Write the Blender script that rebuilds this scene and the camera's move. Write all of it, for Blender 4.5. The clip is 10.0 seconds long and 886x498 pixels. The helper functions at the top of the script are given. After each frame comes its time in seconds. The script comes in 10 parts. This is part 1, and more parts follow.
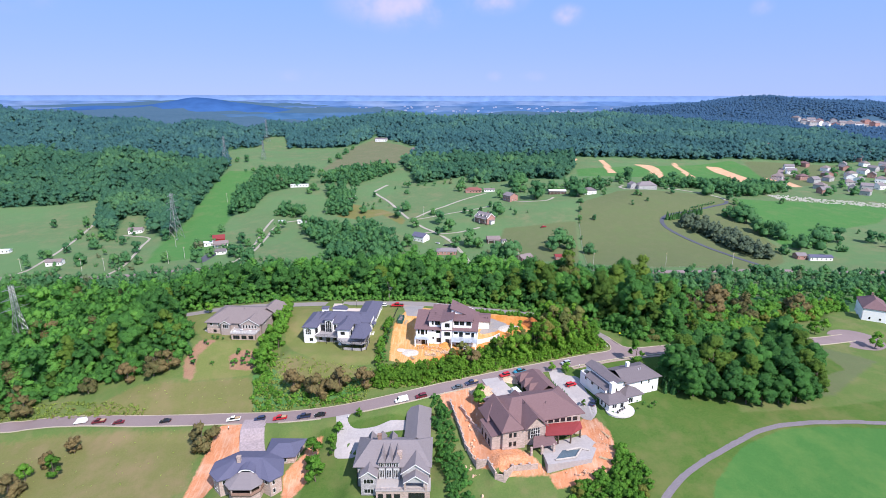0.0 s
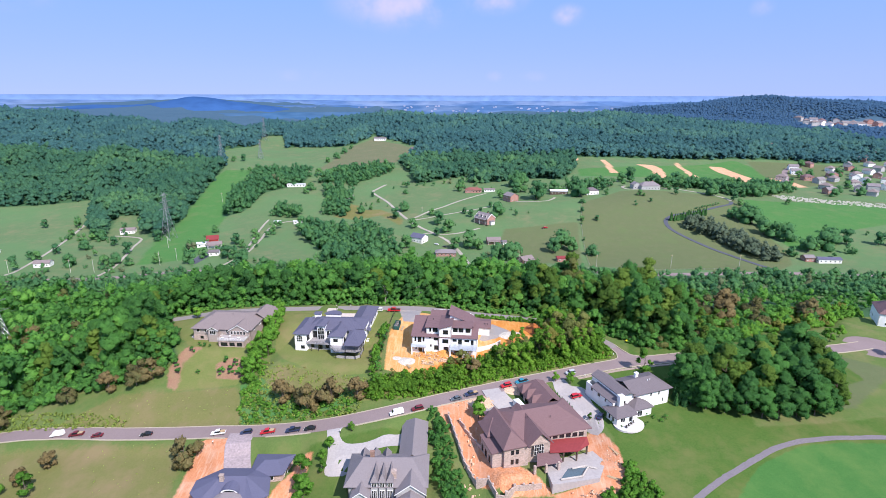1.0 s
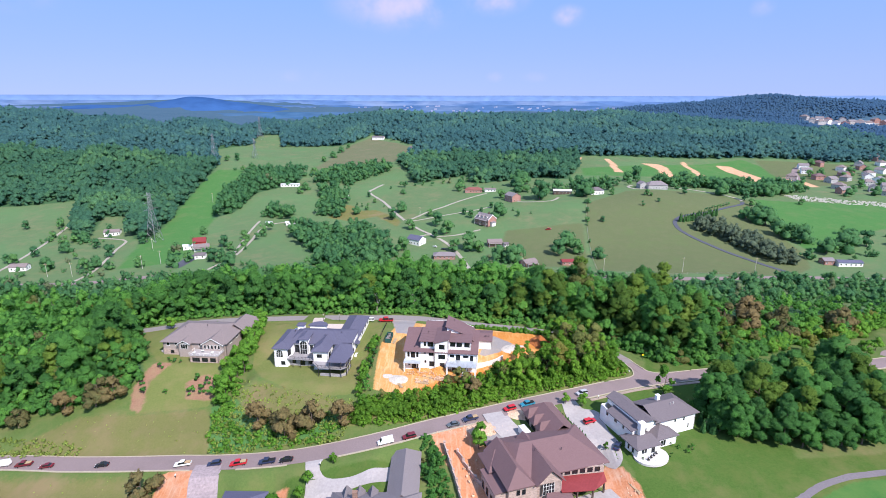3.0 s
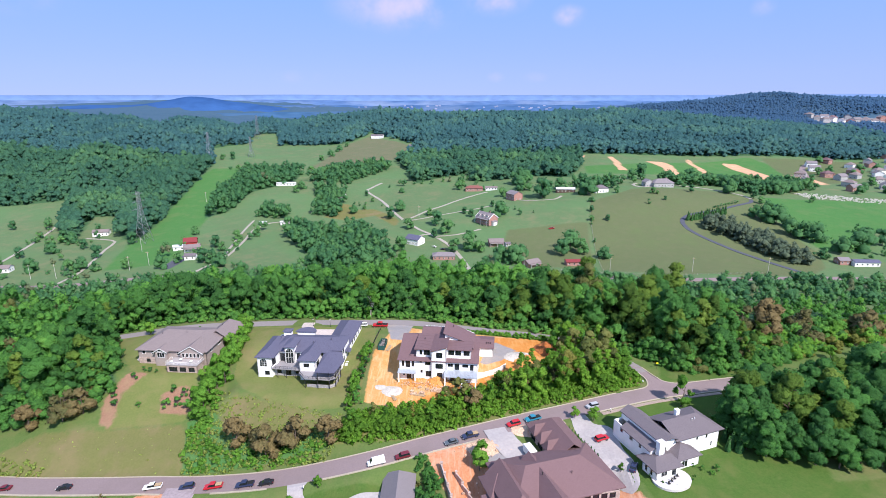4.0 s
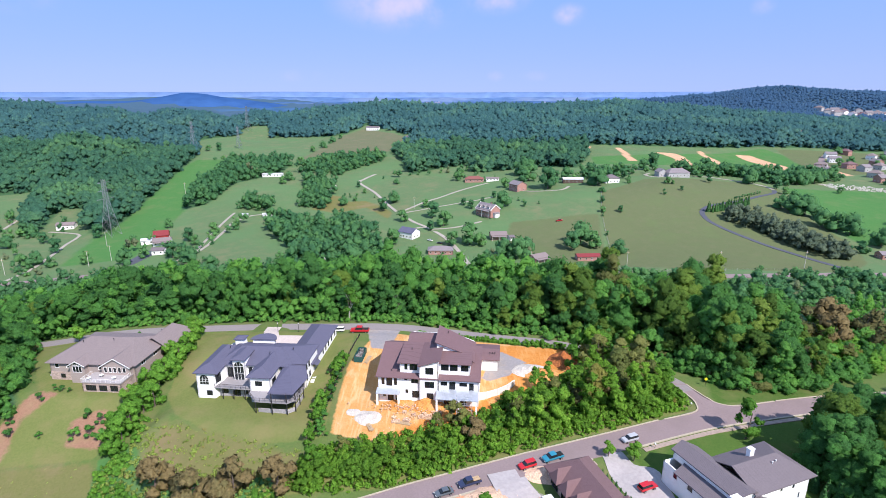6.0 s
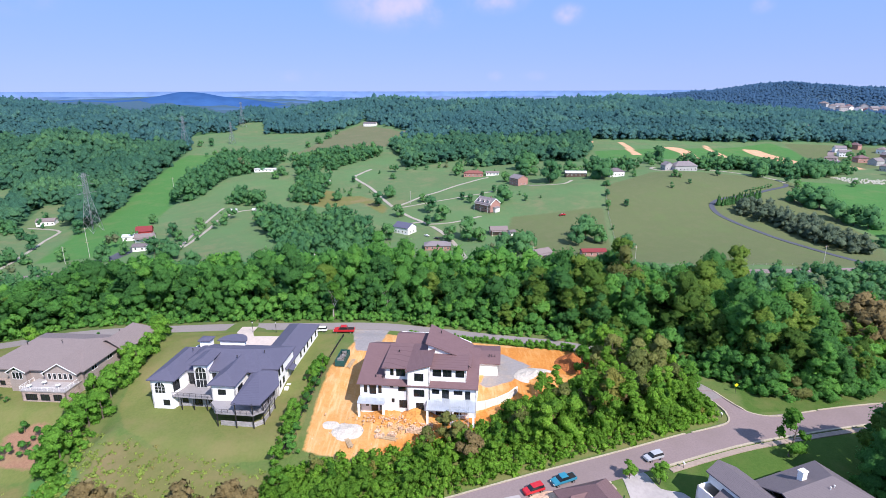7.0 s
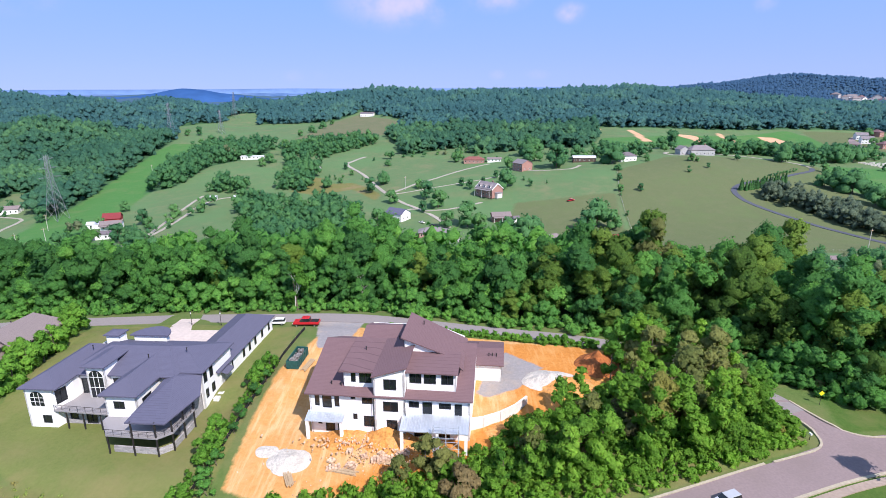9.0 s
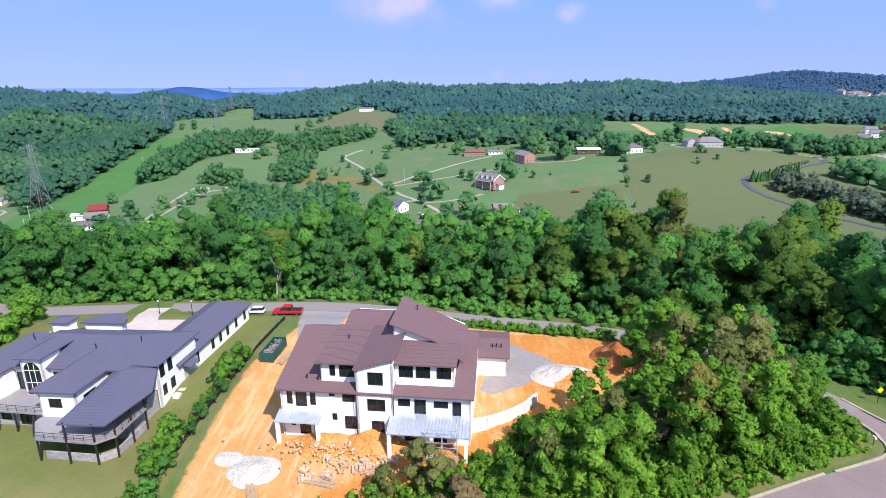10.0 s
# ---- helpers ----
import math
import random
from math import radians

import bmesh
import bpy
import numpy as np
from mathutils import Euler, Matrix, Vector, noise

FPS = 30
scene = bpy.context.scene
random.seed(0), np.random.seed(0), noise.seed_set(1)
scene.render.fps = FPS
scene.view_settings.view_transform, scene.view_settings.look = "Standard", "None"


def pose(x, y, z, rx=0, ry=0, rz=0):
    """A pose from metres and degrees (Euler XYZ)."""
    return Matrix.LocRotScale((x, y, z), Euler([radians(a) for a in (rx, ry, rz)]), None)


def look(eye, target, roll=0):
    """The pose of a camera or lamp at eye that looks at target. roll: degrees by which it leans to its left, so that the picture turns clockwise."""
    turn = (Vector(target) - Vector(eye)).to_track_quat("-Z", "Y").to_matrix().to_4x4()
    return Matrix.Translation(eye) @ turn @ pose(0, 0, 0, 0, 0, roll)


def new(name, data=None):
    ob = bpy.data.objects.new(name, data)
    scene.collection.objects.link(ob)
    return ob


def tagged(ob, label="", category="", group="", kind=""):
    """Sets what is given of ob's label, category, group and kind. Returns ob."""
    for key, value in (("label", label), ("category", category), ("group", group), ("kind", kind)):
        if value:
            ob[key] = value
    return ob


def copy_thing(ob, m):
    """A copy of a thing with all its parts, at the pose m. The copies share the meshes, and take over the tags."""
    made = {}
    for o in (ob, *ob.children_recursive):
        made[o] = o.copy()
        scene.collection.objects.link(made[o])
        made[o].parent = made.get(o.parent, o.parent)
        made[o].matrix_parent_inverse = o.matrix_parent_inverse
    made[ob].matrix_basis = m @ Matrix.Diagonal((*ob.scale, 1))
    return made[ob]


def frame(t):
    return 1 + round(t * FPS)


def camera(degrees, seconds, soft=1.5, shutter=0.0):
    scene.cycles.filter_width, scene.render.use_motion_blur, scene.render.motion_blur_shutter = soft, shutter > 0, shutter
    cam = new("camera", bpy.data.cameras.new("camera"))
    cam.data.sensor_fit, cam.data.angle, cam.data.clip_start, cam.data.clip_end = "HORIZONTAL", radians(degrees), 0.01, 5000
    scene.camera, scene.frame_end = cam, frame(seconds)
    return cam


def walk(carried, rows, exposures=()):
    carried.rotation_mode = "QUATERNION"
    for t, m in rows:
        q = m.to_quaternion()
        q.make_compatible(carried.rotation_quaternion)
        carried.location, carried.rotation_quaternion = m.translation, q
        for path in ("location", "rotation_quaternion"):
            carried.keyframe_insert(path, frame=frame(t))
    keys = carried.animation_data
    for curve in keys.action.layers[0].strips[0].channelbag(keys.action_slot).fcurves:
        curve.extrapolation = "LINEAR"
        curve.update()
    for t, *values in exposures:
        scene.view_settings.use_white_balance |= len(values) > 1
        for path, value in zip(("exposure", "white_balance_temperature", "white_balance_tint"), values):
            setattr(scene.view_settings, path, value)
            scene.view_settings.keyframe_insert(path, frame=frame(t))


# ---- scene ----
cam = camera(78.7, 10.0, soft=0.78)
PATH = [
    (0, (0.531, 0.146, 98.816), (0.532, 2.072, 98.276), 0.1),
    (0.5, (0.96, 5.894, 97.935), (0.96, 7.82, 97.395), 0.1),
    (1, (1.183, 11.686, 96.913), (1.185, 13.611, 96.373), 0.2),
    (1.5, (1.492, 17.344, 95.968), (1.495, 19.27, 95.429), 0.2),
    (2, (1.952, 23.061, 94.736), (1.953, 24.987, 94.198), 0.2),
    (2.5, (2.393, 28.615, 93.623), (2.394, 30.541, 93.085), 0.2),
    (4, (4.174, 50.205, 87.652), (4.17, 52.132, 87.115), 0.0),
    (4.5, (4.795, 60.531, 84.462), (4.791, 62.457, 83.921), 0.1),
    (5, (5.31, 70.747, 80.529), (5.307, 72.672, 79.99), 0.0),
    (5.5, (5.711, 80.221, 76.694), (5.707, 82.146, 76.154), -0.0),
    (7, (8.423, 107.495, 64.483), (8.418, 109.421, 63.943), -0.2),
    (7.5, (9.476, 116.19, 60.439), (9.468, 118.116, 59.898), -0.3),
    (8, (10.483, 124.388, 56.288), (10.472, 126.314, 55.746), -0.3),
    (8.5, (11.228, 132.246, 52.18), (11.217, 134.171, 51.638), -0.4),
    (9, (11.911, 139.392, 48.266), (11.897, 141.317, 47.723), -0.4),
    (9.5, (12.32, 145.985, 44.35), (12.305, 147.91, 43.806), -0.5),
    (10, (12.446, 151.973, 40.156), (12.43, 153.898, 39.613), -0.4),
]
walk(cam, [(t, look(eye, target, roll)) for t, eye, target, roll in PATH], [(0, 0.34, 6000, 20), (10, 0.34, 6000, 20)])

# ---- light ----
SUN = Vector((0.55, -0.77, 1.0)).normalized()
world = bpy.data.worlds.new("sky")
scene.world = world
world.use_nodes = True
wn, wl = world.node_tree.nodes, world.node_tree.links
wn.clear()
w_out, w_bg, w_sky = wn.new("ShaderNodeOutputWorld"), wn.new("ShaderNodeBackground"), wn.new("ShaderNodeTexSky")
w_sky.sky_type, w_sky.sun_disc = "NISHITA", False
w_sky.sun_elevation = math.asin(SUN.z)
w_sky.sun_rotation = math.atan2(SUN.x, SUN.y)
w_sky.altitude, w_sky.air_density, w_sky.dust_density, w_sky.ozone_density = 1500, 1.0, 0.0, 6.0
w_bg.inputs["Strength"].default_value = 0.106


def ramp_node(nt, stops):
    r = nt.nodes.new("ShaderNodeValToRGB")
    while len(r.color_ramp.elements) < len(stops):
        r.color_ramp.elements.new(0.5)
    for e, (p, c) in zip(r.color_ramp.elements, stops):
        e.position, e.color = p, (*c, 1)
    return r


def sky_clouds():
    """Small fair-weather clouds, soft patches of noise high over the far side of the valley."""
    co = wn.new("ShaderNodeTexCoord")
    no = wn.new("ShaderNodeTexNoise")
    no.inputs["Scale"].default_value, no.inputs["Detail"].default_value = 11.0, 4.0
    no.inputs["Roughness"].default_value = 0.6
    wl.new(co.outputs["Generated"], no.inputs["Vector"])
    total = None
    for direction, wide, tall, dense in CLOUDS:
        sub = wn.new("ShaderNodeVectorMath")
        sub.operation = "SUBTRACT"
        sub.inputs[1].default_value = Vector(direction).normalized()
        wl.new(co.outputs["Generated"], sub.inputs[0])
        mul = wn.new("ShaderNodeVectorMath")
        mul.operation = "MULTIPLY"
        mul.inputs[1].default_value = (1 / wide, 1 / wide, 1 / tall)
        wl.new(sub.outputs[0], mul.inputs[0])
        ln = wn.new("ShaderNodeVectorMath")
        ln.operation = "LENGTH"
        wl.new(mul.outputs[0], ln.inputs[0])
        ra = wn.new("ShaderNodeMapRange")
        ra.interpolation_type = "SMOOTHSTEP"
        ra.inputs["From Min"].default_value, ra.inputs["From Max"].default_value = 1.0, 0.1
        ra.inputs["To Min"].default_value, ra.inputs["To Max"].default_value = 0.0, dense
        wl.new(ln.outputs["Value"], ra.inputs["Value"])
        if total is None:
            total = ra.outputs[0]
        else:
            ad = wn.new("ShaderNodeMath")
            ad.operation = "MAXIMUM"
            wl.new(total, ad.inputs[0])
            wl.new(ra.outputs[0], ad.inputs[1])
            total = ad.outputs[0]
    nr = wn.new("ShaderNodeMapRange")
    nr.interpolation_type = "SMOOTHSTEP"
    nr.inputs["From Min"].default_value, nr.inputs["From Max"].default_value = 0.34, 0.70
    wl.new(no.outputs["Fac"], nr.inputs["Value"])
    mu = wn.new("ShaderNodeMath")
    mu.operation = "MULTIPLY"
    wl.new(total, mu.inputs[0])
    wl.new(nr.outputs[0], mu.inputs[1])
    mix = wn.new("ShaderNodeMixRGB")
    mix.inputs[2].default_value = (5.6, 5.3, 6.9, 1)
    wl.new(mu.outputs[0], mix.inputs[0])
    haze = wn.new("ShaderNodeMixRGB")
    haze.inputs[0].default_value = 0.88
    up = wn.new("ShaderNodeSeparateXYZ")
    wl.new(co.outputs["Generated"], up.inputs[0])
    air = ramp_node(world.node_tree, [(0.0, (0.255, 0.345, 0.575)), (0.04, (0.255, 0.345, 0.59)), (0.22, (0.178, 0.335, 0.60)), (0.5, (0.25, 0.38, 0.60)), (1.0, (0.27, 0.38, 0.58))])
    wl.new(up.outputs["Z"], air.inputs[0])
    bright = wn.new("ShaderNodeMixRGB")
    bright.blend_type = "MULTIPLY"
    bright.inputs[0].default_value, bright.inputs[2].default_value = 1.0, (11.5, 11.5, 11.5, 1)
    wl.new(air.outputs[0], bright.inputs[1])
    wl.new(bright.outputs[0], haze.inputs[2])
    wl.new(w_sky.outputs[0], haze.inputs[1])
    wl.new(haze.outputs[0], mix.inputs[1])
    wl.new(mix.outputs[0], w_bg.inputs["Color"])


# directions, half widths, half heights (in radians, roughly) and density
CLOUDS = [((-0.075, 1, 0.155), 0.14, 0.055, 0.9), ((0.085, 1, 0.165), 0.075, 0.035, 0.9), ((0.215, 1, 0.137), 0.034, 0.022, 1.0),
          ((0.62, 1, 0.185), 0.05, 0.018, 0.5), ((0.545, 1, 0.15), 0.022, 0.018, 0.4), ((-0.26, 1, 0.036), 0.055, 0.015, 0.3),
          ((0.09, 1, 0.036), 0.02, 0.012, 0.3), ((0.16, 1, 0.036), 0.03, 0.012, 0.25), ((0.43, 1, 0.185), 0.09, 0.02, 0.4),
          ((-0.75, 1, 0.17), 0.10, 0.03, 0.35)]
sky_clouds()
wl.new(w_bg.outputs[0], w_out.inputs[0])
sun_data = bpy.data.lights.new("sun", "SUN")
sun_data.energy, sun_data.angle, sun_data.color = 5.0, radians(0.53), (1.0, 0.94, 0.80)
sun = new("sun", sun_data)
sun.matrix_world = look(SUN * 400, (0, 0, 0))


# ---- materials ----
def surface(name, colour, rough=0.8, metal=0.0, vary=0.25, fine=3.0, coarse=0.25, bump=0.15, dist=0.05, stain=None, spec=0.3, per_object=0.0):
    """Paint, stone, dirt and so on: a colour that varies at two scales, with fine relief."""
    m = bpy.data.materials.new(name)
    m.use_nodes = True
    nt = m.node_tree
    n, l = nt.nodes, nt.links
    b = n["Principled BSDF"]
    b.inputs["Roughness"].default_value, b.inputs["Metallic"].default_value = rough, metal
    b.inputs["Specular IOR Level"].default_value = spec
    co = n.new("ShaderNodeTexCoord")
    out = []
    for scale, detail in ((fine, 6), (coarse, 4)):
        t = n.new("ShaderNodeTexNoise")
        t.inputs["Scale"].default_value, t.inputs["Detail"].default_value = scale, detail
        l.new(co.outputs["Object"], t.inputs["Vector"])
        out.append(t.outputs["Fac"])
    lo = tuple(c * (1 - vary) for c in colour)
    hi = tuple(min(1, c * (1 + vary)) for c in colour)
    r = ramp_node(nt, [(0.3, lo), (0.7, hi)])
    l.new(out[0], r.inputs[0])
    s = stain or tuple(c * (1 - vary * 1.2) for c in colour)
    mix = n.new("ShaderNodeMixRGB")
    mix.inputs[2].default_value = (*s, 1)
    rr = n.new("ShaderNodeMapRange")
    rr.inputs["From Min"].default_value, rr.inputs["From Max"].default_value, rr.inputs["To Max"].default_value = 0.45, 0.75, 0.6
    l.new(out[1], rr.inputs["Value"])
    l.new(rr.outputs[0], mix.inputs[0])
    l.new(r.outputs[0], mix.inputs[1])
    col = mix.outputs[0]
    if per_object:
        oi, hs = n.new("ShaderNodeObjectInfo"), n.new("ShaderNodeHueSaturation")
        mr = n.new("ShaderNodeMapRange")
        mr.inputs["To Min"].default_value, mr.inputs["To Max"].default_value = 1 - per_object, 1 + per_object
        l.new(oi.outputs["Random"], mr.inputs["Value"])
        l.new(mr.outputs[0], hs.inputs["Value"])
        l.new(col, hs.inputs["Color"])
        col = hs.outputs[0]
    l.new(col, b.inputs["Base Color"])
    if bump:
        bp = n.new("ShaderNodeBump")
        bp.inputs["Strength"].default_value, bp.inputs["Distance"].default_value = bump, dist
        l.new(out[0], bp.inputs["Height"])
        l.new(bp.outputs[0], b.inputs["Normal"])
    return m


def courses(name, colour, height, wide, vary=0.14, rough=0.85):
    """Shingles or siding: courses of one height, with a lap and a slightly different shade from piece to piece."""
    m = surface(name, colour, rough=rough, vary=vary * 0.5, fine=7, coarse=0.3, bump=0)
    nt = m.node_tree
    n, l = nt.nodes, nt.links
    b = n["Principled BSDF"]
    col = b.inputs["Base Color"].links[0].from_socket
    co = n.new("ShaderNodeTexCoord")
    sep = n.new("ShaderNodeSeparateXYZ")
    l.new(co.outputs["Object"], sep.inputs[0])
    cb = n.new("ShaderNodeCombineXYZ")
    ad = n.new("ShaderNodeMath")
    l.new(sep.outputs["X"], ad.inputs[0])
    l.new(sep.outputs["Y"], ad.inputs[1])
    l.new(ad.outputs[0], cb.inputs["X"])
    l.new(sep.outputs["Z"], cb.inputs["Y"])
    br = n.new("ShaderNodeTexBrick")
    br.inputs["Scale"].default_value = 1.0
    br.inputs["Brick Width"].default_value, br.inputs["Row Height"].default_value = wide, height
    br.inputs["Mortar Size"].default_value = height * 0.06
    br.inputs["Color1"].default_value, br.inputs["Color2"].default_value = (1 - vary, 1 - vary, 1 - vary, 1), (1, 1, 1, 1)
    br.inputs["Mortar"].default_value = (0.72, 0.72, 0.72, 1)
    l.new(cb.outputs[0], br.inputs["Vector"])
    mx = n.new("ShaderNodeMixRGB")
    mx.blend_type = "MULTIPLY"
    mx.inputs[0].default_value = 1.0
    l.new(col, mx.inputs[1])
    l.new(br.outputs["Color"], mx.inputs[2])
    l.new(mx.outputs[0], b.inputs["Base Color"])
    bp = n.new("ShaderNodeBump")
    bp.inputs["Strength"].default_value, bp.inputs["Distance"].default_value = 0.4, 0.02
    l.new(br.outputs["Fac"], bp.inputs["Height"])
    bp.invert = True
    l.new(bp.outputs[0], b.inputs["Normal"])
    return m


def foliage(name, dark, light, odd, rough=0.7, through_leaf=0.25, grain=2.6, bright=None):
    """Leaves: one tone to each plant, another to each spray of leaves, some light passing through."""
    m = bpy.data.materials.new(name)
    m.use_nodes = True
    nt = m.node_tree
    n, l = nt.nodes, nt.links
    b = n["Principled BSDF"]
    at = n.new("ShaderNodeAttribute")
    at.attribute_name = "tint"
    oi = n.new("ShaderNodeObjectInfo")
    ge = n.new("ShaderNodeNewGeometry")
    ad = n.new("ShaderNodeMath")
    ad.operation = "MULTIPLY_ADD"
    ad.inputs[1].default_value = 0.25
    l.new(ge.outputs["Random Per Island"], ad.inputs[0])
    l.new(at.outputs["Fac"], ad.inputs[2])
    ad2 = n.new("ShaderNodeMath")
    ad2.operation = "MULTIPLY_ADD"
    ad2.inputs[1].default_value = 0.35
    l.new(oi.outputs["Random"], ad2.inputs[0])
    l.new(ad.outputs[0], ad2.inputs[2])
    sc = n.new("ShaderNodeMath")
    sc.operation = "MULTIPLY"
    sc.inputs[1].default_value = 0.5
    l.new(ad2.outputs[0], sc.inputs[0])
    r = ramp_node(nt, [(0.10, dark), (0.50, light), (0.76, bright or light), (0.90, bright or light), (0.98, odd)])
    l.new(sc.outputs[0], r.inputs[0])
    co, no, mr, hs = n.new("ShaderNodeTexCoord"), n.new("ShaderNodeTexNoise"), n.new("ShaderNodeMapRange"), n.new("ShaderNodeHueSaturation")
    no.inputs["Scale"].default_value, no.inputs["Detail"].default_value, no.inputs["Roughness"].default_value = grain, 3.0, 0.7
    l.new(co.outputs["Object"], no.inputs["Vector"])
    mr.inputs["From Min"].default_value, mr.inputs["From Max"].default_value = 0.3, 0.7
    mr.inputs["To Min"].default_value, mr.inputs["To Max"].default_value = 0.66, 1.46
    l.new(no.outputs["Fac"], mr.inputs["Value"])
    l.new(mr.outputs[0], hs.inputs["Value"])
    l.new(r.outputs[0], hs.inputs["Color"])
    l.new(hs.outputs[0], b.inputs["Base Color"])
    if grain > 1:  # leaf relief
        bp, leafy = n.new("ShaderNodeBump"), n.new("ShaderNodeTexNoise")
        leafy.inputs["Scale"].default_value, leafy.inputs["Detail"].default_value = grain * 0.8, 2.0
        l.new(co.outputs["Object"], leafy.inputs["Vector"])
        bp.inputs["Strength"].default_value, bp.inputs["Distance"].default_value = 0.8, 0.5
        l.new(leafy.outputs["Fac"], bp.inputs["Height"])
        l.new(bp.outputs[0], b.inputs["Normal"])
    b.inputs["Roughness"].default_value = rough
    b.inputs["Specular IOR Level"].default_value = 0.18
    tr = n.new("ShaderNodeBsdfTranslucent")
    l.new(hs.outputs[0], tr.inputs["Color"])
    mx = n.new("ShaderNodeMixShader")
    mx.inputs[0].default_value = through_leaf
    l.new(b.outputs[0], mx.inputs[1])
    l.new(tr.outputs[0], mx.inputs[2])
    l.new(mx.outputs[0], n["Material Output"].inputs["Surface"])
    return m


def glass_pane(name, tint=(0.02, 0.025, 0.03)):
    m = bpy.data.materials.new(name)
    m.use_nodes = True
    b = m.node_tree.nodes["Principled BSDF"]
    b.inputs["Base Color"].default_value = (*tint, 1)
    b.inputs["Roughness"].default_value, b.inputs["Specular IOR Level"].default_value = 0.04, 0.6
    b.inputs["Transmission Weight"].default_value = 0.25
    return m


# ---- the lie of the land: spot heights fitted to the camera's view, metres ----
LOTS = [(-60, 238, -5.5), (-10, 240, -5.5), (-104, 238, -6), (-127, 259, -9), (-75, 257, -6.5), (-22, 262, -5.5),
        (30, 255, -6.5), (60, 250, -8), (81, 231, -8.5), (-104, 226, -7), (-59, 216, -7), (-11, 213, -7.3),
        (20, 212, -8), (-45, 203, -8.5), (-74, 200, -14.5), (-125, 209, -15.5), (-107, 205, -16), (-40, 190, -13),
        (0, 197, -10), (-87, 188, -18.5), (-160, 240, -20), (35, 225, -7.5)]
STREET = [(-190, 195, -31), (-143, 189, -26), (-107, 184, -22.5), (-61, 180, -17.5), (-44, 176, -15), (-14, 174, -10),
          (25, 195, -8.8), (50, 201, -8.5), (75, 220, -8.5), (110, 228, -9.5), (150, 236, -11), (195, 247, -12.5)]
SOUTH = [(-35, 156, -21), (-63, 150, -24), (-130, 150, -31), (30, 152, -16), (60, 165, -10.5), (76, 181, -9.8),
         (85, 177, -9.8), (95, 158, -12), (140, 178, -11), (125, 130, -16), (0, 130, -24), (60, 130, -17.5), (-60, 115, -30),
         (-200, 130, -40), (220, 180, -14), (0, 0, -42), (-250, 0, -55), (250, 0, -35), (0, -300, -45)]
VALLEY = [(-20, 300, -11), (-20, 350, -25), (-20, 410, -31), (120, 300, -16), (160, 360, -28), (260, 300, -20), (-200, 330, -33),
          (-260, 250, -38), (350, 360, -30), (40, 482, -29.5), (36, 523, -23), (-207, 482, -30), (-301, 522, -31),
          (309, 431, -32.5), (223, 520, -19.5), (140, 455, -31), (143, 558, -8.5), (72, 571, -13.5), (225, 592, -2.5),
          (172, 614, -5), (44, 649, -12), (-176, 673, -11), (-90, 560, -25), (-450, 610, -24), (420, 560, -16)]
HILLS = [(-291, 1001, 6), (-117, 1045, 17), (411, 822, -9), (620, 910, -4), (555, 957, 12), (-100, 1230, 56), (-24, 1232, 49), (95, 1232, 52), (203, 1232, 50),
         (290, 1232, 54), (390, 1232, 56), (490, 1232, 50), (-187, 1230, 50), (-252, 1230, 44), (-318, 1228, 33), (-420, 1225, 30), (-513, 1230, 33), (-666, 1230, 33), (-752, 1230, 37),
         (-836, 1235, 50), (-1010, 1250, 60), (-1150, 1150, 58), (-480, 850, 25), (-800, 900, 22), (-1300, 1750, 60), (-650, 1500, 5), (800, 1250, 25), (1020, 1800, 95),
         (1500, 2100, 78), (1400, 1850, 84), (620, 1850, 52), (1050, 1520, 20), (0, 1900, 5), (-600, 2500, 0), (-1650, 3550, 80), (600, 3000, 10),
         (0, 4200, 15), (-2300, 2600, 10), (2500, 3500, 20), (-900, 400, -30), (900, 500, -15), (-3500, 3800, 60), (3500, 1500, 60)]
SPOTS = np.array(LOTS + STREET + SOUTH + VALLEY + HILLS, float)
SOFT = 12.0


def kernel(px, py, qx, qy):
    return np.sqrt((px[:, None] - qx[None]) ** 2 + (py[:, None] - qy[None]) ** 2 + SOFT ** 2)


def solve_heights():
    k = len(SPOTS)
    a = np.ones((k + 1, k + 1))
    a[k, k] = 0
    a[:k, :k] = kernel(SPOTS[:, 0], SPOTS[:, 1], SPOTS[:, 0], SPOTS[:, 1])
    a[:k, :k] -= np.eye(k) * 6.0
    return np.linalg.solve(a, np.append(SPOTS[:, 2], 0))


WEIGHT = solve_heights()


def base_height(x, y):
    x, y = np.atleast_1d(np.asarray(x, float)).ravel(), np.atleast_1d(np.asarray(y, float)).ravel()
    out = np.empty(len(x))
    for i in range(0, len(x), 20000):
        s = slice(i, i + 20000)
        out[s] = kernel(x[s], y[s], SPOTS[:, 0], SPOTS[:, 1]) @ WEIGHT[:-1] + WEIGHT[-1]
    return out


# ---- streets and lots that shape the ground ----
STREETS = {
    "street_lower": ([(-300, 196), (-230, 192), (-177, 190.5), (-163, 190.5), (-146, 189.5), (-117, 185), (-82, 181.5), (-60, 179), (-38, 178.5),
                      (-17, 181.5), (4, 188.9), (24, 195.8), (45.9, 203.1), (63.6, 209.7), (74, 213.3), (88.5, 217.2), (100, 220), (112, 222.7), (125, 225), (155, 229.5),
                      (176, 233.5), (196, 239)], 7.0),
    "street_upper": ([(-142, 266), (-126, 266), (-110, 267), (-87, 268.5), (-60, 269.5), (-34, 268.5), (-17, 268.5), (-4, 267), (21, 261),
                      (46, 256), (60, 248.5), (69.5, 239.5), (74.3, 232), (76.2, 227.5)], 5.2),
}
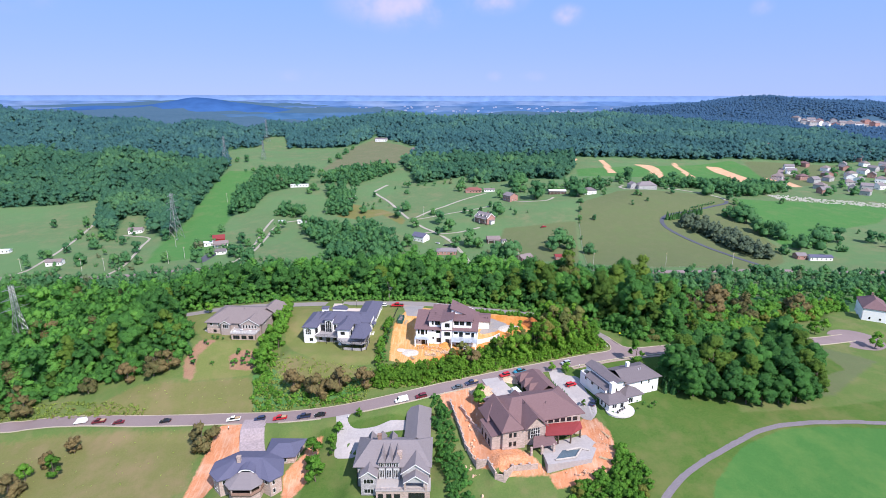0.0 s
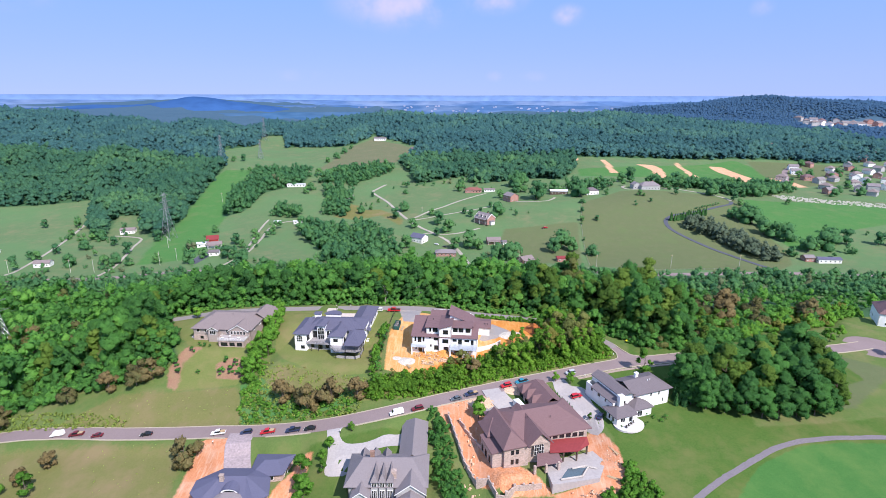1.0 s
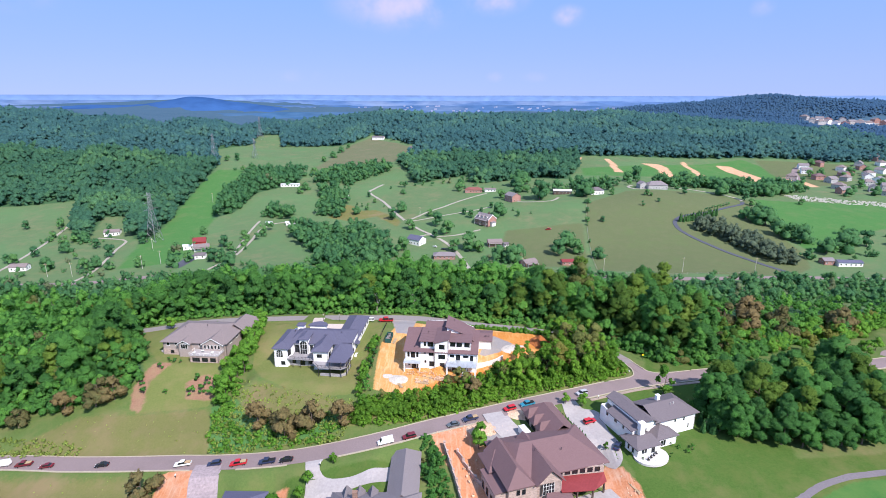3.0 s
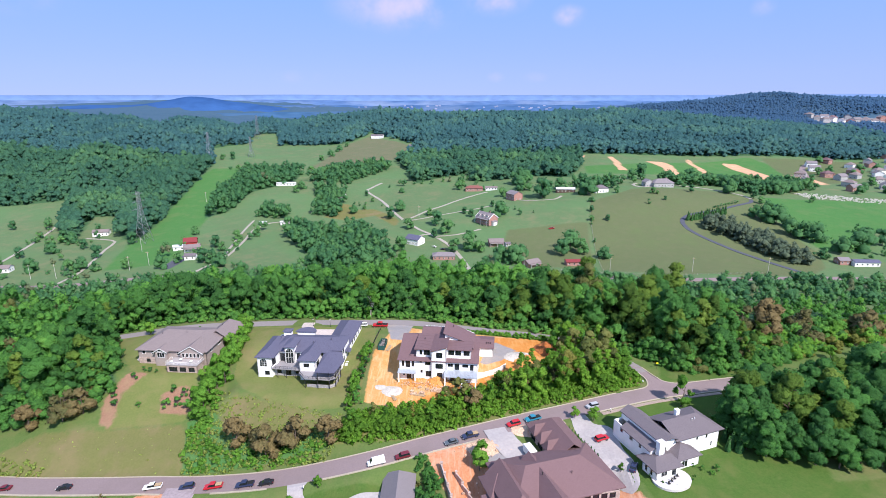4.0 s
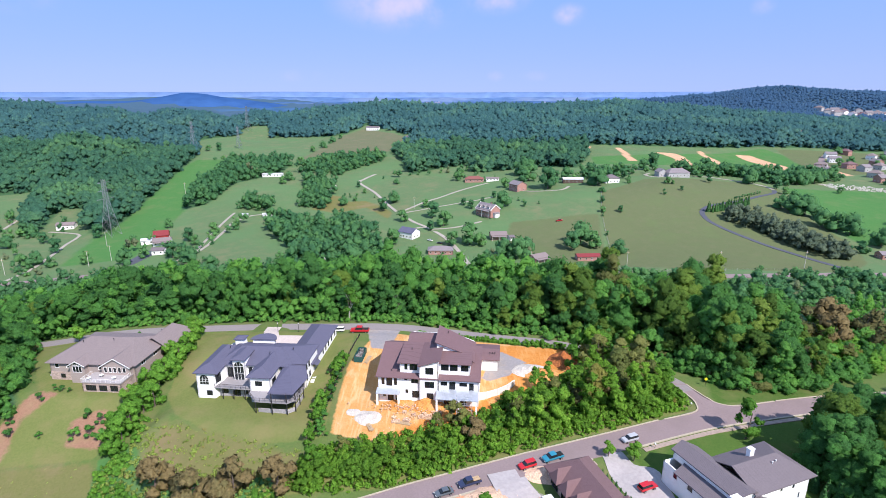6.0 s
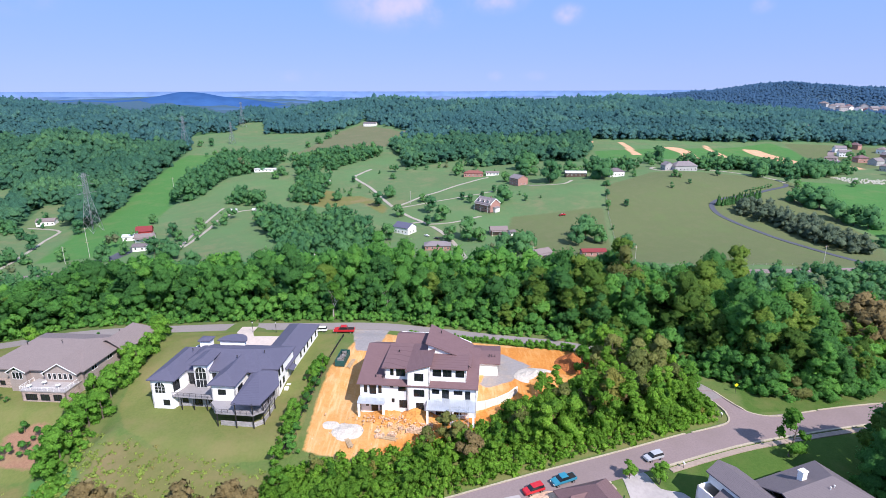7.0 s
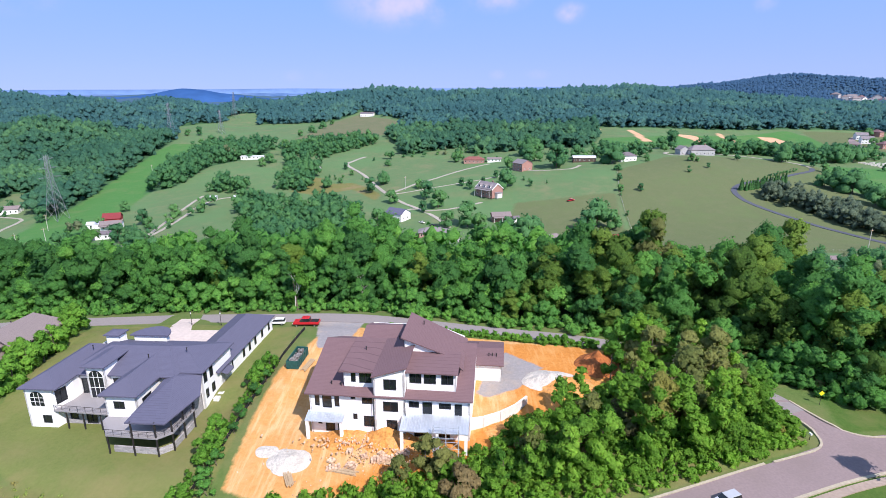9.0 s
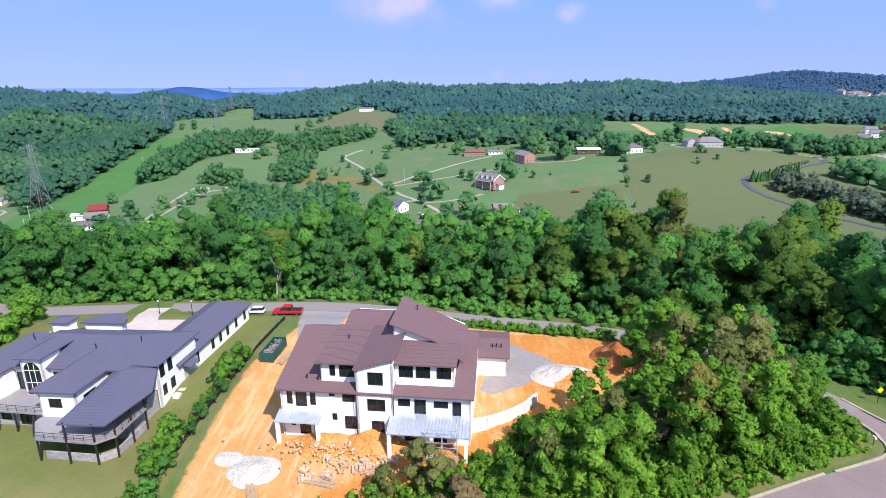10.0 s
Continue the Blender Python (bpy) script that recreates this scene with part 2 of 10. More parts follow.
LANES = {
    "farm_lane_asphalt": ([(315.6, 594), (313, 587), (307, 579), (286, 566), (263, 551), (240, 542.5), (227, 536), (218.5, 526), (215.5, 512), (218, 499), (228, 470), (242, 441), (256, 410)], 3.8),
    "gravel_drive_house": ([(315.6, 594), (315, 604), (308, 615), (297, 623), (275, 635), (252, 636), (236, 628), (222, 620), (211, 621), (209, 634), (216, 644)], 3.2),
    "valley_road": ([(-430, 392), (-346, 399), (-264, 396), (-200, 405), (-120, 398), (0, 402), (70, 404), (144, 396), (220, 396), (288, 400), (344, 397), (470, 392)], 6.5),
    "farm_track": ([(-71, 697), (-80, 672), (-83, 658), (-62, 619), (-46, 579), (-32, 547), (-18, 522), (-6, 507), (8, 482), (16, 455), (21, 428), (24, 404)], 3.2),
    "farm_track_east": ([(-33, 549), (-13, 577), (3, 593), (21, 613), (42, 634), (52, 642)], 2.4),
    "farm_track_south": ([(-32, 547), (-7, 558), (14, 567), (46, 576), (66, 588)], 1.8),
    "gravel_drive_brick": ([(-4, 503), (13, 505), (27, 512), (37, 518)], 2.4),
    "gravel_drive_blue": ([(-7, 508), (-13, 509), (-21, 502)], 2.6),
    "gravel_drive_lawn": ([(80, 590), (92, 584), (114, 583), (124, 596)], 2.4),
    "gravel_drive": ([(-176, 402), (-170, 424), (-165, 446), (-164, 462), (-166, 500), (-168, 524), (-160, 547), (-144, 552)], 2.2),
    "gravel_drive_upper": ([(-166, 450), (-170, 474), (-176, 521), (-178, 556)], 2.0),
    "gravel_drive_west": ([(-345, 405), (-336, 416), (-346, 480), (-361, 542), (-371, 576), (-392, 640)], 2.3),
    "gravel_loop": ([(-312, 512), (-293, 508), (-280, 501), (-275, 478), (-266, 444), (-261, 420), (-262, 398)], 2.2),
    "drive_slate_house": ([(-54.5, 269), (-54.2, 264), (-52.5, 259), (-50.5, 255)], 5.0),
    "drive_slate_court": ([(-55.5, 256.2), (-50, 256.0), (-41.2, 255.4)], 7.0),
    "drive_blue_house": ([(-69.5, 178.5), (-69, 173), (-67.5, 167), (-65, 161)], 8.5),
    "drive_mansion": ([(20, 194), (22, 188), (27, 181)], 8.0),
    "town_street": ([(440, 690), (480, 760), (520, 830), (600, 900), (700, 960)], 7.0),
}
PADS = [  # centre, half sizes, turn in degrees, height
    (3.2, 229, 17, 11.5, -6, -6.9), (20.5, 241.5, 7, 7, -6, -6.7), (-47, 226, 17, 13, -4, -7.3), (-37, 248, 6, 14, -4, -6.0), (-97, 238, 17, 13, -4, -7.2),
    (73, 186, 14, 8, 21, -9.6), (33, 165, 17, 10, 17, -13.5), (39, 186, 8, 8, 17, -9.6), (-15.5, 150, 12, 8, 0, -20.5), (-8, 172, 5, 7, 0, -14.0),
    (-61, 150, 12, 9, 0, -24.0), (-51, 161, 6, 5, 25, -20.5), (216, 262, 12, 9, -20, -12.0),
]


def resample(pts, step):
    p = np.array(pts, float)
    # rounded bends: a cubic through the points
    out = []
    q = np.vstack([2 * p[0] - p[1], p, 2 * p[-1] - p[-2]])
    for i in range(1, len(q) - 2):
        k = max(2, int(np.linalg.norm(q[i + 1] - q[i]) / step))
        t = np.linspace(0, 1, k, endpoint=False)[:, None]
        a, b, c, d = q[i - 1], q[i], q[i + 1], q[i + 2]
        out.append(0.5 * (2 * b + (c - a) * t + (2 * a - 5 * b + 4 * c - d) * t ** 2 + (3 * b - a - 3 * c + d) * t ** 3))
    return np.vstack(out + [p[-1:]])


def centre_line(pts, step, smooth):
    c = resample(pts, step)
    z = base_height(c[:, 0], c[:, 1])
    k = smooth
    zp = np.pad(z, k, mode="edge")
    z = np.convolve(zp, np.ones(2 * k + 1) / (2 * k + 1), "valid")
    return np.column_stack([c, z])


LINES = {n: (centre_line(p, 3.0, 5), w) for n, (p, w) in STREETS.items()}
LINES.update({n: (centre_line(p, 2.0 if n.startswith("drive") else 8.0, 2), w) for n, (p, w) in LANES.items()})


PADS.append((198, 237, 8, 8, 0, float(LINES["street_lower"][0][-1, 2]) - 0.06))  # turning circle at the street's end


def step01(a, b, v):
    t = np.clip((v - a) / (b - a), 0, 1)
    return t * t * (3 - 2 * t)


def near_line(x, y, line):
    """Distance from points to a centre line, and the line's height at the nearest place."""
    if len(x) < 400:
        a, d = line[:-1, :2], line[1:, :2] - line[:-1, :2]
        t = np.clip(((x[:, None] - a[:, 0]) * d[:, 0] + (y[:, None] - a[:, 1]) * d[:, 1]) / (d ** 2).sum(1), 0, 1)
        r = np.hypot(x[:, None] - a[:, 0] - t * d[:, 0], y[:, None] - a[:, 1] - t * d[:, 1])
        k = r.argmin(1)
        i = np.arange(len(x))
        return r[i, k], line[k, 2] + t[i, k] * (line[k + 1, 2] - line[k, 2])
    best, zz = np.full(len(x), 1e9), np.zeros(len(x))
    for a, b in zip(line[:-1], line[1:]):
        d = b[:2] - a[:2]
        t = np.clip(((x - a[0]) * d[0] + (y - a[1]) * d[1]) / (d @ d), 0, 1)
        r = np.hypot(x - a[0] - t * d[0], y - a[1] - t * d[1])
        m = r < best
        best[m], zz[m] = r[m], (a[2] + t * (b[2] - a[2]))[m]
    return best, zz


def ground(x, y):
    """Height of the ground with the streets and the levelled house lots worked into it."""
    x, y = np.atleast_1d(np.asarray(x, float)).ravel(), np.atleast_1d(np.asarray(y, float)).ravel()
    z = base_height(x, y)
    z += 0.25 * np.sin(x * 0.11 + 1.3 * np.sin(y * 0.07)) * np.cos(y * 0.09) + 0.08 * np.sin(x * 0.43 + y * 0.31)
    for cx, cy, hw, hd, turn, pz in PADS:
        a = radians(turn)
        u, v = (x - cx) * math.cos(a) + (y - cy) * math.sin(a), -(x - cx) * math.sin(a) + (y - cy) * math.cos(a)
        d = np.maximum(np.abs(u) - hw, np.abs(v) - hd)
        w = 1 - step01(0, 7, d)
        z = z * (1 - w) + pz * w
    for name, (line, w) in sorted(LINES.items(), key=lambda q: q[0] == "street_lower"):
        lo, hi = line[:, :2].min(0) - 15, line[:, :2].max(0) + 15
        m = (x > lo[0]) & (x < hi[0]) & (y > lo[1]) & (y < hi[1])
        if m.any():
            d, zz = near_line(x[m], y[m], line)
            f = 1 - step01(w / 2 + 0.9, w / 2 + 6.5, d)
            z[m] = z[m] * (1 - f) + (zz - 0.06) * f
    far = step01(1350, 1900, np.hypot(x, y))
    z = z + far * (8 * np.sin(x * 0.006 + 2 * np.sin(y * 0.003)) * np.cos(y * 0.005 + 1) + 4 * np.sin(x * 0.017 + y * 0.011))
    spur = step01(620, 760, y) * step01(-300, -420, x)  # gullies down the wooded western hill
    z = z + spur * (6 * np.sin((x + 0.6 * y) * 0.034 + 1.5 * np.sin(y * 0.012)) + 2.5 * np.sin((x - 0.4 * y) * 0.07))
    w = 1 - step01(7, 12, np.hypot(x - 78, y - 220))  # level where the two streets meet
    return z * (1 - w) + np.minimum(z, -8.56) * w


def gz(x, y):
    return float(ground([x], [y])[0])


# ---- what covers the ground, as outlines in plan ----
ZONES = {
    "dirt": [
        ([(-16, 262), (-19, 252), (-22.5, 239), (-22.5, 223), (-22, 207), (-12, 204), (-1, 207), (5, 211), (16, 212.5), (19, 217), (28, 226.5), (42, 234),
          (47, 241), (46, 251), (36, 254), (17, 257), (3, 258), (-9, 262)], 1.6),
    ],
    "orange": [
        ([(14, 254), (36, 254), (48, 252), (48, 240), (41, 232), (28, 224), (19, 216), (14, 211), (2, 207), (-8, 206), (2, 213), (16, 219), (24, 229), (27, 238), (22, 246)], 2.5),
    ],
    "redclay": [
        ([(-2, 186), (6, 189.5), (20, 192), (25, 187), (21, 178), (19, 168), (20, 158), (30, 152), (36, 146), (24, 146), (16, 148), (12, 151), (9, 158), (7, 165), (4, 172)], 1.5),
        ([(50, 172), (55, 169), (58, 162), (58.5, 153), (55, 147), (46, 142.5), (36, 141), (34, 146), (45, 149), (51, 155), (48, 165)], 1.5),
        ([(-84, 177), (-74, 178), (-72, 170), (-70, 160), (-76, 146), (-84, 138), (-84, 155)], 1.5),
        ([(-46, 169), (-42, 168), (-44, 150), (-50, 140), (-52, 152), (-48, 160)], 2),
    ],
    "mulch": [
        ([(-109, 205), (-104, 203), (-107.6, 217), (-101.5, 224.5), (-109, 225.6), (-113, 216)], 2.5),
        ([(-90, 208), (-77, 206.5), (-81.5, 217.6), (-88, 219), (-93, 215.6)], 2.5),
    ],
    "tansoil": [
        ([(-176, 783), (-161, 1002), (-132, 1066), (-75, 1000), (-33, 925), (-73, 835), (-159, 797)], 14),
    ],
    "lawn": [
        ([(-78, 266), (-24, 262), (-24, 230), (-24, 205), (-45, 203), (-64, 214), (-70, 222), (-75, 241)], 1.5),
        ([(-150, 270), (-82, 262), (-80, 240), (-83, 226), (-80, 204), (-106, 203), (-108, 225), (-120, 240)], 2),
        ([(-27, 200), (3, 208.5), (27, 224.5), (49, 240), (60, 244.5), (74, 225), (72, 217.5), (52, 210), (24, 200.5), (-6, 190), (-30, 188)], 1),
    ],
    "meadow": [
        ([(-113, 566), (-106, 612), (-92, 606), (-84, 590), (-66, 590), (-52, 574), (-38, 550), (-41, 534), (-64, 570), (-90, 557)], 7),
        ([(-106, 203), (-80, 203), (-66, 184), (-80, 184), (-118, 188), (-150, 194), (-128, 204)], 5),
        ([(-66, 212), (-38, 203), (-26, 200), (-30, 192), (-52, 190), (-68, 200)], 6),
        ([(-150, 182), (-90, 176), (-84, 150), (-110, 135), (-170, 145), (-200, 180)], 8),
    ],
    "mown": [
        ([(50, 206), (70, 215), (110, 222), (170, 232), (170, 205), (110, 180), (108, 172), (150, 178), (200, 190), (220, 120), (60, 120), (45, 140), (58, 165), (52, 190)], 2.5),
        ([(-45, 170), (-12, 174), (-5, 140), (-45, 140)], 2),
        ([(82, 222), (84, 236), (98, 235), (116, 229), (100, 224)], 1),
    ],
    "golf": [([(75, 120), (84, 140), (100, 155), (118, 163.5), (135, 166), (160, 165.5), (220, 160), (260, 100), (80, 90)], 1.5)],
    "dry": [
        ([(104, 222), (168, 231), (190, 214), (150, 184), (118, 184)], 5),
        ([(146, 566), (199, 610), (256, 616), (300, 616), (322, 596), (312, 562), (303, 530), (300, 500), (298, 462), (282, 425), (256, 404), (220, 403), (117, 417), (134, 520)], 4),
        ([(60, 425), (112, 420), (132, 520), (60, 512), (50, 470)], 8),
        ([(486, 880), (440, 700), (520, 720), (640, 880)], 12),
    ],
    "woods": [],
    "gravel": [
        ([(-20.5, 269), (-8.5, 269), (-9.5, 262), (-11, 248), (-17, 249), (-20, 262)], 1.0),
        ([(24.8, 249), (32, 242), (26, 234), (19.6, 230.5), (17.5, 232), (21.9, 246)], 1.5),
        ([(14, 187), (22, 191), (30, 186), (24, 176), (17, 178)], 1.5),
        ([(965, 1455), (1180, 1460), (1195, 1535), (985, 1540)], 14),
    ],
    "clay": [
        ([(201, 860), (190, 835), (197, 822), (212, 852)], 6),
        ([(243, 850), (238, 800), (228, 745), (238, 742), (247, 800), (252, 848)], 4),
        ([(292, 828), (318, 830), (320, 800), (300, 725), (284, 722), (300, 790)], 5),
        ([(360, 862), (352, 800), (334, 725), (344, 722), (361, 800), (368, 860)], 4),
        ([(410, 850), (432, 846), (436, 800), (432, 740), (400, 728), (412, 790)], 6),
        ([(455, 770), (480, 770), (470, 700), (440, 700)], 7),
        ([(950, 1560), (1180, 1560), (1160, 1470), (970, 1450)], 18),
    ],
    "bright": [
        ([(-79, 204), (-71, 207), (-64, 197), (-50, 194), (-30, 194), (-28, 188), (-52, 184.5), (-73, 185)], 2.5),
        ([(334, 603), (407, 600), (451, 604), (490, 575), (430, 520), (373, 500), (330, 470), (303, 458), (305, 496), (307, 529), (318, 567)], 6),
        ([(-246, 426), (-204, 438), (-225, 560), (-245, 640), (-268, 777), (-302, 772), (-297, 650), (-290, 560), (-262, 490)], 8),
        ([(190, 770), (470, 885), (500, 720), (180, 715)], 10),
    ],
}
FOREST = [(-112, 222), (-118, 212), (-147, 213), (-172, 205), (-190, 198), (-300, 190), (-380, 250), (-330, 370), (-223, 352), (-106, 345), (-33, 372), (7, 372),
          (44, 348), (73, 308), (122, 304), (182, 322), (273, 318), (360, 315), (360, 292), (230, 286), (188, 268), (160, 258), (130, 240), (113, 232), (103, 230.5), (94, 229), (87, 235),
          (80, 243), (74, 252), (52, 263), (13, 270), (-10, 276), (-80, 277), (-118, 277), (-140, 272), (-128, 245)]
WOOD_WEST = [(-1700, 620), (-496, 600), (-443, 620), (-402, 636), (-387, 604), (-373, 570), (-354, 545), (-332, 514), (-321, 514), (-334, 548), (-346, 578), (-322, 578), (-302, 546), (-277, 507), (-261, 504), (-265, 532), (-270, 560),
             (-279, 605), (-290, 668), (-303, 744), (-311, 792), (-350, 885), (-385, 894),
             (-430, 878), (-420, 1150), (-700, 1900), (-1900, 1900)]
WOOD_RIDGE = [(-430, 884), (-335, 987), (-354, 1100), (-310, 1105), (-286, 1015), (-190, 995), (-161, 1018), (-132, 1088), (-75, 1024), (-30, 940), (-62, 840), (-29, 692), (1, 722),
              (32, 734), (40, 697), (83, 697), (102, 712), (154, 692), (190, 780), (203, 864), (470, 894), (676, 897), (820, 930), (900, 1300), (-300, 1420), (-600, 1300)]
WOOD_STRIP = [(-227, 560), (-245, 630), (-252, 757), (-180, 760), (-176, 690), (-213, 655), (-213, 590)]
WOOD_EAST = [(720, 980), (860, 930), (1500, 900), (2100, 1500), (1900, 2300), (900, 2300), (520, 1900), (420, 1420), (880, 1320)]
ZONES["woods"] = [(FOREST, 4), (WOOD_WEST, 8), (WOOD_RIDGE, 8), (WOOD_STRIP, 6), (WOOD_EAST, 20)]


def inside(x, y, poly):
    """Signed distance to an outline, positive inside."""
    p = np.array(poly, float)
    q = np.roll(p, -1, 0)
    best, odd = np.full(len(x), 1e9), np.zeros(len(x), bool)
    for a, b in zip(p, q):
        d = b - a
        t = np.clip(((x - a[0]) * d[0] + (y - a[1]) * d[1]) / (d @ d), 0, 1)
        best = np.minimum(best, np.hypot(x - a[0] - t * d[0], y - a[1] - t * d[1]))
        cross = (a[1] > y) != (b[1] > y)
        with np.errstate(divide="ignore", invalid="ignore"):
            odd ^= cross & (x < (b[0] - a[0]) * (y - a[1]) / (b[1] - a[1] if b[1] != a[1] else 1e-9) + a[0])
    return np.where(odd, best, -best)


def zone(x, y, name):
    w = np.zeros(len(x))
    if name == "yard":  # the near lots' warmer grass, without the haze blue of the valley pasture
        return 1 - step01(295, 330, y)
    if name == "distant":  # woods and small fields past the ridge, haze painted in as blue
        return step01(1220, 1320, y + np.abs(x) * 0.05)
    for poly, soft in ZONES[name]:
        p = np.array(poly)
        m = (x > p[:, 0].min() - soft) & (x < p[:, 0].max() + soft) & (y > p[:, 1].min() - soft) & (y < p[:, 1].max() + soft)
        if m.any():
            w[m] = np.maximum(w[m], step01(-soft, soft, inside(x[m], y[m], poly)))
    return w


def spans(*runs):
    """Grid lines: runs of (from, to, step), and beyond the last a step that grows."""
    out = []
    for a, b, s in runs:
        out += list(np.arange(a, b - 1e-6, s))
    return out


def mesh_from(name, verts, faces, smooth=True):
    """A mesh from arrays of corners and of three- or four-sided faces."""
    me = bpy.data.meshes.new(name)
    k = faces.shape[1]
    me.vertices.add(len(verts))
    me.vertices.foreach_set("co", np.ascontiguousarray(verts, np.float32).ravel())
    me.loops.add(faces.size)
    me.loops.foreach_set("vertex_index", np.ascontiguousarray(faces, np.int32).ravel())
    me.polygons.add(len(faces))
    me.polygons.foreach_set("loop_start", np.arange(0, faces.size, k, dtype=np.int32))
    me.update(calc_edges=True)
    me.polygons.foreach_set("use_smooth", np.full(len(faces), smooth))
    return me


def grow(start, end, step, rate):
    out, v = [], start
    while v < end:
        out.append(v)
        v += step
        step *= rate
    return out + [end]


def ground_material():
    m = bpy.data.materials.new("ground_cover")
    m.use_nodes = True
    nt = m.node_tree
    n, l = nt.nodes, nt.links
    b = n["Principled BSDF"]
    b.inputs["Roughness"].default_value, b.inputs["Specular IOR Level"].default_value = 0.95, 0.1
    co = n.new("ShaderNodeTexCoord")

    def noise_tex(scale, detail=5, rough=0.6):
        t = n.new("ShaderNodeTexNoise")
        t.inputs["Scale"].default_value, t.inputs["Detail"].default_value, t.inputs["Roughness"].default_value = scale, detail, rough
        l.new(co.outputs["Object"], t.inputs["Vector"])
        return t.outputs["Fac"]

    fine, mid, big = noise_tex(1.6, 8, 0.75), noise_tex(0.16, 6), noise_tex(0.018, 5)
    pull = n.new("ShaderNodeMapping")  # wheel tracks and wash marks run with the slope
    pull.inputs["Scale"].default_value, pull.inputs["Rotation"].default_value = (1.1, 0.14, 0.4), (0, 0, -0.15)
    l.new(co.outputs["Object"], pull.inputs["Vector"])
    wash = n.new("ShaderNodeTexNoise")
    wash.inputs["Scale"].default_value, wash.inputs["Detail"].default_value, wash.inputs["Roughness"].default_value = 1.0, 5, 0.6
    l.new(pull.outputs[0], wash.inputs["Vector"])
    wash = wash.outputs["Fac"]
    patchy = noise_tex(0.055, 7, 0.65)
    edge = noise_tex(0.55, 6, 0.7)

    def blend(a, c, f):
        x = n.new("ShaderNodeMixRGB")
        for s, v in ((1, a), (2, c)):
            if isinstance(v, tuple):
                x.inputs[s].default_value = (*v, 1)
            else:
                l.new(v, x.inputs[s])
        if isinstance(f, float):
            x.inputs[0].default_value = f
        else:
            l.new(f, x.inputs[0])
        return x.outputs[0]

    def band(v, lo, hi, top=1.0):
        r = n.new("ShaderNodeMapRange")
        r.inputs["From Min"].default_value, r.inputs["From Max"].default_value, r.inputs["To Max"].default_value = lo, hi, top
        l.new(v, r.inputs["Value"])
        return r.outputs[0]

    def mottled(dark, light, patch, amount=0.6):
        base = blend(dark, light, band(fine, 0.3, 0.7))
        return blend(base, patch, band(mid, 0.48, 0.72, amount))

    def worked(dark, light, patch, pale, amount=0.7):
        return blend(mottled(dark, light, patch, amount), pale, band(wash, 0.50, 0.68, 0.5))

    def grassed(dark, light, patch, worn, amount=0.6):
        return blend(mottled(dark, light, patch, amount), worn, band(patchy, 0.50, 0.68, 0.7))

    cover = {
        "dirt": worked((0.50, 0.235, 0.070), (0.64, 0.345, 0.125), (0.62, 0.40, 0.20), (0.74, 0.53, 0.30), 0.7),
        "orange": worked((0.45, 0.165, 0.032), (0.62, 0.262, 0.062), (0.60, 0.31, 0.10), (0.68, 0.38, 0.15), 0.6),
        "redclay": worked((0.47, 0.18, 0.085), (0.60, 0.28, 0.15), (0.62, 0.42, 0.31), (0.66, 0.46, 0.34), 0.65),
        "mulch": mottled((0.24, 0.13, 0.085), (0.34, 0.20, 0.13), (0.30, 0.22, 0.12), 0.6),
        "tansoil": grassed((0.120, 0.132, 0.072), (0.160, 0.165, 0.088), (0.125, 0.160, 0.078), (0.185, 0.160, 0.100), 0.6),
        "mown": grassed((0.056, 0.112, 0.022), (0.086, 0.148, 0.031), (0.114, 0.144, 0.038), (0.156, 0.158, 0.058), 0.6),
        "golf": grassed((0.050, 0.140, 0.034), (0.066, 0.172, 0.042), (0.085, 0.180, 0.046), (0.105, 0.190, 0.050), 0.5),
        "dry": grassed((0.101, 0.128, 0.057), (0.134, 0.156, 0.072), (0.148, 0.154, 0.080), (0.116, 0.156, 0.062), 0.5),
        "woods": mottled((0.04, 0.10, 0.045), (0.06, 0.135, 0.06), (0.06, 0.11, 0.05), 0.5),
        "gravel": mottled((0.24, 0.225, 0.23), (0.34, 0.315, 0.31), (0.44, 0.34, 0.25), 0.6),
        "clay": mottled((0.50, 0.27, 0.15), (0.66, 0.40, 0.25), (0.72, 0.50, 0.34), 0.5),
        # haze blue painted into the far ground colour
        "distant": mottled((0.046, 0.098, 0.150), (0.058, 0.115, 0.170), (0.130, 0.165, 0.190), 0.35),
        "yard": grassed((0.082, 0.136, 0.036), (0.125, 0.178, 0.050), (0.160, 0.170, 0.062), (0.200, 0.180, 0.085), 0.7),
        "meadow": grassed((0.130, 0.142, 0.046), (0.182, 0.176, 0.064), (0.204, 0.164, 0.082), (0.240, 0.178, 0.098), 0.6),
        "lawn": grassed((0.126, 0.156, 0.044), (0.172, 0.194, 0.060), (0.208, 0.192, 0.077), (0.238, 0.190, 0.088), 0.6),
        "bright": grassed((0.054, 0.160, 0.043), (0.080, 0.196, 0.054), (0.096, 0.190, 0.058), (0.118, 0.182, 0.066), 0.5),
    }
    # valley pasture, its blue raised to stand in for haze
    col = grassed((0.088, 0.150, 0.068), (0.128, 0.194, 0.084), (0.152, 0.184, 0.088), (0.182, 0.184, 0.098), 0.7)
    col = blend(col, (0.100, 0.196, 0.078), band(big, 0.45, 0.6, 0.6))
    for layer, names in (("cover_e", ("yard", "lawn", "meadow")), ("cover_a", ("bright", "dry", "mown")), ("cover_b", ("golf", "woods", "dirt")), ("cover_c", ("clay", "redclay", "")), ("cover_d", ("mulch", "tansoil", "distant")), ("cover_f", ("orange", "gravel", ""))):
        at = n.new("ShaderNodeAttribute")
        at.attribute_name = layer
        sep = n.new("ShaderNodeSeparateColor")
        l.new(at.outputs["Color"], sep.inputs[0])
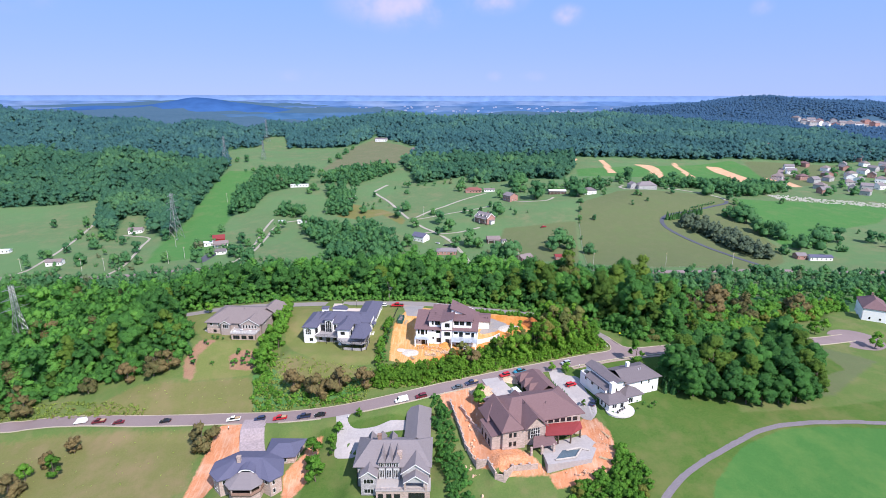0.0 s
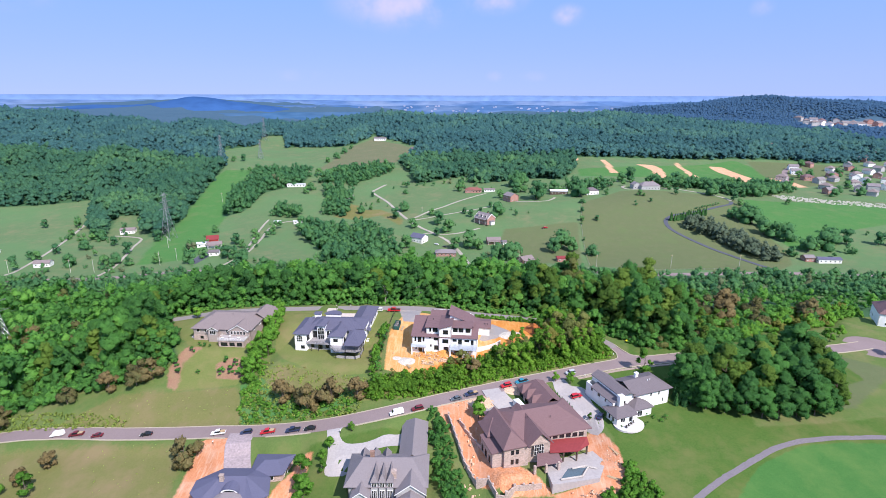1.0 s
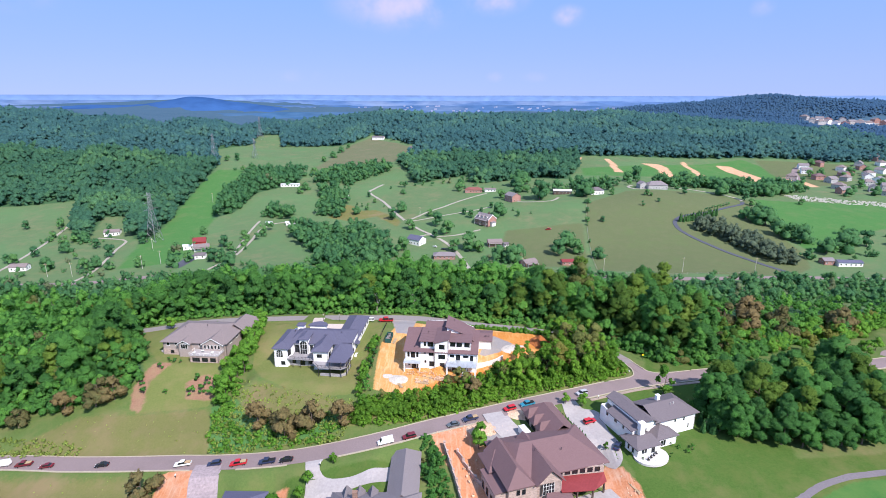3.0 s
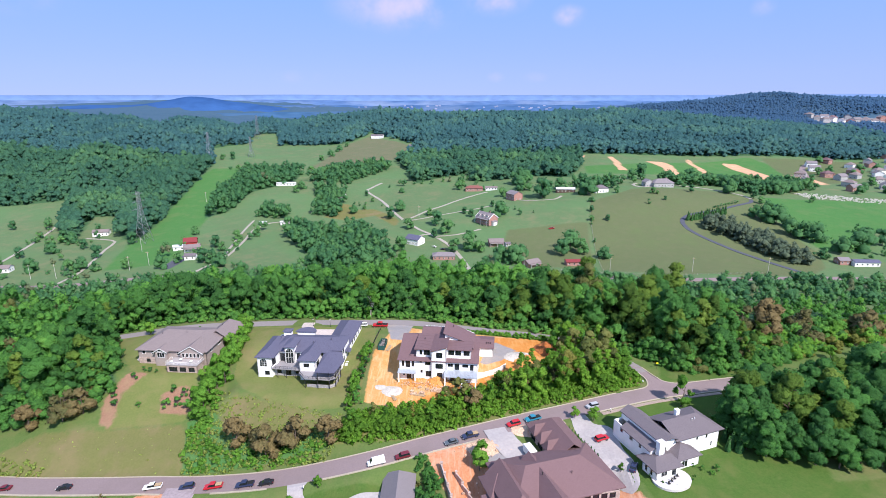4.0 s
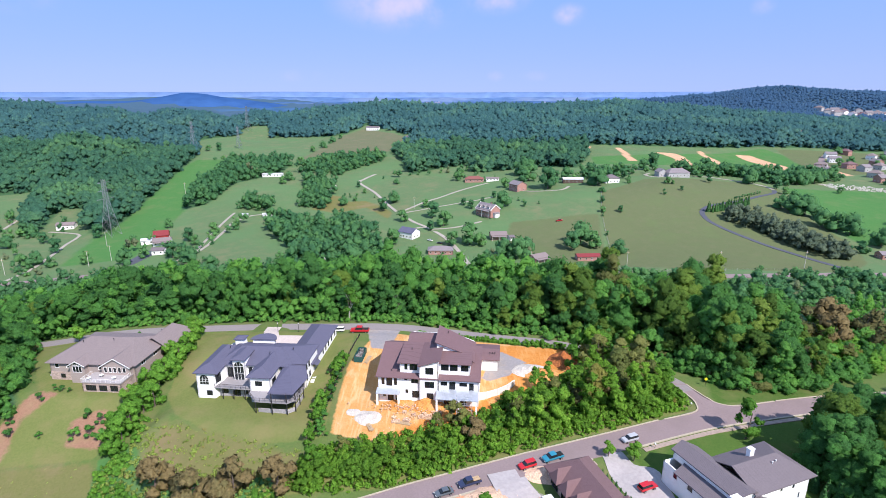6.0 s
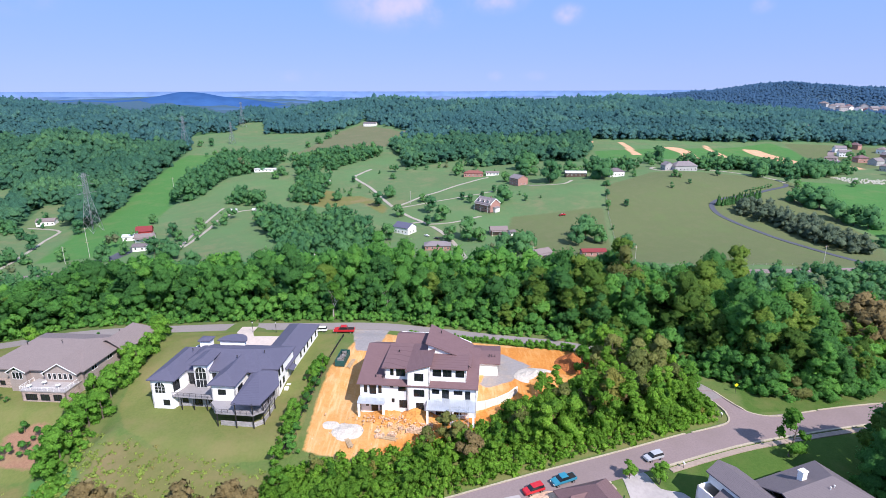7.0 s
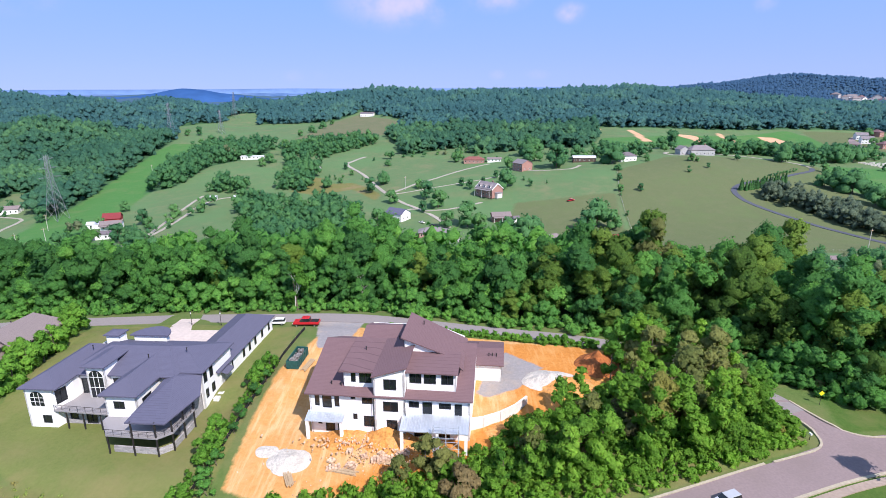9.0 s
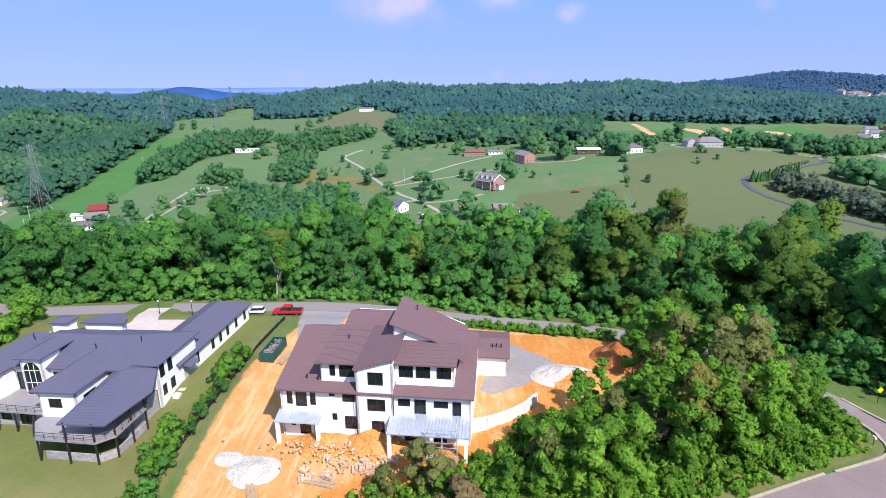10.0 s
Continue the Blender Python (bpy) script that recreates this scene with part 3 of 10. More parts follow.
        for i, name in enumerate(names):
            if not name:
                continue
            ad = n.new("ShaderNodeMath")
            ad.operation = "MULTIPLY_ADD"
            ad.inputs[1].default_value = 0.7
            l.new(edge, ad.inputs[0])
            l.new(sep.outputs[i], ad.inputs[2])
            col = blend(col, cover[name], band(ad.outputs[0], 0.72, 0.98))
    l.new(col, b.inputs["Base Color"])
    bp = n.new("ShaderNodeBump")
    bp.inputs["Strength"].default_value, bp.inputs["Distance"].default_value = 0.6, 0.25
    l.new(fine, bp.inputs["Height"])
    l.new(bp.outputs[0], b.inputs["Normal"])
    return m


def build_ground():
    xs = np.array([-v for v in grow(420, 5200, 8, 1.09)][::-1] + spans((-412, -212, 8), (-212, -82, 2.6), (-82, 62, 1.2), (62, 230, 2.6), (230, 480, 8)) + grow(480, 5200, 8, 1.09))
    ys = np.array([-v for v in grow(-60, 1500, 12, 1.25)][::-1][:-1] + spans((60, 140, 4), (140, 200, 2), (200, 266, 1.2), (266, 300, 2.8), (300, 900, 7), (900, 1300, 12)) + grow(1300, 5000, 14, 1.06))
    gx, gy = np.meshgrid(xs, ys)
    x, y = gx.ravel(), gy.ravel()
    z = ground(x, y)
    w, h = len(xs), len(ys)
    i = (np.arange(h - 1)[:, None] * w + np.arange(w - 1)[None]).ravel()
    me = mesh_from("ground", np.column_stack([x, y, z]), np.column_stack([i, i + 1, i + w + 1, i + w]))
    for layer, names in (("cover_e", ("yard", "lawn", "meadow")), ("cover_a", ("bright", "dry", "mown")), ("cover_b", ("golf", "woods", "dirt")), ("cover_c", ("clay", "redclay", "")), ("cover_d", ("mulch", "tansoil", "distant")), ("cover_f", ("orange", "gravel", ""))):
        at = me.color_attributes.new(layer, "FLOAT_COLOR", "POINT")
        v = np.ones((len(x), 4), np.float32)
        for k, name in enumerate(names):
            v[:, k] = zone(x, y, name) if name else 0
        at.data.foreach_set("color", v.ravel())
    me.materials.append(ground_material())
    return tagged(new("ground", me), "rolling ground of grass, pasture, bare orange clay and woodland floor", "ground", kind="structure")


build_ground()


# ---- streets ----
def ribbon(name, line, left, right, lift, thick, material, label="", category="road", parent=None):
    """A strip along a centre line from one offset to another, with a real thickness."""
    p = line[:, :2]
    d = np.gradient(p, axis=0)
    d /= np.linalg.norm(d, axis=1)[:, None]
    nrm = np.column_stack([-d[:, 1], d[:, 0]])
    k = len(p)
    a, b = p + nrm * left, p + nrm * right
    top, bot = line[:, 2:] + lift, line[:, 2:] + lift - thick
    v = np.vstack([np.hstack([a, top]), np.hstack([b, top]), np.hstack([b, bot]), np.hstack([a, bot])])
    i = np.arange(k - 1)
    f = np.vstack([np.column_stack([i + r * k, i + ((r + 1) % 4) * k, i + 1 + ((r + 1) % 4) * k, i + 1 + r * k]) for r in range(4)])
    f = np.vstack([f, [[0, 3 * k, 2 * k, k]], [[k - 1, 2 * k - 1, 3 * k - 1, 4 * k - 1]]])
    me = mesh_from(name, v, f[:, ::-1], smooth=False)
    me.materials.append(material)
    ob = new(name, me)
    if parent:
        ob.parent = parent
        return ob
    return tagged(ob, label, category, kind="structure")


M_STREET = surface("worn_asphalt", (0.252, 0.192, 0.190), 0.9, vary=0.08, fine=2.5, coarse=0.1, bump=0.08, stain=(0.205, 0.158, 0.148))
M_STREET_UP = surface("pale_worn_asphalt", (0.255, 0.225, 0.22), 0.9, vary=0.08, fine=2.5, coarse=0.1, bump=0.08)
M_BLACKTOP = surface("dark_asphalt", (0.085, 0.09, 0.115), 0.9, vary=0.2, fine=2.5, coarse=0.1, bump=0.1)
M_KERB = surface("kerb_concrete", (0.43, 0.37, 0.28), 0.9, vary=0.15, fine=2, coarse=0.3)
M_DRIVE = surface("pale_concrete", (0.39, 0.355, 0.35), 0.85, vary=0.1, fine=1.5, coarse=0.2)
M_WALK = surface("tan_walk", (0.36, 0.28, 0.23), 0.9, vary=0.15, fine=2, coarse=0.3)
M_COURT = surface("warm_concrete", (0.56, 0.47, 0.42), 0.85, vary=0.1, fine=1.5, coarse=0.2)
M_PATIO = surface("white_concrete", (0.62, 0.58, 0.56), 0.8, vary=0.08, fine=1.5, coarse=0.3)
M_PAVER = surface("pinkish_pavers", (0.33, 0.27, 0.28), 0.9, vary=0.2, fine=1.5, coarse=0.3)
M_TRACK = surface("gravel_track", (0.36, 0.325, 0.275), 0.95, vary=0.25, fine=1.2, coarse=0.1)
M_CART = surface("cart_path_concrete", (0.20, 0.175, 0.19), 0.9, vary=0.12, fine=2, coarse=0.2)

LEFT_ARC = [(72.4, 232), (74.2, 228), (75.5, 224), (75.7, 221), (74.9, 218.4), (72.6, 216.6), (68.5, 215.1), (64.0, 213.55)]
RIGHT_ARC = [(77.3, 231.5), (78.6, 227.5), (80.3, 223.4), (83.2, 221.0), (87.6, 220.6), (93, 221.9), (98.5, 223.3)]


def kerb_runs(line, keep):
    """The stretches of a line whose points are kept."""
    out, run = [], []
    for p in line:
        if keep(p):
            run.append(p)
        elif len(run) > 1:
            out.append(np.array(run))
            run = []
        else:
            run = []
    return out + ([np.array(run)] if len(run) > 1 else [])


for name, (line, w) in LINES.items():
    if name in STREETS:
        road = ribbon(name, line, w / 2, -w / 2, 0.05 if "lower" in name else 0.062, 0.3, M_STREET if "lower" in name else M_STREET_UP, "worn grey asphalt residential street with pale concrete kerbs")
        low = "lower" in name
        for run in kerb_runs(line, lambda p: not (65 < p[0] < 97) if low else False):
            ribbon("kerb", run, w / 2 + 0.38, w / 2, 0.17, 0.5, M_KERB, parent=road)
        for run in kerb_runs(line, lambda p: not (-74 < p[0] < -63 or -42 < p[0] < -33 or 14 < p[0] < 26 or 42 < p[0] < 50) if low else False):
            ribbon("kerb", run, -w / 2, -w / 2 - 0.5, 0.17, 0.5, M_KERB, parent=road)
        if low:
            for pts in (LEFT_ARC, RIGHT_ARC):
                c = resample(pts, 1.0)
                zl, zu = near_line(c[:, 0], c[:, 1], line), near_line(c[:, 0], c[:, 1], LINES["street_upper"][0])
                ribbon("kerb", np.column_stack([c, np.where(zl[0] < zu[0] + 1.0, zl[1], zu[1])]), 0.19, -0.19, 0.17, 0.5, M_KERB, parent=road)
            arc = np.vstack([resample(LEFT_ARC, 1.0), resample([(66, 210.6), (92, 218)], 2.0),
                             resample(RIGHT_ARC, 1.0)[::-1]])
            z = np.maximum(near_line(arc[:, 0], arc[:, 1], line)[1], ground(arc[:, 0], arc[:, 1]) + 0.06) + 0.075
            v = np.vstack([[78.0, 219.4, near_line(np.array([78.0]), np.array([219.4]), line)[1][0] + 0.075], np.column_stack([arc, z])])
            k = len(arc)
            i = np.arange(k)
            me = mesh_from("junction_asphalt", v, np.column_stack([np.zeros(k, int), 1 + (i + 1) % k, 1 + i]), smooth=False)
            me.materials.append(M_STREET)
            new("junction_asphalt", me).parent = road
            for run in kerb_runs(line, lambda p: 30 < p[0] < 150 and not 42 < p[0] < 50):
                ribbon("sidewalk", run, -w / 2 - 0.9, -w / 2 - 2.2, 0.12, 0.5, M_WALK, parent=road)
    elif name.startswith("drive"):
        d = np.gradient(line[:, :2], axis=0)
        d = np.column_stack([-d[:, 1], d[:, 0]]) / np.linalg.norm(d, axis=1)[:, None] * w / 2
        sides = [line[:, :2] + d * f for f in (-1, -0.5, 0, 0.5, 1)]
        line = np.column_stack([line[:, :2], np.max([ground(q[:, 0], q[:, 1]) for q in sides], axis=0) - 0.1])
        ribbon(name, line, w / 2, -w / 2, 0.16, 0.5, M_PAVER if name == "drive_blue_house" else M_COURT if "slate" in name else M_DRIVE, "pale concrete driveway leading to a house", "driveway")
    else:
        dark = "asphalt" in name or "road" in name
        ribbon(name, line, w / 2, -w / 2, 0.16, 0.5, M_BLACKTOP if "asphalt" in name else (M_STREET if dark or "street" in name else M_TRACK),
               "narrow dark asphalt lane winding through a field" if "asphalt" in name else ("two-lane road along the valley floor" if dark else "pale gravel farm track through pasture"))


def paved(name, outline, material, label):
    """Paving of any outline, cut into small fields that follow the ground, with a kerb's thickness."""
    c = resample(outline + outline[:1], 1.2)[:-1]
    bm = bmesh.new()
    bm.faces.new([bm.verts.new((p[0], p[1], 0)) for p in c])
    for axis in (0, 1):
        for v in np.arange(math.floor(c[:, axis].min()) + 0.5, c[:, axis].max(), 1.5):
            co, no = [0, 0, 0], [0, 0, 0]
            co[axis], no[axis] = v, 1
            bmesh.ops.bisect_plane(bm, geom=bm.verts[:] + bm.edges[:] + bm.faces[:], plane_co=co, plane_no=no)
    pts = np.array([v.co[:2] for v in bm.verts])
    for v, z in zip(bm.verts, ground(pts[:, 0], pts[:, 1])):
        v.co.z = z + 0.09
    low = bmesh.ops.extrude_face_region(bm, geom=bm.faces[:])["geom"]
    for v in low:
        if isinstance(v, bmesh.types.BMVert):
            v.co.z -= 0.4
    bmesh.ops.recalc_face_normals(bm, faces=bm.faces)
    me = bpy.data.meshes.new(name)
    bm.to_mesh(me)
    bm.free()
    me.materials.append(material)
    return tagged(new(name, me), label, "driveway", kind="structure")


paved("drive_grey_house", [(-39.0, 176.6), (-33.0, 176.6), (-34.0, 173.2), (-32.6, 170.4), (-29.0, 168.8), (-22.5, 168.9), (-15.0, 171.5), (-12.2, 172.0), (-12.0, 166.6), (-21.0, 165.4), (-27.5, 163.2), (-30.5, 158.5), (-36.2, 158.6), (-36.8, 166.5)],
      M_DRIVE, "wide pale concrete drive curving round a lawn to the grey house")
paved("drive_pale_house", [(43.6, 199.2), (48.2, 200.6), (50.2, 195.8), (55.0, 193.6), (55.8, 184), (57.0, 179.5), (55.8, 170.8), (51.6, 170.8), (44.6, 190.2)], M_DRIVE, "pale concrete drive beside a row of conifers")
k = 40
a = np.arange(k) * 2 * math.pi / k
z = float(LINES["street_lower"][0][-1, 2])
v = np.vstack([np.column_stack([198 + r * np.cos(a), 237 + r * np.sin(a), np.full(k, z + up)]) for r, up in ((11.5, 0.06), (11.5, -0.3))])
i = np.arange(k)
me = bpy.data.meshes.new("turning_circle")
me.from_pydata(v.tolist(), [], [list(range(k))] + [[j, (j + 1) % k + 0, k + (j + 1) % k, k + j][::-1] for j in range(k)])
me.materials.append(M_STREET)
tagged(new("turning_circle", me), "round asphalt turning circle at the end of the street", "road", kind="structure")
cart = np.array([(60, 126), (67.5, 135.5), (78, 144.5), (95.6, 155), (111.5, 163.3), (128, 167.3), (144, 168.6), (160, 168.2), (200, 166), (240, 160)])
c = resample(cart, 2.5)
ribbon("cart_path", np.column_stack([c, ground(c[:, 0], c[:, 1])]), 1.1, -1.1, 0.1, 0.4, M_CART, "grey concrete golf cart path curving across mown grass", "path")


# ---- plants ----
def ico(sub):
    bm = bmesh.new()
    bmesh.ops.create_icosphere(bm, subdivisions=sub, radius=1.0)
    bm.verts.ensure_lookup_table()
    v = np.array([x.co[:] for x in bm.verts])
    f = np.array([[x.index for x in t.verts] for t in bm.faces])
    bm.free()
    return v, f


ICO1 = ico(1)
rng = np.random.default_rng(7)


def crown(height, radius, lobes, sprays, spray, core, low=0.25, point=0.0, fill=0.7, lift=0.5, size=(0.26, 0.52), loose=(0.68, 1.28)):
    """A crown: uneven lobes, each a leafy core under loose sprays of leaves. Base at 0. Returns corners, triangles and normals."""
    vs, fs, ns, k = [], [], [], 0
    cz, hz = height * (1 + low) / 2, height * (1 - low) / 2
    h = rng.uniform(-0.85, 0.9, lobes)
    a = np.arange(lobes) * 2.4 + rng.uniform(-0.6, 0.6, lobes)
    lim = np.sqrt(np.maximum(0.06, 1 - h * h)) * (1 - point * (h + 1) / 2)
    r = rng.uniform(0.3, 0.78, lobes) * lim
    centres = np.column_stack([radius * r * np.cos(a), radius * r * np.sin(a), cz + hz * h * 0.84])
    radii = radius * rng.uniform(*size, lobes) * (1 - point * 0.5 * (h + 1) / 2)
    stretch = np.column_stack([rng.uniform(0.85, 1.25, (lobes, 2)), rng.uniform(0.75, 1.15, lobes)])
    base, tri = core
    for c, rr, st in zip(centres, radii, stretch):
        v = base * st * rr * fill * rng.uniform(0.72, 1.18, (len(base), 1)) + c
        vs.append(v)
        ns.append(base + [0, 0, lift * 0.6] + 0.15 * rng.normal(size=base.shape))
        fs.append(tri + k)
        k += len(v)
    if sprays:
        pick = rng.choice(lobes, sprays, p=radii ** 2 / (radii ** 2).sum())
        d = rng.normal(size=(sprays, 3))
        d[:, 2] += 0.3
        d /= np.linalg.norm(d, axis=1)[:, None]
        c = centres[pick] + d * stretch[pick] * (radii[pick] * rng.uniform(*loose, sprays))[:, None]
        nn = d + rng.normal(size=(sprays, 3)) * 0.45
        nn /= np.linalg.norm(nn, axis=1)[:, None]
        t1 = np.cross(nn, rng.normal(size=(sprays, 3)))
        t1 /= np.linalg.norm(t1, axis=1)[:, None]
        t2 = np.cross(nn, t1)
        s = spray * rng.uniform(0.5, 1.4, sprays)[:, None]
        out = (c - [0, 0, cz]) / [radius, radius, hz]
        soft = d + 0.5 * out + [0, 0, lift] + 0.22 * rng.normal(size=(sprays, 3))
        for j in range(3):
            a = 2.094 * j + rng.uniform(-0.6, 0.6, sprays)[:, None]
            vs.append(c + s * (np.cos(a) * t1 + np.sin(a) * t2))
            ns.append(soft)
        i = np.arange(sprays)
        fs.append(np.column_stack([k + i, k + sprays + i, k + 2 * sprays + i]))
    n = np.vstack(ns)
    return np.vstack(vs), np.vstack(fs), n / np.linalg.norm(n, axis=1)[:, None]


def canopy(height, radius, boughs, clumps, leaves, leaf, knot, low=0.05, point=0.2, spread=(0.26, 0.46), lift=0.5):
    """A leafy crown in three tiers: boughs, rounded clumps of leaves over each bough, loose leaves about the clumps.
    Base at 0. Returns corners, triangles, normals and the tone of each clump."""
    vs, fs, ns, ts, k = [], [], [], [], 0
    cz, hz = height * (1 + low) / 2, height * (1 - low) / 2
    h = rng.uniform(-0.8, 0.95, boughs)
    h[0] = 0.95
    a = np.arange(boughs) * 2.4 + rng.uniform(-0.6, 0.6, boughs)
    lim = np.sqrt(np.maximum(0.05, 1 - h * h)) * (1 - point * (h + 1) / 2)
    r = rng.uniform(0.35, 0.85, boughs) * lim
    bc = np.column_stack([radius * r * np.cos(a), radius * r * np.sin(a), cz + hz * h * 0.82])
    br = radius * rng.uniform(*spread, boughs) * (1 - point * 0.5 * (h + 1) / 2)
    base, tri = knot
    cc, cr, cd = [], [], []
    for c, rr in zip(bc, br):
        out = (c - [0, 0, cz]) / [radius, radius, hz]
        d = rng.normal(size=(clumps, 3)) * [1, 1, 0.8] + out * 0.9 + [0, 0, 0.35]
        d /= np.linalg.norm(d, axis=1)[:, None]
        cc.append(np.vstack([c[None], c + d * rr * rng.uniform(0.6, 0.9, (clumps, 1)) * [1.1, 1.1, 0.95]]))
        cr.append(np.append(rr * 0.92, rr * rng.uniform(0.28, 0.5, clumps)))
        cd.append(np.vstack([out[None], d + 0.5 * out]))
    cc, cr, cd = np.vstack(cc), np.concatenate(cr), np.vstack(cd)
    flat = np.column_stack([rng.uniform(0.85, 1.2, (len(cc), 2)), rng.uniform(0.8, 1.15, len(cc))])
    tone = rng.uniform(-0.16, 0.2, len(cc))
    for c, rr, d, st, t in zip(cc, cr, cd, flat, tone):
        v = base * st * rr * rng.uniform(0.7, 1.2, (len(base), 1)) + c
        vs.append(v)
        ns.append(base * 0.8 + d * 0.6 + [0, 0, lift * 0.5])
        ts.append(np.full(len(v), t))
        fs.append(tri + k)
        k += len(v)
    pick = rng.choice(len(cc), leaves, p=cr ** 2 / (cr ** 2).sum())
    d = rng.normal(size=(leaves, 3)) + cd[pick] * 0.5
    d /= np.linalg.norm(d, axis=1)[:, None]
    c = cc[pick] + d * flat[pick] * (cr[pick] * rng.uniform(0.85, 1.35, leaves))[:, None]
    nn = d + rng.normal(size=(leaves, 3)) * 0.5
    t1 = np.cross(nn, rng.normal(size=(leaves, 3)))
    t1 /= np.linalg.norm(t1, axis=1)[:, None]
    t2 = np.cross(nn, t1)
    t2 /= np.linalg.norm(t2, axis=1)[:, None]
    s = leaf * rng.uniform(0.5, 1.4, leaves)[:, None]
    for j in range(3):
        a = 2.094 * j + rng.uniform(-0.6, 0.6, leaves)[:, None]
        vs.append(c + s * (np.cos(a) * t1 + np.sin(a) * t2))
        ns.append(d * 0.8 + cd[pick] * 0.6 + [0, 0, lift] + 0.15 * rng.normal(size=(leaves, 3)))
        ts.append(tone[pick] + rng.uniform(-0.05, 0.12, leaves))
    i = np.arange(leaves)
    fs.append(np.column_stack([k + i, k + leaves + i, k + 2 * leaves + i]))
    n = np.vstack(ns)
    return np.vstack(vs), np.vstack(fs), n / np.linalg.norm(n, axis=1)[:, None], np.concatenate(ts)


def conifer(height, radius, leaves, leaf):
    """A slim clipped conifer: rings of small clumps that close to a point."""
    vs, fs, ns, ts, k = [], [], [], [], 0
    base, tri = OCT
    cc, cr = [], []
    for i in range(9):
        f = i / 8.5
        for j in range(5 if f < 0.7 else 2):
            a = 6.283 * j / (5 if f < 0.7 else 2) + 1.3 * i
            r = radius * (1 - f) ** 0.8 * 0.55 * (0.7 if i == 0 else 1.0)
            cc.append((r * math.cos(a), r * math.sin(a), height * (0.04 + 0.93 * f)))
            cr.append(radius * (0.2 + 0.36 * (1 - f)))
    cc, cr = np.array(cc), np.array(cr)
    for c, rr in zip(cc, cr):
        v = base * rr * [1, 1, 1.5] * rng.uniform(0.75, 1.15, (len(base), 1)) + c
        vs.append(v)
        ns.append(base + [c[0] / radius, c[1] / radius, 0.2])
        ts.append(np.full(len(v), rng.uniform(-0.1, 0.15)))
        fs.append(tri + k)
        k += len(v)
    pick = rng.integers(0, len(cc), leaves)
    d = rng.normal(size=(leaves, 3)) + [0, 0, 0.5]
    d /= np.linalg.norm(d, axis=1)[:, None]
    c = cc[pick] + d * (cr[pick] * rng.uniform(0.9, 1.25, leaves))[:, None] * [1, 1, 1.4]
    for j in range(3):
        vs.append(c + leaf * rng.uniform(-1, 1, (leaves, 3)))
        ns.append(d + [0, 0, 0.3])
        ts.append(rng.uniform(-0.05, 0.15, leaves))
    i = np.arange(leaves)
    fs.append(np.column_stack([k + i, k + leaves + i, k + 2 * leaves + i]))
    n = np.vstack(ns)
    return np.vstack(vs), np.vstack(fs), n / np.linalg.norm(n, axis=1)[:, None], np.concatenate(ts)


def soften(me, normals):
    """Leaves catch the light as one rounded mass: each spray takes the direction of its bough."""
    me.attributes.new("custom_normal", "FLOAT_VECTOR", "POINT").data.foreach_set("vector", np.ascontiguousarray(normals, np.float32).ravel())


def scatter(poly, spacing, jitter=0.42, keep=1.0):
    p = np.array(poly, float)
    gx, gy = np.meshgrid(np.arange(p[:, 0].min(), p[:, 0].max(), spacing), np.arange(p[:, 1].min(), p[:, 1].max(), spacing * 0.87))
    gx = gx + (np.arange(len(gx)) % 2)[:, None] * spacing / 2
    x, y = gx.ravel(), gy.ravel()
    x = x + rng.uniform(-jitter, jitter, len(x)) * spacing
    y = y + rng.uniform(-jitter, jitter, len(y)) * spacing
    m = (inside(x, y, poly) > 0) & (rng.uniform(size=len(x)) < keep)
    return x[m], y[m]


def planted(name, protos, x, y, scale, tint, material, label, category="woods", sink=0.2, z=None):
    """One mesh of many plants: each one a turned and scaled copy of one of the given crowns."""
    z = (ground(x, y) if z is None else z) - sink
    which = rng.integers(0, len(protos), len(x))
    V, F, T, N, k = [], [], [], [], 0
    for i, (v, f, nv, *tone) in enumerate(protos):
        m = np.where(which == i)[0]
        if not len(m):
            continue
        a = rng.uniform(0, 6.283, len(m))
        sc, tall = scale[m], rng.uniform(0.85, 1.2, len(m))
        c, s = (np.cos(a) * sc)[:, None], (np.sin(a) * sc)[:, None]
        px = v[None, :, 0] * c - v[None, :, 1] * s + x[m][:, None]
        py = v[None, :, 0] * s + v[None, :, 1] * c + y[m][:, None]
        pz = v[None, :, 2] * (sc * tall)[:, None] + z[m][:, None]
        V.append(np.stack([px, py, pz], -1).reshape(-1, 3))
        c, s = np.cos(a)[:, None], np.sin(a)[:, None]
        N.append(np.stack([nv[None, :, 0] * c - nv[None, :, 1] * s, nv[None, :, 0] * s + nv[None, :, 1] * c, np.broadcast_to(nv[None, :, 2], px.shape)], -1).reshape(-1, 3))
        F.append((f[None] + k + (np.arange(len(m)) * len(v))[:, None, None]).reshape(-1, 3))
        T.append(np.repeat(tint[m], len(v)) + np.tile(tone[0] if tone else np.zeros(len(v)), len(m)))
        k += len(m) * len(v)
    me = mesh_from(name, np.vstack(V), np.vstack(F))
    me.attributes.new("tint", "FLOAT", "POINT").data.foreach_set("value", np.concatenate(T).astype(np.float32))
    soften(me, np.vstack(N))
    me.materials.append(material)
    return tagged(new(name, me), label, category, kind="stuff")


def drift(x, y, scale, seed):
    """A slow change over the land, about 0 to 1."""
    return np.clip(0.5 + 0.9 * np.array([noise.noise((a * scale, b * scale, seed)) for a, b in zip(x, y)]), 0, 1)


def tints(k, brown=0.04, lo=0.05, hi=0.6):
    t = rng.uniform(lo, hi, k)
    t[rng.uniform(size=k) < brown] = 2.0
    return t


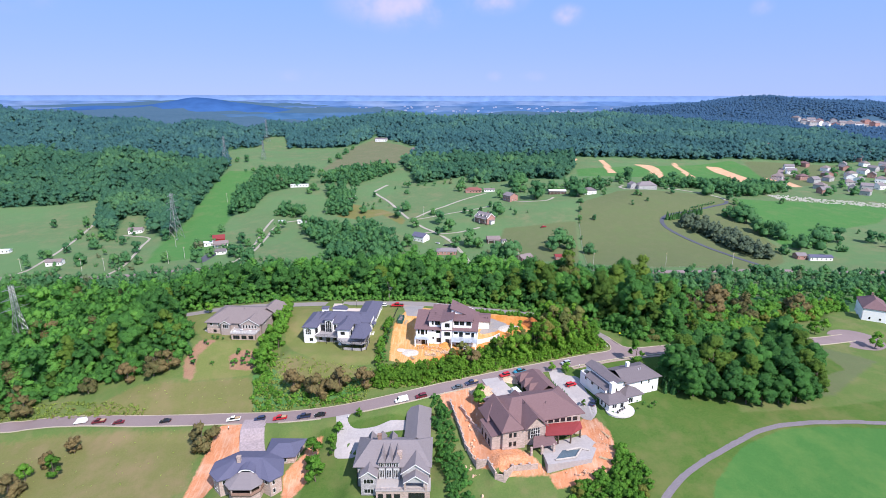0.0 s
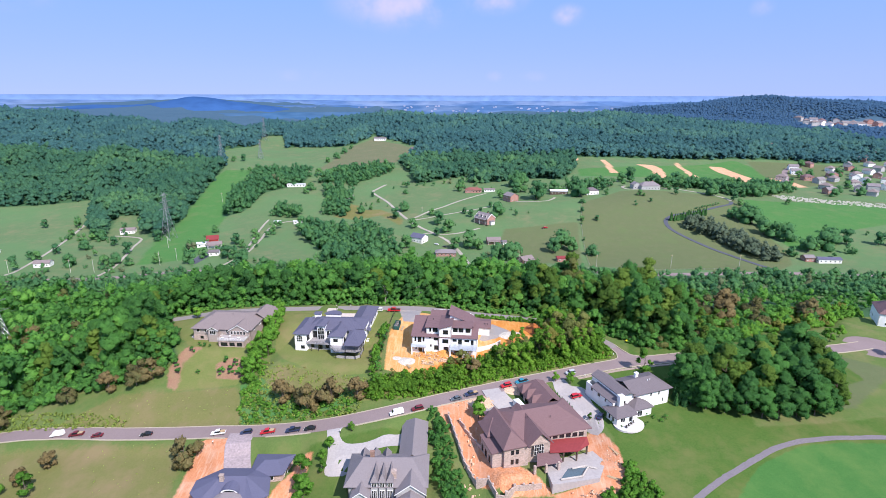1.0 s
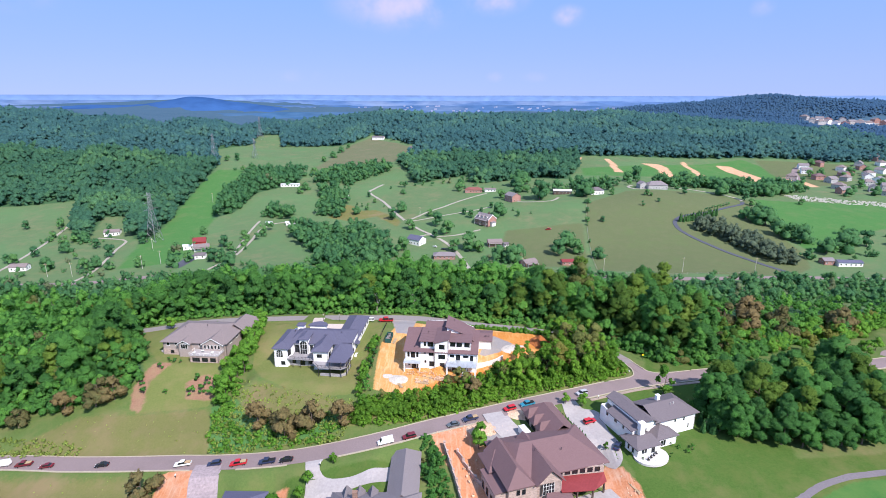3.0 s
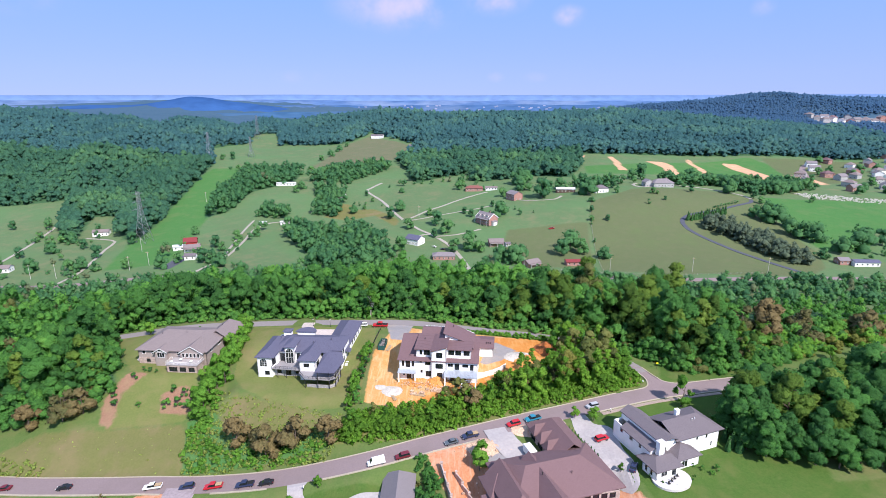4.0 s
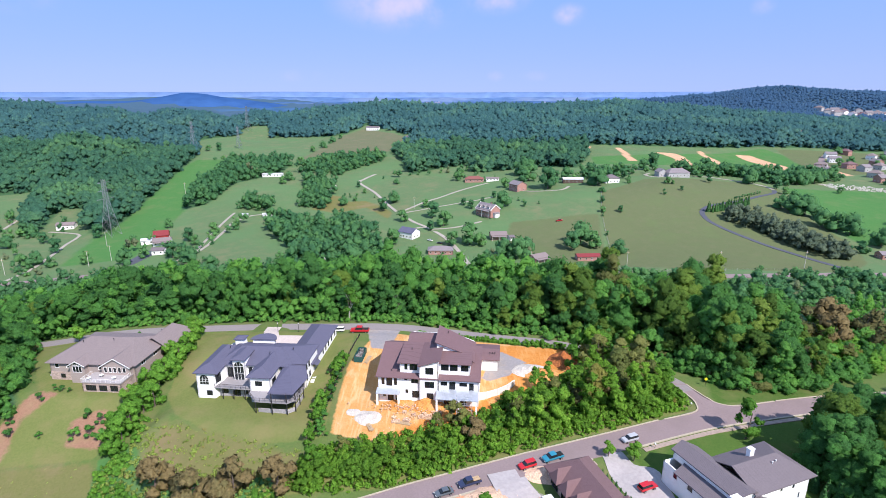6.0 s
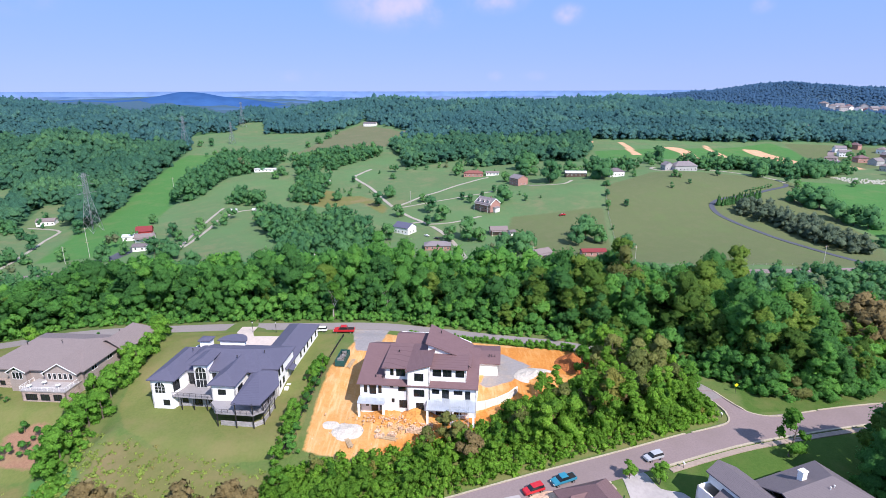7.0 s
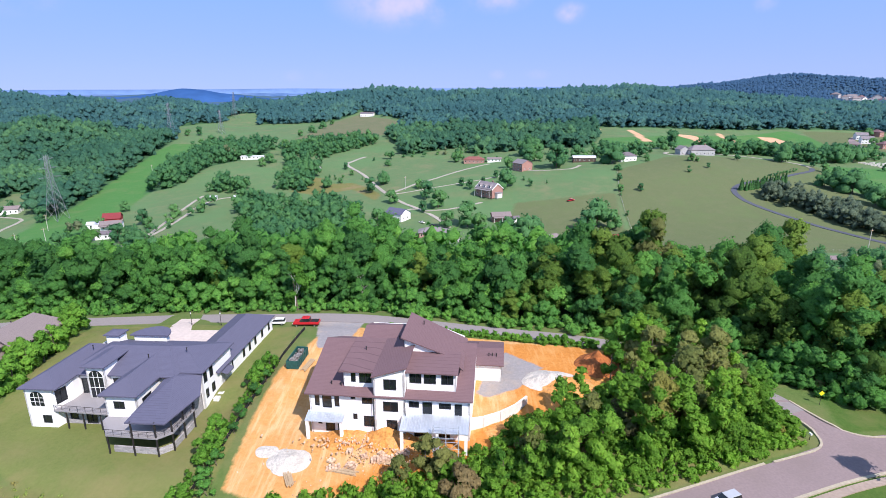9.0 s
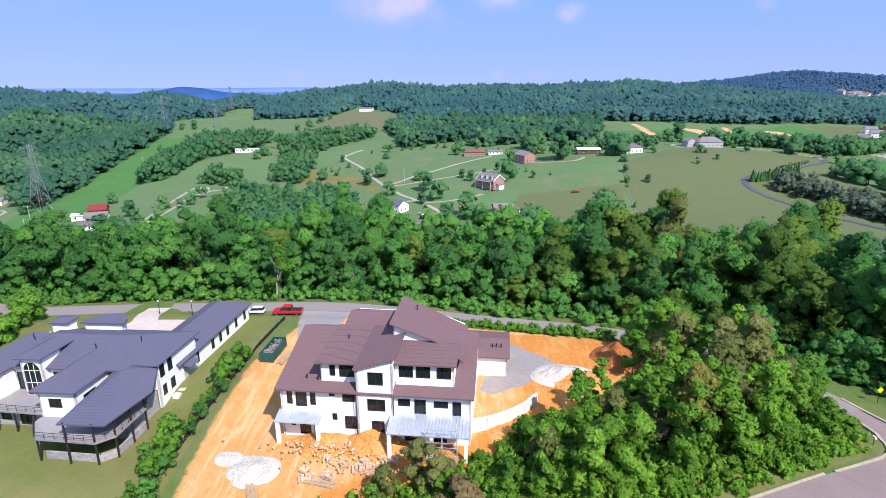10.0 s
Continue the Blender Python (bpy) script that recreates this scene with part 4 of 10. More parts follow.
M_LEAF = foliage("broad_leaves", (0.067, 0.198, 0.052), (0.124, 0.330, 0.066), (0.198, 0.223, 0.070), through_leaf=0.56, bright=(0.208, 0.456, 0.082))
# Blue grows with distance in the next four leaf colours: painted haze.
M_LEAF_MID_HAZE = foliage("hazed_hillside_leaves", (0.050, 0.150, 0.096), (0.080, 0.205, 0.108), (0.13, 0.21, 0.11), through_leaf=0.5, grain=0.6, bright=(0.138, 0.300, 0.120))
M_LEAF_FAR_HAZE = foliage("hazed_far_leaves", (0.054, 0.152, 0.166), (0.072, 0.188, 0.184), (0.10, 0.19, 0.17), through_leaf=0.5, grain=0.5, bright=(0.108, 0.246, 0.190))
M_LEAF_HILL_HAZE = foliage("hazed_hill_leaves", (0.056, 0.132, 0.245), (0.062, 0.142, 0.252), (0.07, 0.15, 0.25), through_leaf=0.45, grain=0.6)
M_LEAF_VALLEY = foliage("valley_leaves", (0.060, 0.180, 0.076), (0.104, 0.255, 0.090), (0.165, 0.21, 0.105), through_leaf=0.45, grain=1.6, bright=(0.158, 0.336, 0.102))
M_LEAF_SHRUB = foliage("thicket_leaves", (0.080, 0.217, 0.027), (0.156, 0.356, 0.045), (0.214, 0.234, 0.049), through_leaf=0.5, bright=(0.234, 0.458, 0.058))
M_LEAF_DRY = foliage("rough_grass_leaves", (0.224, 0.319, 0.071), (0.319, 0.407, 0.094), (0.342, 0.319, 0.106), through_leaf=0.45, bright=(0.366, 0.484, 0.106))
M_LEAF_SLOPE = foliage("slope_thicket_leaves", (0.121, 0.269, 0.031), (0.206, 0.408, 0.045), (0.280, 0.280, 0.067), through_leaf=0.55, bright=(0.293, 0.506, 0.060))
M_LEAF_OLIVE = foliage("olive_green_leaves", (0.074, 0.155, 0.027), (0.155, 0.263, 0.041), (0.206, 0.206, 0.062), through_leaf=0.52, bright=(0.248, 0.351, 0.067))
M_LEAF_GREY = foliage("grey_green_leaves", (0.078, 0.122, 0.080), (0.130, 0.178, 0.112), (0.19, 0.16, 0.12), through_leaf=0.4, grain=1.6, bright=(0.20, 0.25, 0.15))
OCT = (np.array([(1, 0, 0), (-1, 0, 0), (0, 1, 0), (0, -1, 0), (0, 0, 1), (0, 0, -1)], float) * 1.15,
       np.array([(0, 2, 4), (2, 1, 4), (1, 3, 4), (3, 0, 4), (2, 0, 5), (1, 2, 5), (3, 1, 5), (0, 3, 5)]))

PLAIN = [crown(rng.uniform(16, 21), rng.uniform(5.0, 6.6), 8, 150, 0.85, OCT, low=0.04, point=0.15, fill=0.85) for i in range(6)]
MID = [crown(rng.uniform(10, 14), rng.uniform(4.6, 5.8), 6, 54, 0.9, OCT, low=0.0, fill=1.12, lift=1.7, size=(0.36, 0.58)) for i in range(10)]
CLUMP = [crown(rng.uniform(11, 14), rng.uniform(5.5, 6.8), 6, 120, 0.75, OCT, low=0.0, fill=0.95, lift=0.8) for i in range(6)]
FAR = [crown(rng.uniform(9, 12), rng.uniform(6.0, 7.4), 3, 13, 1.5, OCT, low=0.0, fill=1.2, lift=2.2, size=(0.38, 0.6)) for i in range(8)]
BIG = [canopy(rng.uniform(16, 22), rng.uniform(4.8, 6.6), 14, 7, 1700, 0.31, OCT, low=0.03, point=0.2, spread=(0.28, 0.46)) for i in range(12)]
BUSH = [canopy(rng.uniform(2.6, 4.2), rng.uniform(2.4, 3.3), 6, 6, 380, 0.19, OCT, low=0.0, spread=(0.32, 0.5)) for i in range(8)]
UNDER = [canopy(rng.uniform(6, 8.5), rng.uniform(3.2, 4.4), 6, 5, 260, 0.3, OCT, low=0.0) for i in range(6)]
SAPLING = [canopy(rng.uniform(6.5, 9.0), rng.uniform(2.2, 3.0), 10, 7, 700, 0.22, OCT, low=0.02, point=0.45) for i in range(7)]

fx, fy = scatter(FOREST, 7.2)
wave = np.array([noise.noise((a * 0.03, b * 0.03, 2.0)) for a, b in zip(fx, fy)])
fs = (rng.uniform(0.72, 1.18, len(fx)) + 0.25 * wave) * np.where(fx > 120, 0.5, 1.0) * np.where(fx < -140, 0.85, 1.0)
edge_d = inside(fx, fy, FOREST)
fs *= np.where(edge_d < 6, 0.62, 1.0) * np.where(fy > 335, 0.85, 1.0)
thin = (fx > 128) & (fy < 296) & (rng.uniform(size=len(fx)) < 0.55)
fx, fy, fs = fx[~thin], fy[~thin], fs[~thin]
near = (fx > -170) & (fx < 150) & (fy < 304)
planted("forest", PLAIN, fx[~near], fy[~near], fs[~near], tints((~near).sum(), 0.008, 0.0, 1.0), M_LEAF, "dense green broadleaf forest on the slope behind the houses", "forest")
olive = near & (rng.uniform(size=len(fx)) < np.where(fx > 35, 0.42, 0.08))
for who, leaf, lab in ((near & ~olive, M_LEAF, "tall green broadleaf trees of the forest behind the houses"), (olive, M_LEAF_OLIVE, "olive-green trees among the forest behind the houses")):
    planted("near_forest", BIG, fx[who], fy[who], fs[who], tints(who.sum(), 0.008, 0.0, 1.0), leaf, lab, "forest")
ux, uy = scatter(FOREST, 5.2)
ud = inside(ux, uy, FOREST)
m = (ud < 17) & (ux > -170) & (ux < 200) & (uy < 300)
planted("understorey", UNDER, ux[m], uy[m], rng.uniform(0.6, 1.15, m.sum()), tints(m.sum(), 0.01, 0.0, 1.1), M_LEAF, "young trees and shrubs filling the forest edge", "forest")
LOWWOOD = [(40, 350), (73, 312), (122, 306), (182, 326), (273, 322), (400, 312), (440, 385), (300, 388), (150, 384), (60, 392), (0, 392), (-60, 380), (-33, 374), (7, 374)]
x, y = scatter(LOWWOOD, 6.8)
planted("low_woods", CLUMP, x, y, rng.uniform(0.35, 0.75, len(x)), tints(len(x), 0.02, 0.1, 1.0), M_LEAF_VALLEY, "low green woods on the slope above the valley road")
BELT = [(-300, 358), (-220, 350), (-110, 346), (-40, 372), (0, 374), (40, 392), (40, 397), (-60, 393), (-130, 392), (-200, 398), (-262, 388), (-330, 392), (-420, 384), (-420, 366)]
x, y = scatter(BELT, 7.0, keep=0.9)
planted("roadside_woods", CLUMP, x, y, rng.uniform(0.4, 0.85, len(x)), tints(len(x), 0.02, 0.1, 1.0), M_LEAF_VALLEY, "belt of trees above the valley road")
x, y = scatter(WOOD_STRIP, 8)
planted("wood_strip", CLUMP, x, y, rng.uniform(0.75, 1.1, len(x)), tints(len(x), 0.01), M_LEAF_VALLEY, "strip of broadleaf trees beside a cleared corridor")
TINY = [crown(rng.uniform(8, 11), rng.uniform(5.0, 6.2), 2, 6, 1.6, OCT, low=0.0, fill=1.25, lift=2.4, size=(0.45, 0.65)) for i in range(6)]
SUBURB = [(945, 1430), (1205, 1435), (1215, 1560), (965, 1565)]


def woods(name, protos, poly, spacing, keep, leaf, label, size=(0.65, 1.05)):
    """Woods over part of an outline, their height and tone drifting from stand to stand."""
    x, y = scatter(poly, spacing)
    m = keep(x, y) & (np.abs(x) < 0.85 * y + 60)
    x, y = x[m], y[m]
    tone = np.clip(0.95 * drift(x, y, 0.014, 7.0) + rng.uniform(-0.35, 0.4, len(x)), 0, 1.1)
    planted(name, protos, x, y, rng.uniform(*size, len(x)) + 0.35 * drift(x, y, 0.012, 3.0), tone, leaf, label)


reach = lambda x, y: np.hypot(x + 300, y - 600)
woods("ridge_woods", MID, WOOD_RIDGE, 8.0, lambda x, y: y < 850, M_LEAF_MID_HAZE, "dense broadleaf woods on a low rise above pasture")
woods("ridge_slope_woods", MID, WOOD_RIDGE, 8.6, lambda x, y: (y >= 850) & (y < 1010), M_LEAF_FAR_HAZE, "dense broadleaf woods on the slope of a ridge")
woods("ridge_top_woods", FAR, WOOD_RIDGE, 9.6, lambda x, y: (y >= 1005) & (y < 1262), M_LEAF_FAR_HAZE, "dense broadleaf woods along a long ridge")
woods("west_woods", MID, WOOD_WEST, 8.0, lambda x, y: (reach(x, y) < 480) & (y < 800), M_LEAF_MID_HAZE, "dense broadleaf woods covering a hillside")
woods("west_spur_woods", MID, WOOD_WEST, 8.6, lambda x, y: (reach(x, y) < 480) & (y >= 795), M_LEAF_FAR_HAZE, "broadleaf woods on the back of a spur")
woods("west_hill_woods", FAR, WOOD_WEST, 11.5, lambda x, y: (reach(x, y) >= 470) & (y < 1420), M_LEAF_FAR_HAZE, "far broadleaf woods on a rounded hill")
woods("east_hill_woods", TINY, WOOD_EAST, 9.8, lambda x, y: (y < 2050) & (inside(x, y, SUBURB) < 0), M_LEAF_HILL_HAZE, "far broadleaf woods on a long hill", (0.45, 0.7))


# ---- building kit ----
def part(name, bm, material, parent, label="", smooth=False):
    """One mesh object under a thing or a part."""
    me = bpy.data.meshes.new(name)
    bmesh.ops.recalc_face_normals(bm, faces=bm.faces)
    bm.to_mesh(me)
    bm.free()
    if smooth:
        me.polygons.foreach_set("use_smooth", np.ones(len(me.polygons), bool))
    me.materials.append(material)
    ob = new(name, me)
    ob.parent = parent
    if label:
        ob["label"] = label
    return ob


def thing(name, label, category, x, y, z, turn=0.0, group=""):
    ob = new(name)
    ob.empty_display_size = 0.5
    ob.matrix_world = pose(x, y, z, 0, 0, turn)
    return tagged(ob, label, category, group)


def solid(bm, bottom, top):
    """A closed solid between two outlines with the same number of corners."""
    a, b = [bm.verts.new(p) for p in bottom], [bm.verts.new(p) for p in top]
    k = len(a)
    bm.faces.new(a[::-1])
    bm.faces.new(b)
    for i in range(k):
        bm.faces.new((a[i], a[(i + 1) % k], b[(i + 1) % k], b[i]))
    return bm


def box(bm, u0, u1, v0, v1, h0, h1):
    q = [(u0, v0), (u1, v0), (u1, v1), (u0, v1)]
    return solid(bm, [(*p, h0) for p in q], [(*p, h1) for p in q])


def slab(bm, pts, thick=0.22):
    return solid(bm, [(p[0], p[1], p[2] - thick) for p in pts], pts)


def rod(bm, a, b, r, sides=6, r2=None):
    a, b = Vector(a), Vector(b)
    q = (b - a).to_track_quat("Z", "Y")
    ring = lambda c, rr: [c + q @ Vector((rr * math.cos(6.2832 * i / sides), rr * math.sin(6.2832 * i / sides), 0)) for i in range(sides)]
    return solid(bm, ring(a, r), ring(b, r if r2 is None else r2))


def hip(bm, u0, u1, v0, v1, he, hr, along="u", in0=None, in1=None, thick=0.22, shift=0.0):
    """A hipped (or, with no inset, gabled) roof with its ridge along one axis."""
    if along == "u":
        half = (v1 - v0) / 2
        a, b = (half if in0 is None else in0), (half if in1 is None else in1)
        c = (v0 + v1) / 2 + shift
        r0, r1 = (u0 + a, c, hr), (u1 - b, c, hr)
        e = [(u0, v0, he), (u1, v0, he), (u1, v1, he), (u0, v1, he)]
        slab(bm, [e[0], e[1], r1, r0], thick)
        slab(bm, [e[2], e[3], r0, r1], thick)
        if a:
            slab(bm, [e[3], e[0], r0], thick)
        if b:
            slab(bm, [e[1], e[2], r1], thick)
    else:
        half = (u1 - u0) / 2
        a, b = (half if in0 is None else in0), (half if in1 is None else in1)
        c = (u0 + u1) / 2 + shift
        r0, r1 = (c, v0 + a, hr), (c, v1 - b, hr)
        e = [(u0, v0, he), (u1, v0, he), (u1, v1, he), (u0, v1, he)]
        slab(bm, [e[3], e[0], r0, r1], thick)
        slab(bm, [e[1], e[2], r1, r0], thick)
        if a:
            slab(bm, [e[0], e[1], r0], thick)
        if b:
            slab(bm, [e[2], e[3], r1], thick)
    return bm


def prism(bm, pts, push):
    """A flat outline pushed through by a vector."""
    return solid(bm, pts, [tuple(Vector(p) + Vector(push)) for p in pts])


def wall_run(parent, a, b, h0, h1, material, openings=(), thick=0.28, frame_material=None, name="wall", label=""):
    """One wall from a to b with its inside to the left, and real openings with windows in them."""
    a, b = Vector(a), Vector(b)
    length = (b - a).length
    d = (b - a) / length
    inn = Vector((-d.y, d.x))
    su = sorted({0.0, length, *[o[0] for o in openings], *[o[1] for o in openings]})
    sz = sorted({h0, h1, *[o[2] for o in openings], *[o[3] for o in openings]})
    bm = bmesh.new()
    grid = {}

    def corner(i, j, side):
        if (i, j, side) not in grid:
            p = a + d * su[i] + inn * thick * side
            grid[i, j, side] = bm.verts.new((p.x, p.y, sz[j]))
        return grid[i, j, side]

    def filled(i, j):
        if not (0 <= i < len(su) - 1 and 0 <= j < len(sz) - 1):
            return False
        c, z = (su[i] + su[i + 1]) / 2, (sz[j] + sz[j + 1]) / 2
        return not any(o[0] < c < o[1] and o[2] < z < o[3] for o in openings)

    for i in range(len(su) - 1):
        for j in range(len(sz) - 1):
            if not filled(i, j):
                continue
            for side in (0, 1):
                bm.faces.new([corner(*q, side) for q in ((i, j), (i + 1, j), (i + 1, j + 1), (i, j + 1))])
            for n, p, q in (((i - 1, j), (i, j), (i, j + 1)), ((i + 1, j), (i + 1, j), (i + 1, j + 1)), ((i, j - 1), (i, j), (i + 1, j)), ((i, j + 1), (i, j + 1), (i + 1, j + 1))):
                if not filled(*n):
                    bm.faces.new((corner(*p, 0), corner(*q, 0), corner(*q, 1), corner(*p, 1)))
    w = part(name, bm, material, parent, label)
    for o in openings:
        window_in(parent, a, d, inn, *o[:4], frame_material or M_FRAME_DARK)
    return w


def window_in(parent, a, d, inn, s0, s1, z0, z1, frame_material):
    """A window in its opening: one frame with its bars, and a pane of its own for each light."""
    t = 0.09
    n = max(1, round((s1 - s0) / 1.1))
    xs = [s0, s0 + t]
    for i in range(1, n):
        c = s0 + (s1 - s0) * i / n
        xs += [c - 0.035, c + 0.035]
    xs += [s1 - t, s1]
    zs = [z0, z0 + t, z1 - t, z1]
    bm = bmesh.new()
    at = lambda x, z, o: bm.verts.new((*(a + d * x + inn * o), z))
    front = [[at(x, z, -0.05) for z in zs] for x in xs]
    back = [[at(x, z, 0.12) for z in zs] for x in xs]
    solid_cell = lambda i, j: 0 <= i < len(xs) - 1 and 0 <= j < 3 and (i % 2 == 0 or j != 1)
    for i in range(len(xs) - 1):
        for j in range(3):
            if not solid_cell(i, j):
                continue
            for g, turn in ((front, 1), (back, -1)):
                bm.faces.new([g[i][j], g[i + 1][j], g[i + 1][j + 1], g[i][j + 1]][::turn])
            for (k, l), (p, q) in (((i - 1, j), ((i, j), (i, j + 1))), ((i + 1, j), ((i + 1, j), (i + 1, j + 1))), ((i, j - 1), ((i, j), (i + 1, j))), ((i, j + 1), ((i, j + 1), (i + 1, j + 1)))):
                if not solid_cell(k, l):
                    bm.faces.new([front[p[0]][p[1]], front[q[0]][q[1]], back[q[0]][q[1]], back[p[0]][p[1]]])
    w = part("window", bm, frame_material, parent)
    for i in range(1, len(xs) - 1, 2):
        bm = bmesh.new()
        c = [a + d * (xs[i] - 0.02) + inn * 0.05, a + d * (xs[i + 1] + 0.02) + inn * 0.05, a + d * (xs[i + 1] + 0.02) + inn * 0.07, a + d * (xs[i] - 0.02) + inn * 0.07]
        solid(bm, [(*x, z0 + t - 0.02) for x in c], [(*x, z1 - t + 0.02) for x in c])
        part("pane", bm, M_GLASS, w)
    return w


def rooms(parent, outline, h0, h1, material, openings=None, frame_material=None, thick=0.28):
    """The walls round an outline (counter-clockwise), each a part, with a floor deck above."""
    k = len(outline)
    for i in range(k):
        wall_run(parent, outline[i], outline[(i + 1) % k], h0, h1, material, (openings or {}).get(i, ()), thick, frame_material)


def arch_window(parent, u0, u1, v, h0, h1, material, panes=3):
    """A round-headed window standing a hand proud of its wall."""
    c, r = (u0 + u1) / 2, (u1 - u0) / 2
    top = h1 - r
    edge = [(u0, h0), (u1, h0)] + [(c + r * math.cos(i * math.pi / 10), top + r * math.sin(i * math.pi / 10)) for i in range(11)]
    bm = bmesh.new()
    grown = [((p - c) * 1.09 + c, (q - (h0 + h1) / 2) * 1.05 + (h0 + h1) / 2) for p, q in edge]
    prism(bm, [(p, v - 0.03, q) for p, q in grown], (0, 0.1, 0))
    w = part("window", bm, material, parent)
    bm = bmesh.new()
    prism(bm, [(p, v - 0.05, q) for p, q in edge], (0, 0.03, 0))
    g = part("pane", bm, M_GLASS, w)
    bm = bmesh.new()
    for i in range(1, panes):
        x = u0 + (u1 - u0) * i / panes
        box(bm, x - 0.05, x + 0.05, v - 0.08, v - 0.04, h0, top + r * 0.8)
    for q in (top, (h0 + top) / 2):
        box(bm, u0, u1, v - 0.08, v - 0.04, q - 0.05, q + 0.05)
    part("glazing_bars", bm, material, w)


def railing(parent, pts, h, material, tall=1.0, every=1.5):
    """Posts, a top rail and three thin lines between them."""
    for a, b in zip(pts[:-1], pts[1:]):
        a, b = Vector((*a, h)), Vector((*b, h))
        k = max(1, round((b - a).length / every))
        bm = bmesh.new()
        rod(bm, a + Vector((0, 0, tall)), b + Vector((0, 0, tall)), 0.05, 4)
        for f in (0.25, 0.5, 0.75):
            rod(bm, a + Vector((0, 0, tall * f)), b + Vector((0, 0, tall * f)), 0.018, 4)
        for i in range(k + 1):
            p = a + (b - a) * i / k
            rod(bm, p, p + Vector((0, 0, tall)), 0.04, 4)
        part("railing", bm, material, parent)


def post(parent, u, v, h0, h1, material, r=0.12, name="post"):
    bm = bmesh.new()
    box(bm, u - r, u + r, v - r, v + r, h0, h1)
    return part(name, bm, material, parent)


def pipe_vent(parent, u, v, h, material):
    bm = bmesh.new()
    rod(bm, (u, v, h), (u, v, h + 0.6), 0.09, 6)
    rod(bm, (u, v, h + 0.6), (u, v, h + 0.72), 0.15, 6)
    return part("roof_vent", bm, material, parent)


def chimney(parent, u, v, h0, h1, material, r=0.55):
    bm = bmesh.new()
    box(bm, u - r, u + r, v - r * 0.8, v + r * 0.8, h0, h1)
    box(bm, u - r - 0.1, u + r + 0.1, v - r * 0.8 - 0.1, v + r * 0.8 + 0.1, h1, h1 + 0.2)
    return part("chimney", bm, material, parent)


M_GLASS = glass_pane("window_glass")
M_FRAME_DARK = surface("dark_frames", (0.03, 0.03, 0.035), 0.5, vary=0.1, bump=0)
M_FRAME_WHITE = surface("white_frames", (0.75, 0.74, 0.72), 0.5, vary=0.05, bump=0)
M_WHITE = surface("white_render", (0.88, 0.865, 0.85), 0.85, vary=0.04, fine=5, coarse=0.35, bump=0.08, stain=(0.78, 0.75, 0.72))
M_ROOF_BROWN = courses("brown_shingles", (0.182, 0.110, 0.116), 0.09, 0.9, 0.06)
M_ROOF_MANSION = courses("mauve_brown_shingles", (0.192, 0.116, 0.120), 0.09, 0.9, 0.06)
M_TAUPE_WALL = courses("taupe_siding", (0.40, 0.33, 0.30), 0.2, 3.0, 0.1)
M_ROOF_SLATE = courses("slate_blue_shingles", (0.112, 0.109, 0.162), 0.09, 0.9, 0.06)
M_ROOF_BLUE = courses("blue_grey_shingles", (0.115, 0.115, 0.18), 0.09, 0.9, 0.06)
M_ROOF_GREY = courses("grey_shingles", (0.165, 0.140, 0.152), 0.09, 0.9, 0.06)
M_ROOF_TAUPE = courses("taupe_shingles", (0.235, 0.190, 0.185), 0.09, 0.9, 0.06)
M_ROOF_MAUVE = courses("mauve_shingles", (0.235, 0.205, 0.215), 0.09, 0.9, 0.06)
M_METAL = surface("pale_metal_roof", (0.60, 0.64, 0.70), 0.35, metal=0.5, vary=0.06, fine=2, coarse=0.4, bump=0.02)
M_REDMETAL = surface("red_metal_roof", (0.30, 0.055, 0.055), 0.4, metal=0.3, vary=0.12, fine=2, coarse=0.4, bump=0.02)
M_STONE = courses("grey_stone_wall", (0.46, 0.435, 0.44), 0.25, 0.6, 0.35)
M_TANSTONE = courses("tan_stone_wall", (0.56, 0.43, 0.375), 0.25, 0.6, 0.35)
M_BRICK = courses("brown_brick_wall", (0.36, 0.22, 0.17), 0.075, 0.22, 0.3)
M_SIDING = courses("grey_siding", (0.46, 0.45, 0.45), 0.18, 4.0, 0.12)
M_DECK = courses("grey_deck_boards", (0.33, 0.31, 0.32), 0.14, 3.0, 0.2)
M_DARKMETAL = surface("dark_rail_metal", (0.05, 0.045, 0.045), 0.5, metal=0.4, vary=0.1, bump=0)
M_WOOD = surface("raw_timber", (0.46, 0.33, 0.20), 0.85, vary=0.2, fine=6, coarse=0.6)
M_DARKWOOD = surface("dark_timber", (0.11, 0.075, 0.06), 0.8, vary=0.2, fine=6, coarse=0.6)
M_RUBBLE = surface("broken_stone", (0.62, 0.42, 0.29), 0.95, vary=0.3, fine=3, coarse=0.4, per_object=0.2)
M_GRAVELPILE = surface("pale_gravel_pile", (0.54, 0.49, 0.43), 0.95, vary=0.3, fine=6, coarse=0.7, bump=0.5, dist=0.1)
M_BLOCK = surface("pale_block_wall", (0.70, 0.66, 0.62), 0.9, vary=0.1, fine=3, coarse=0.5)


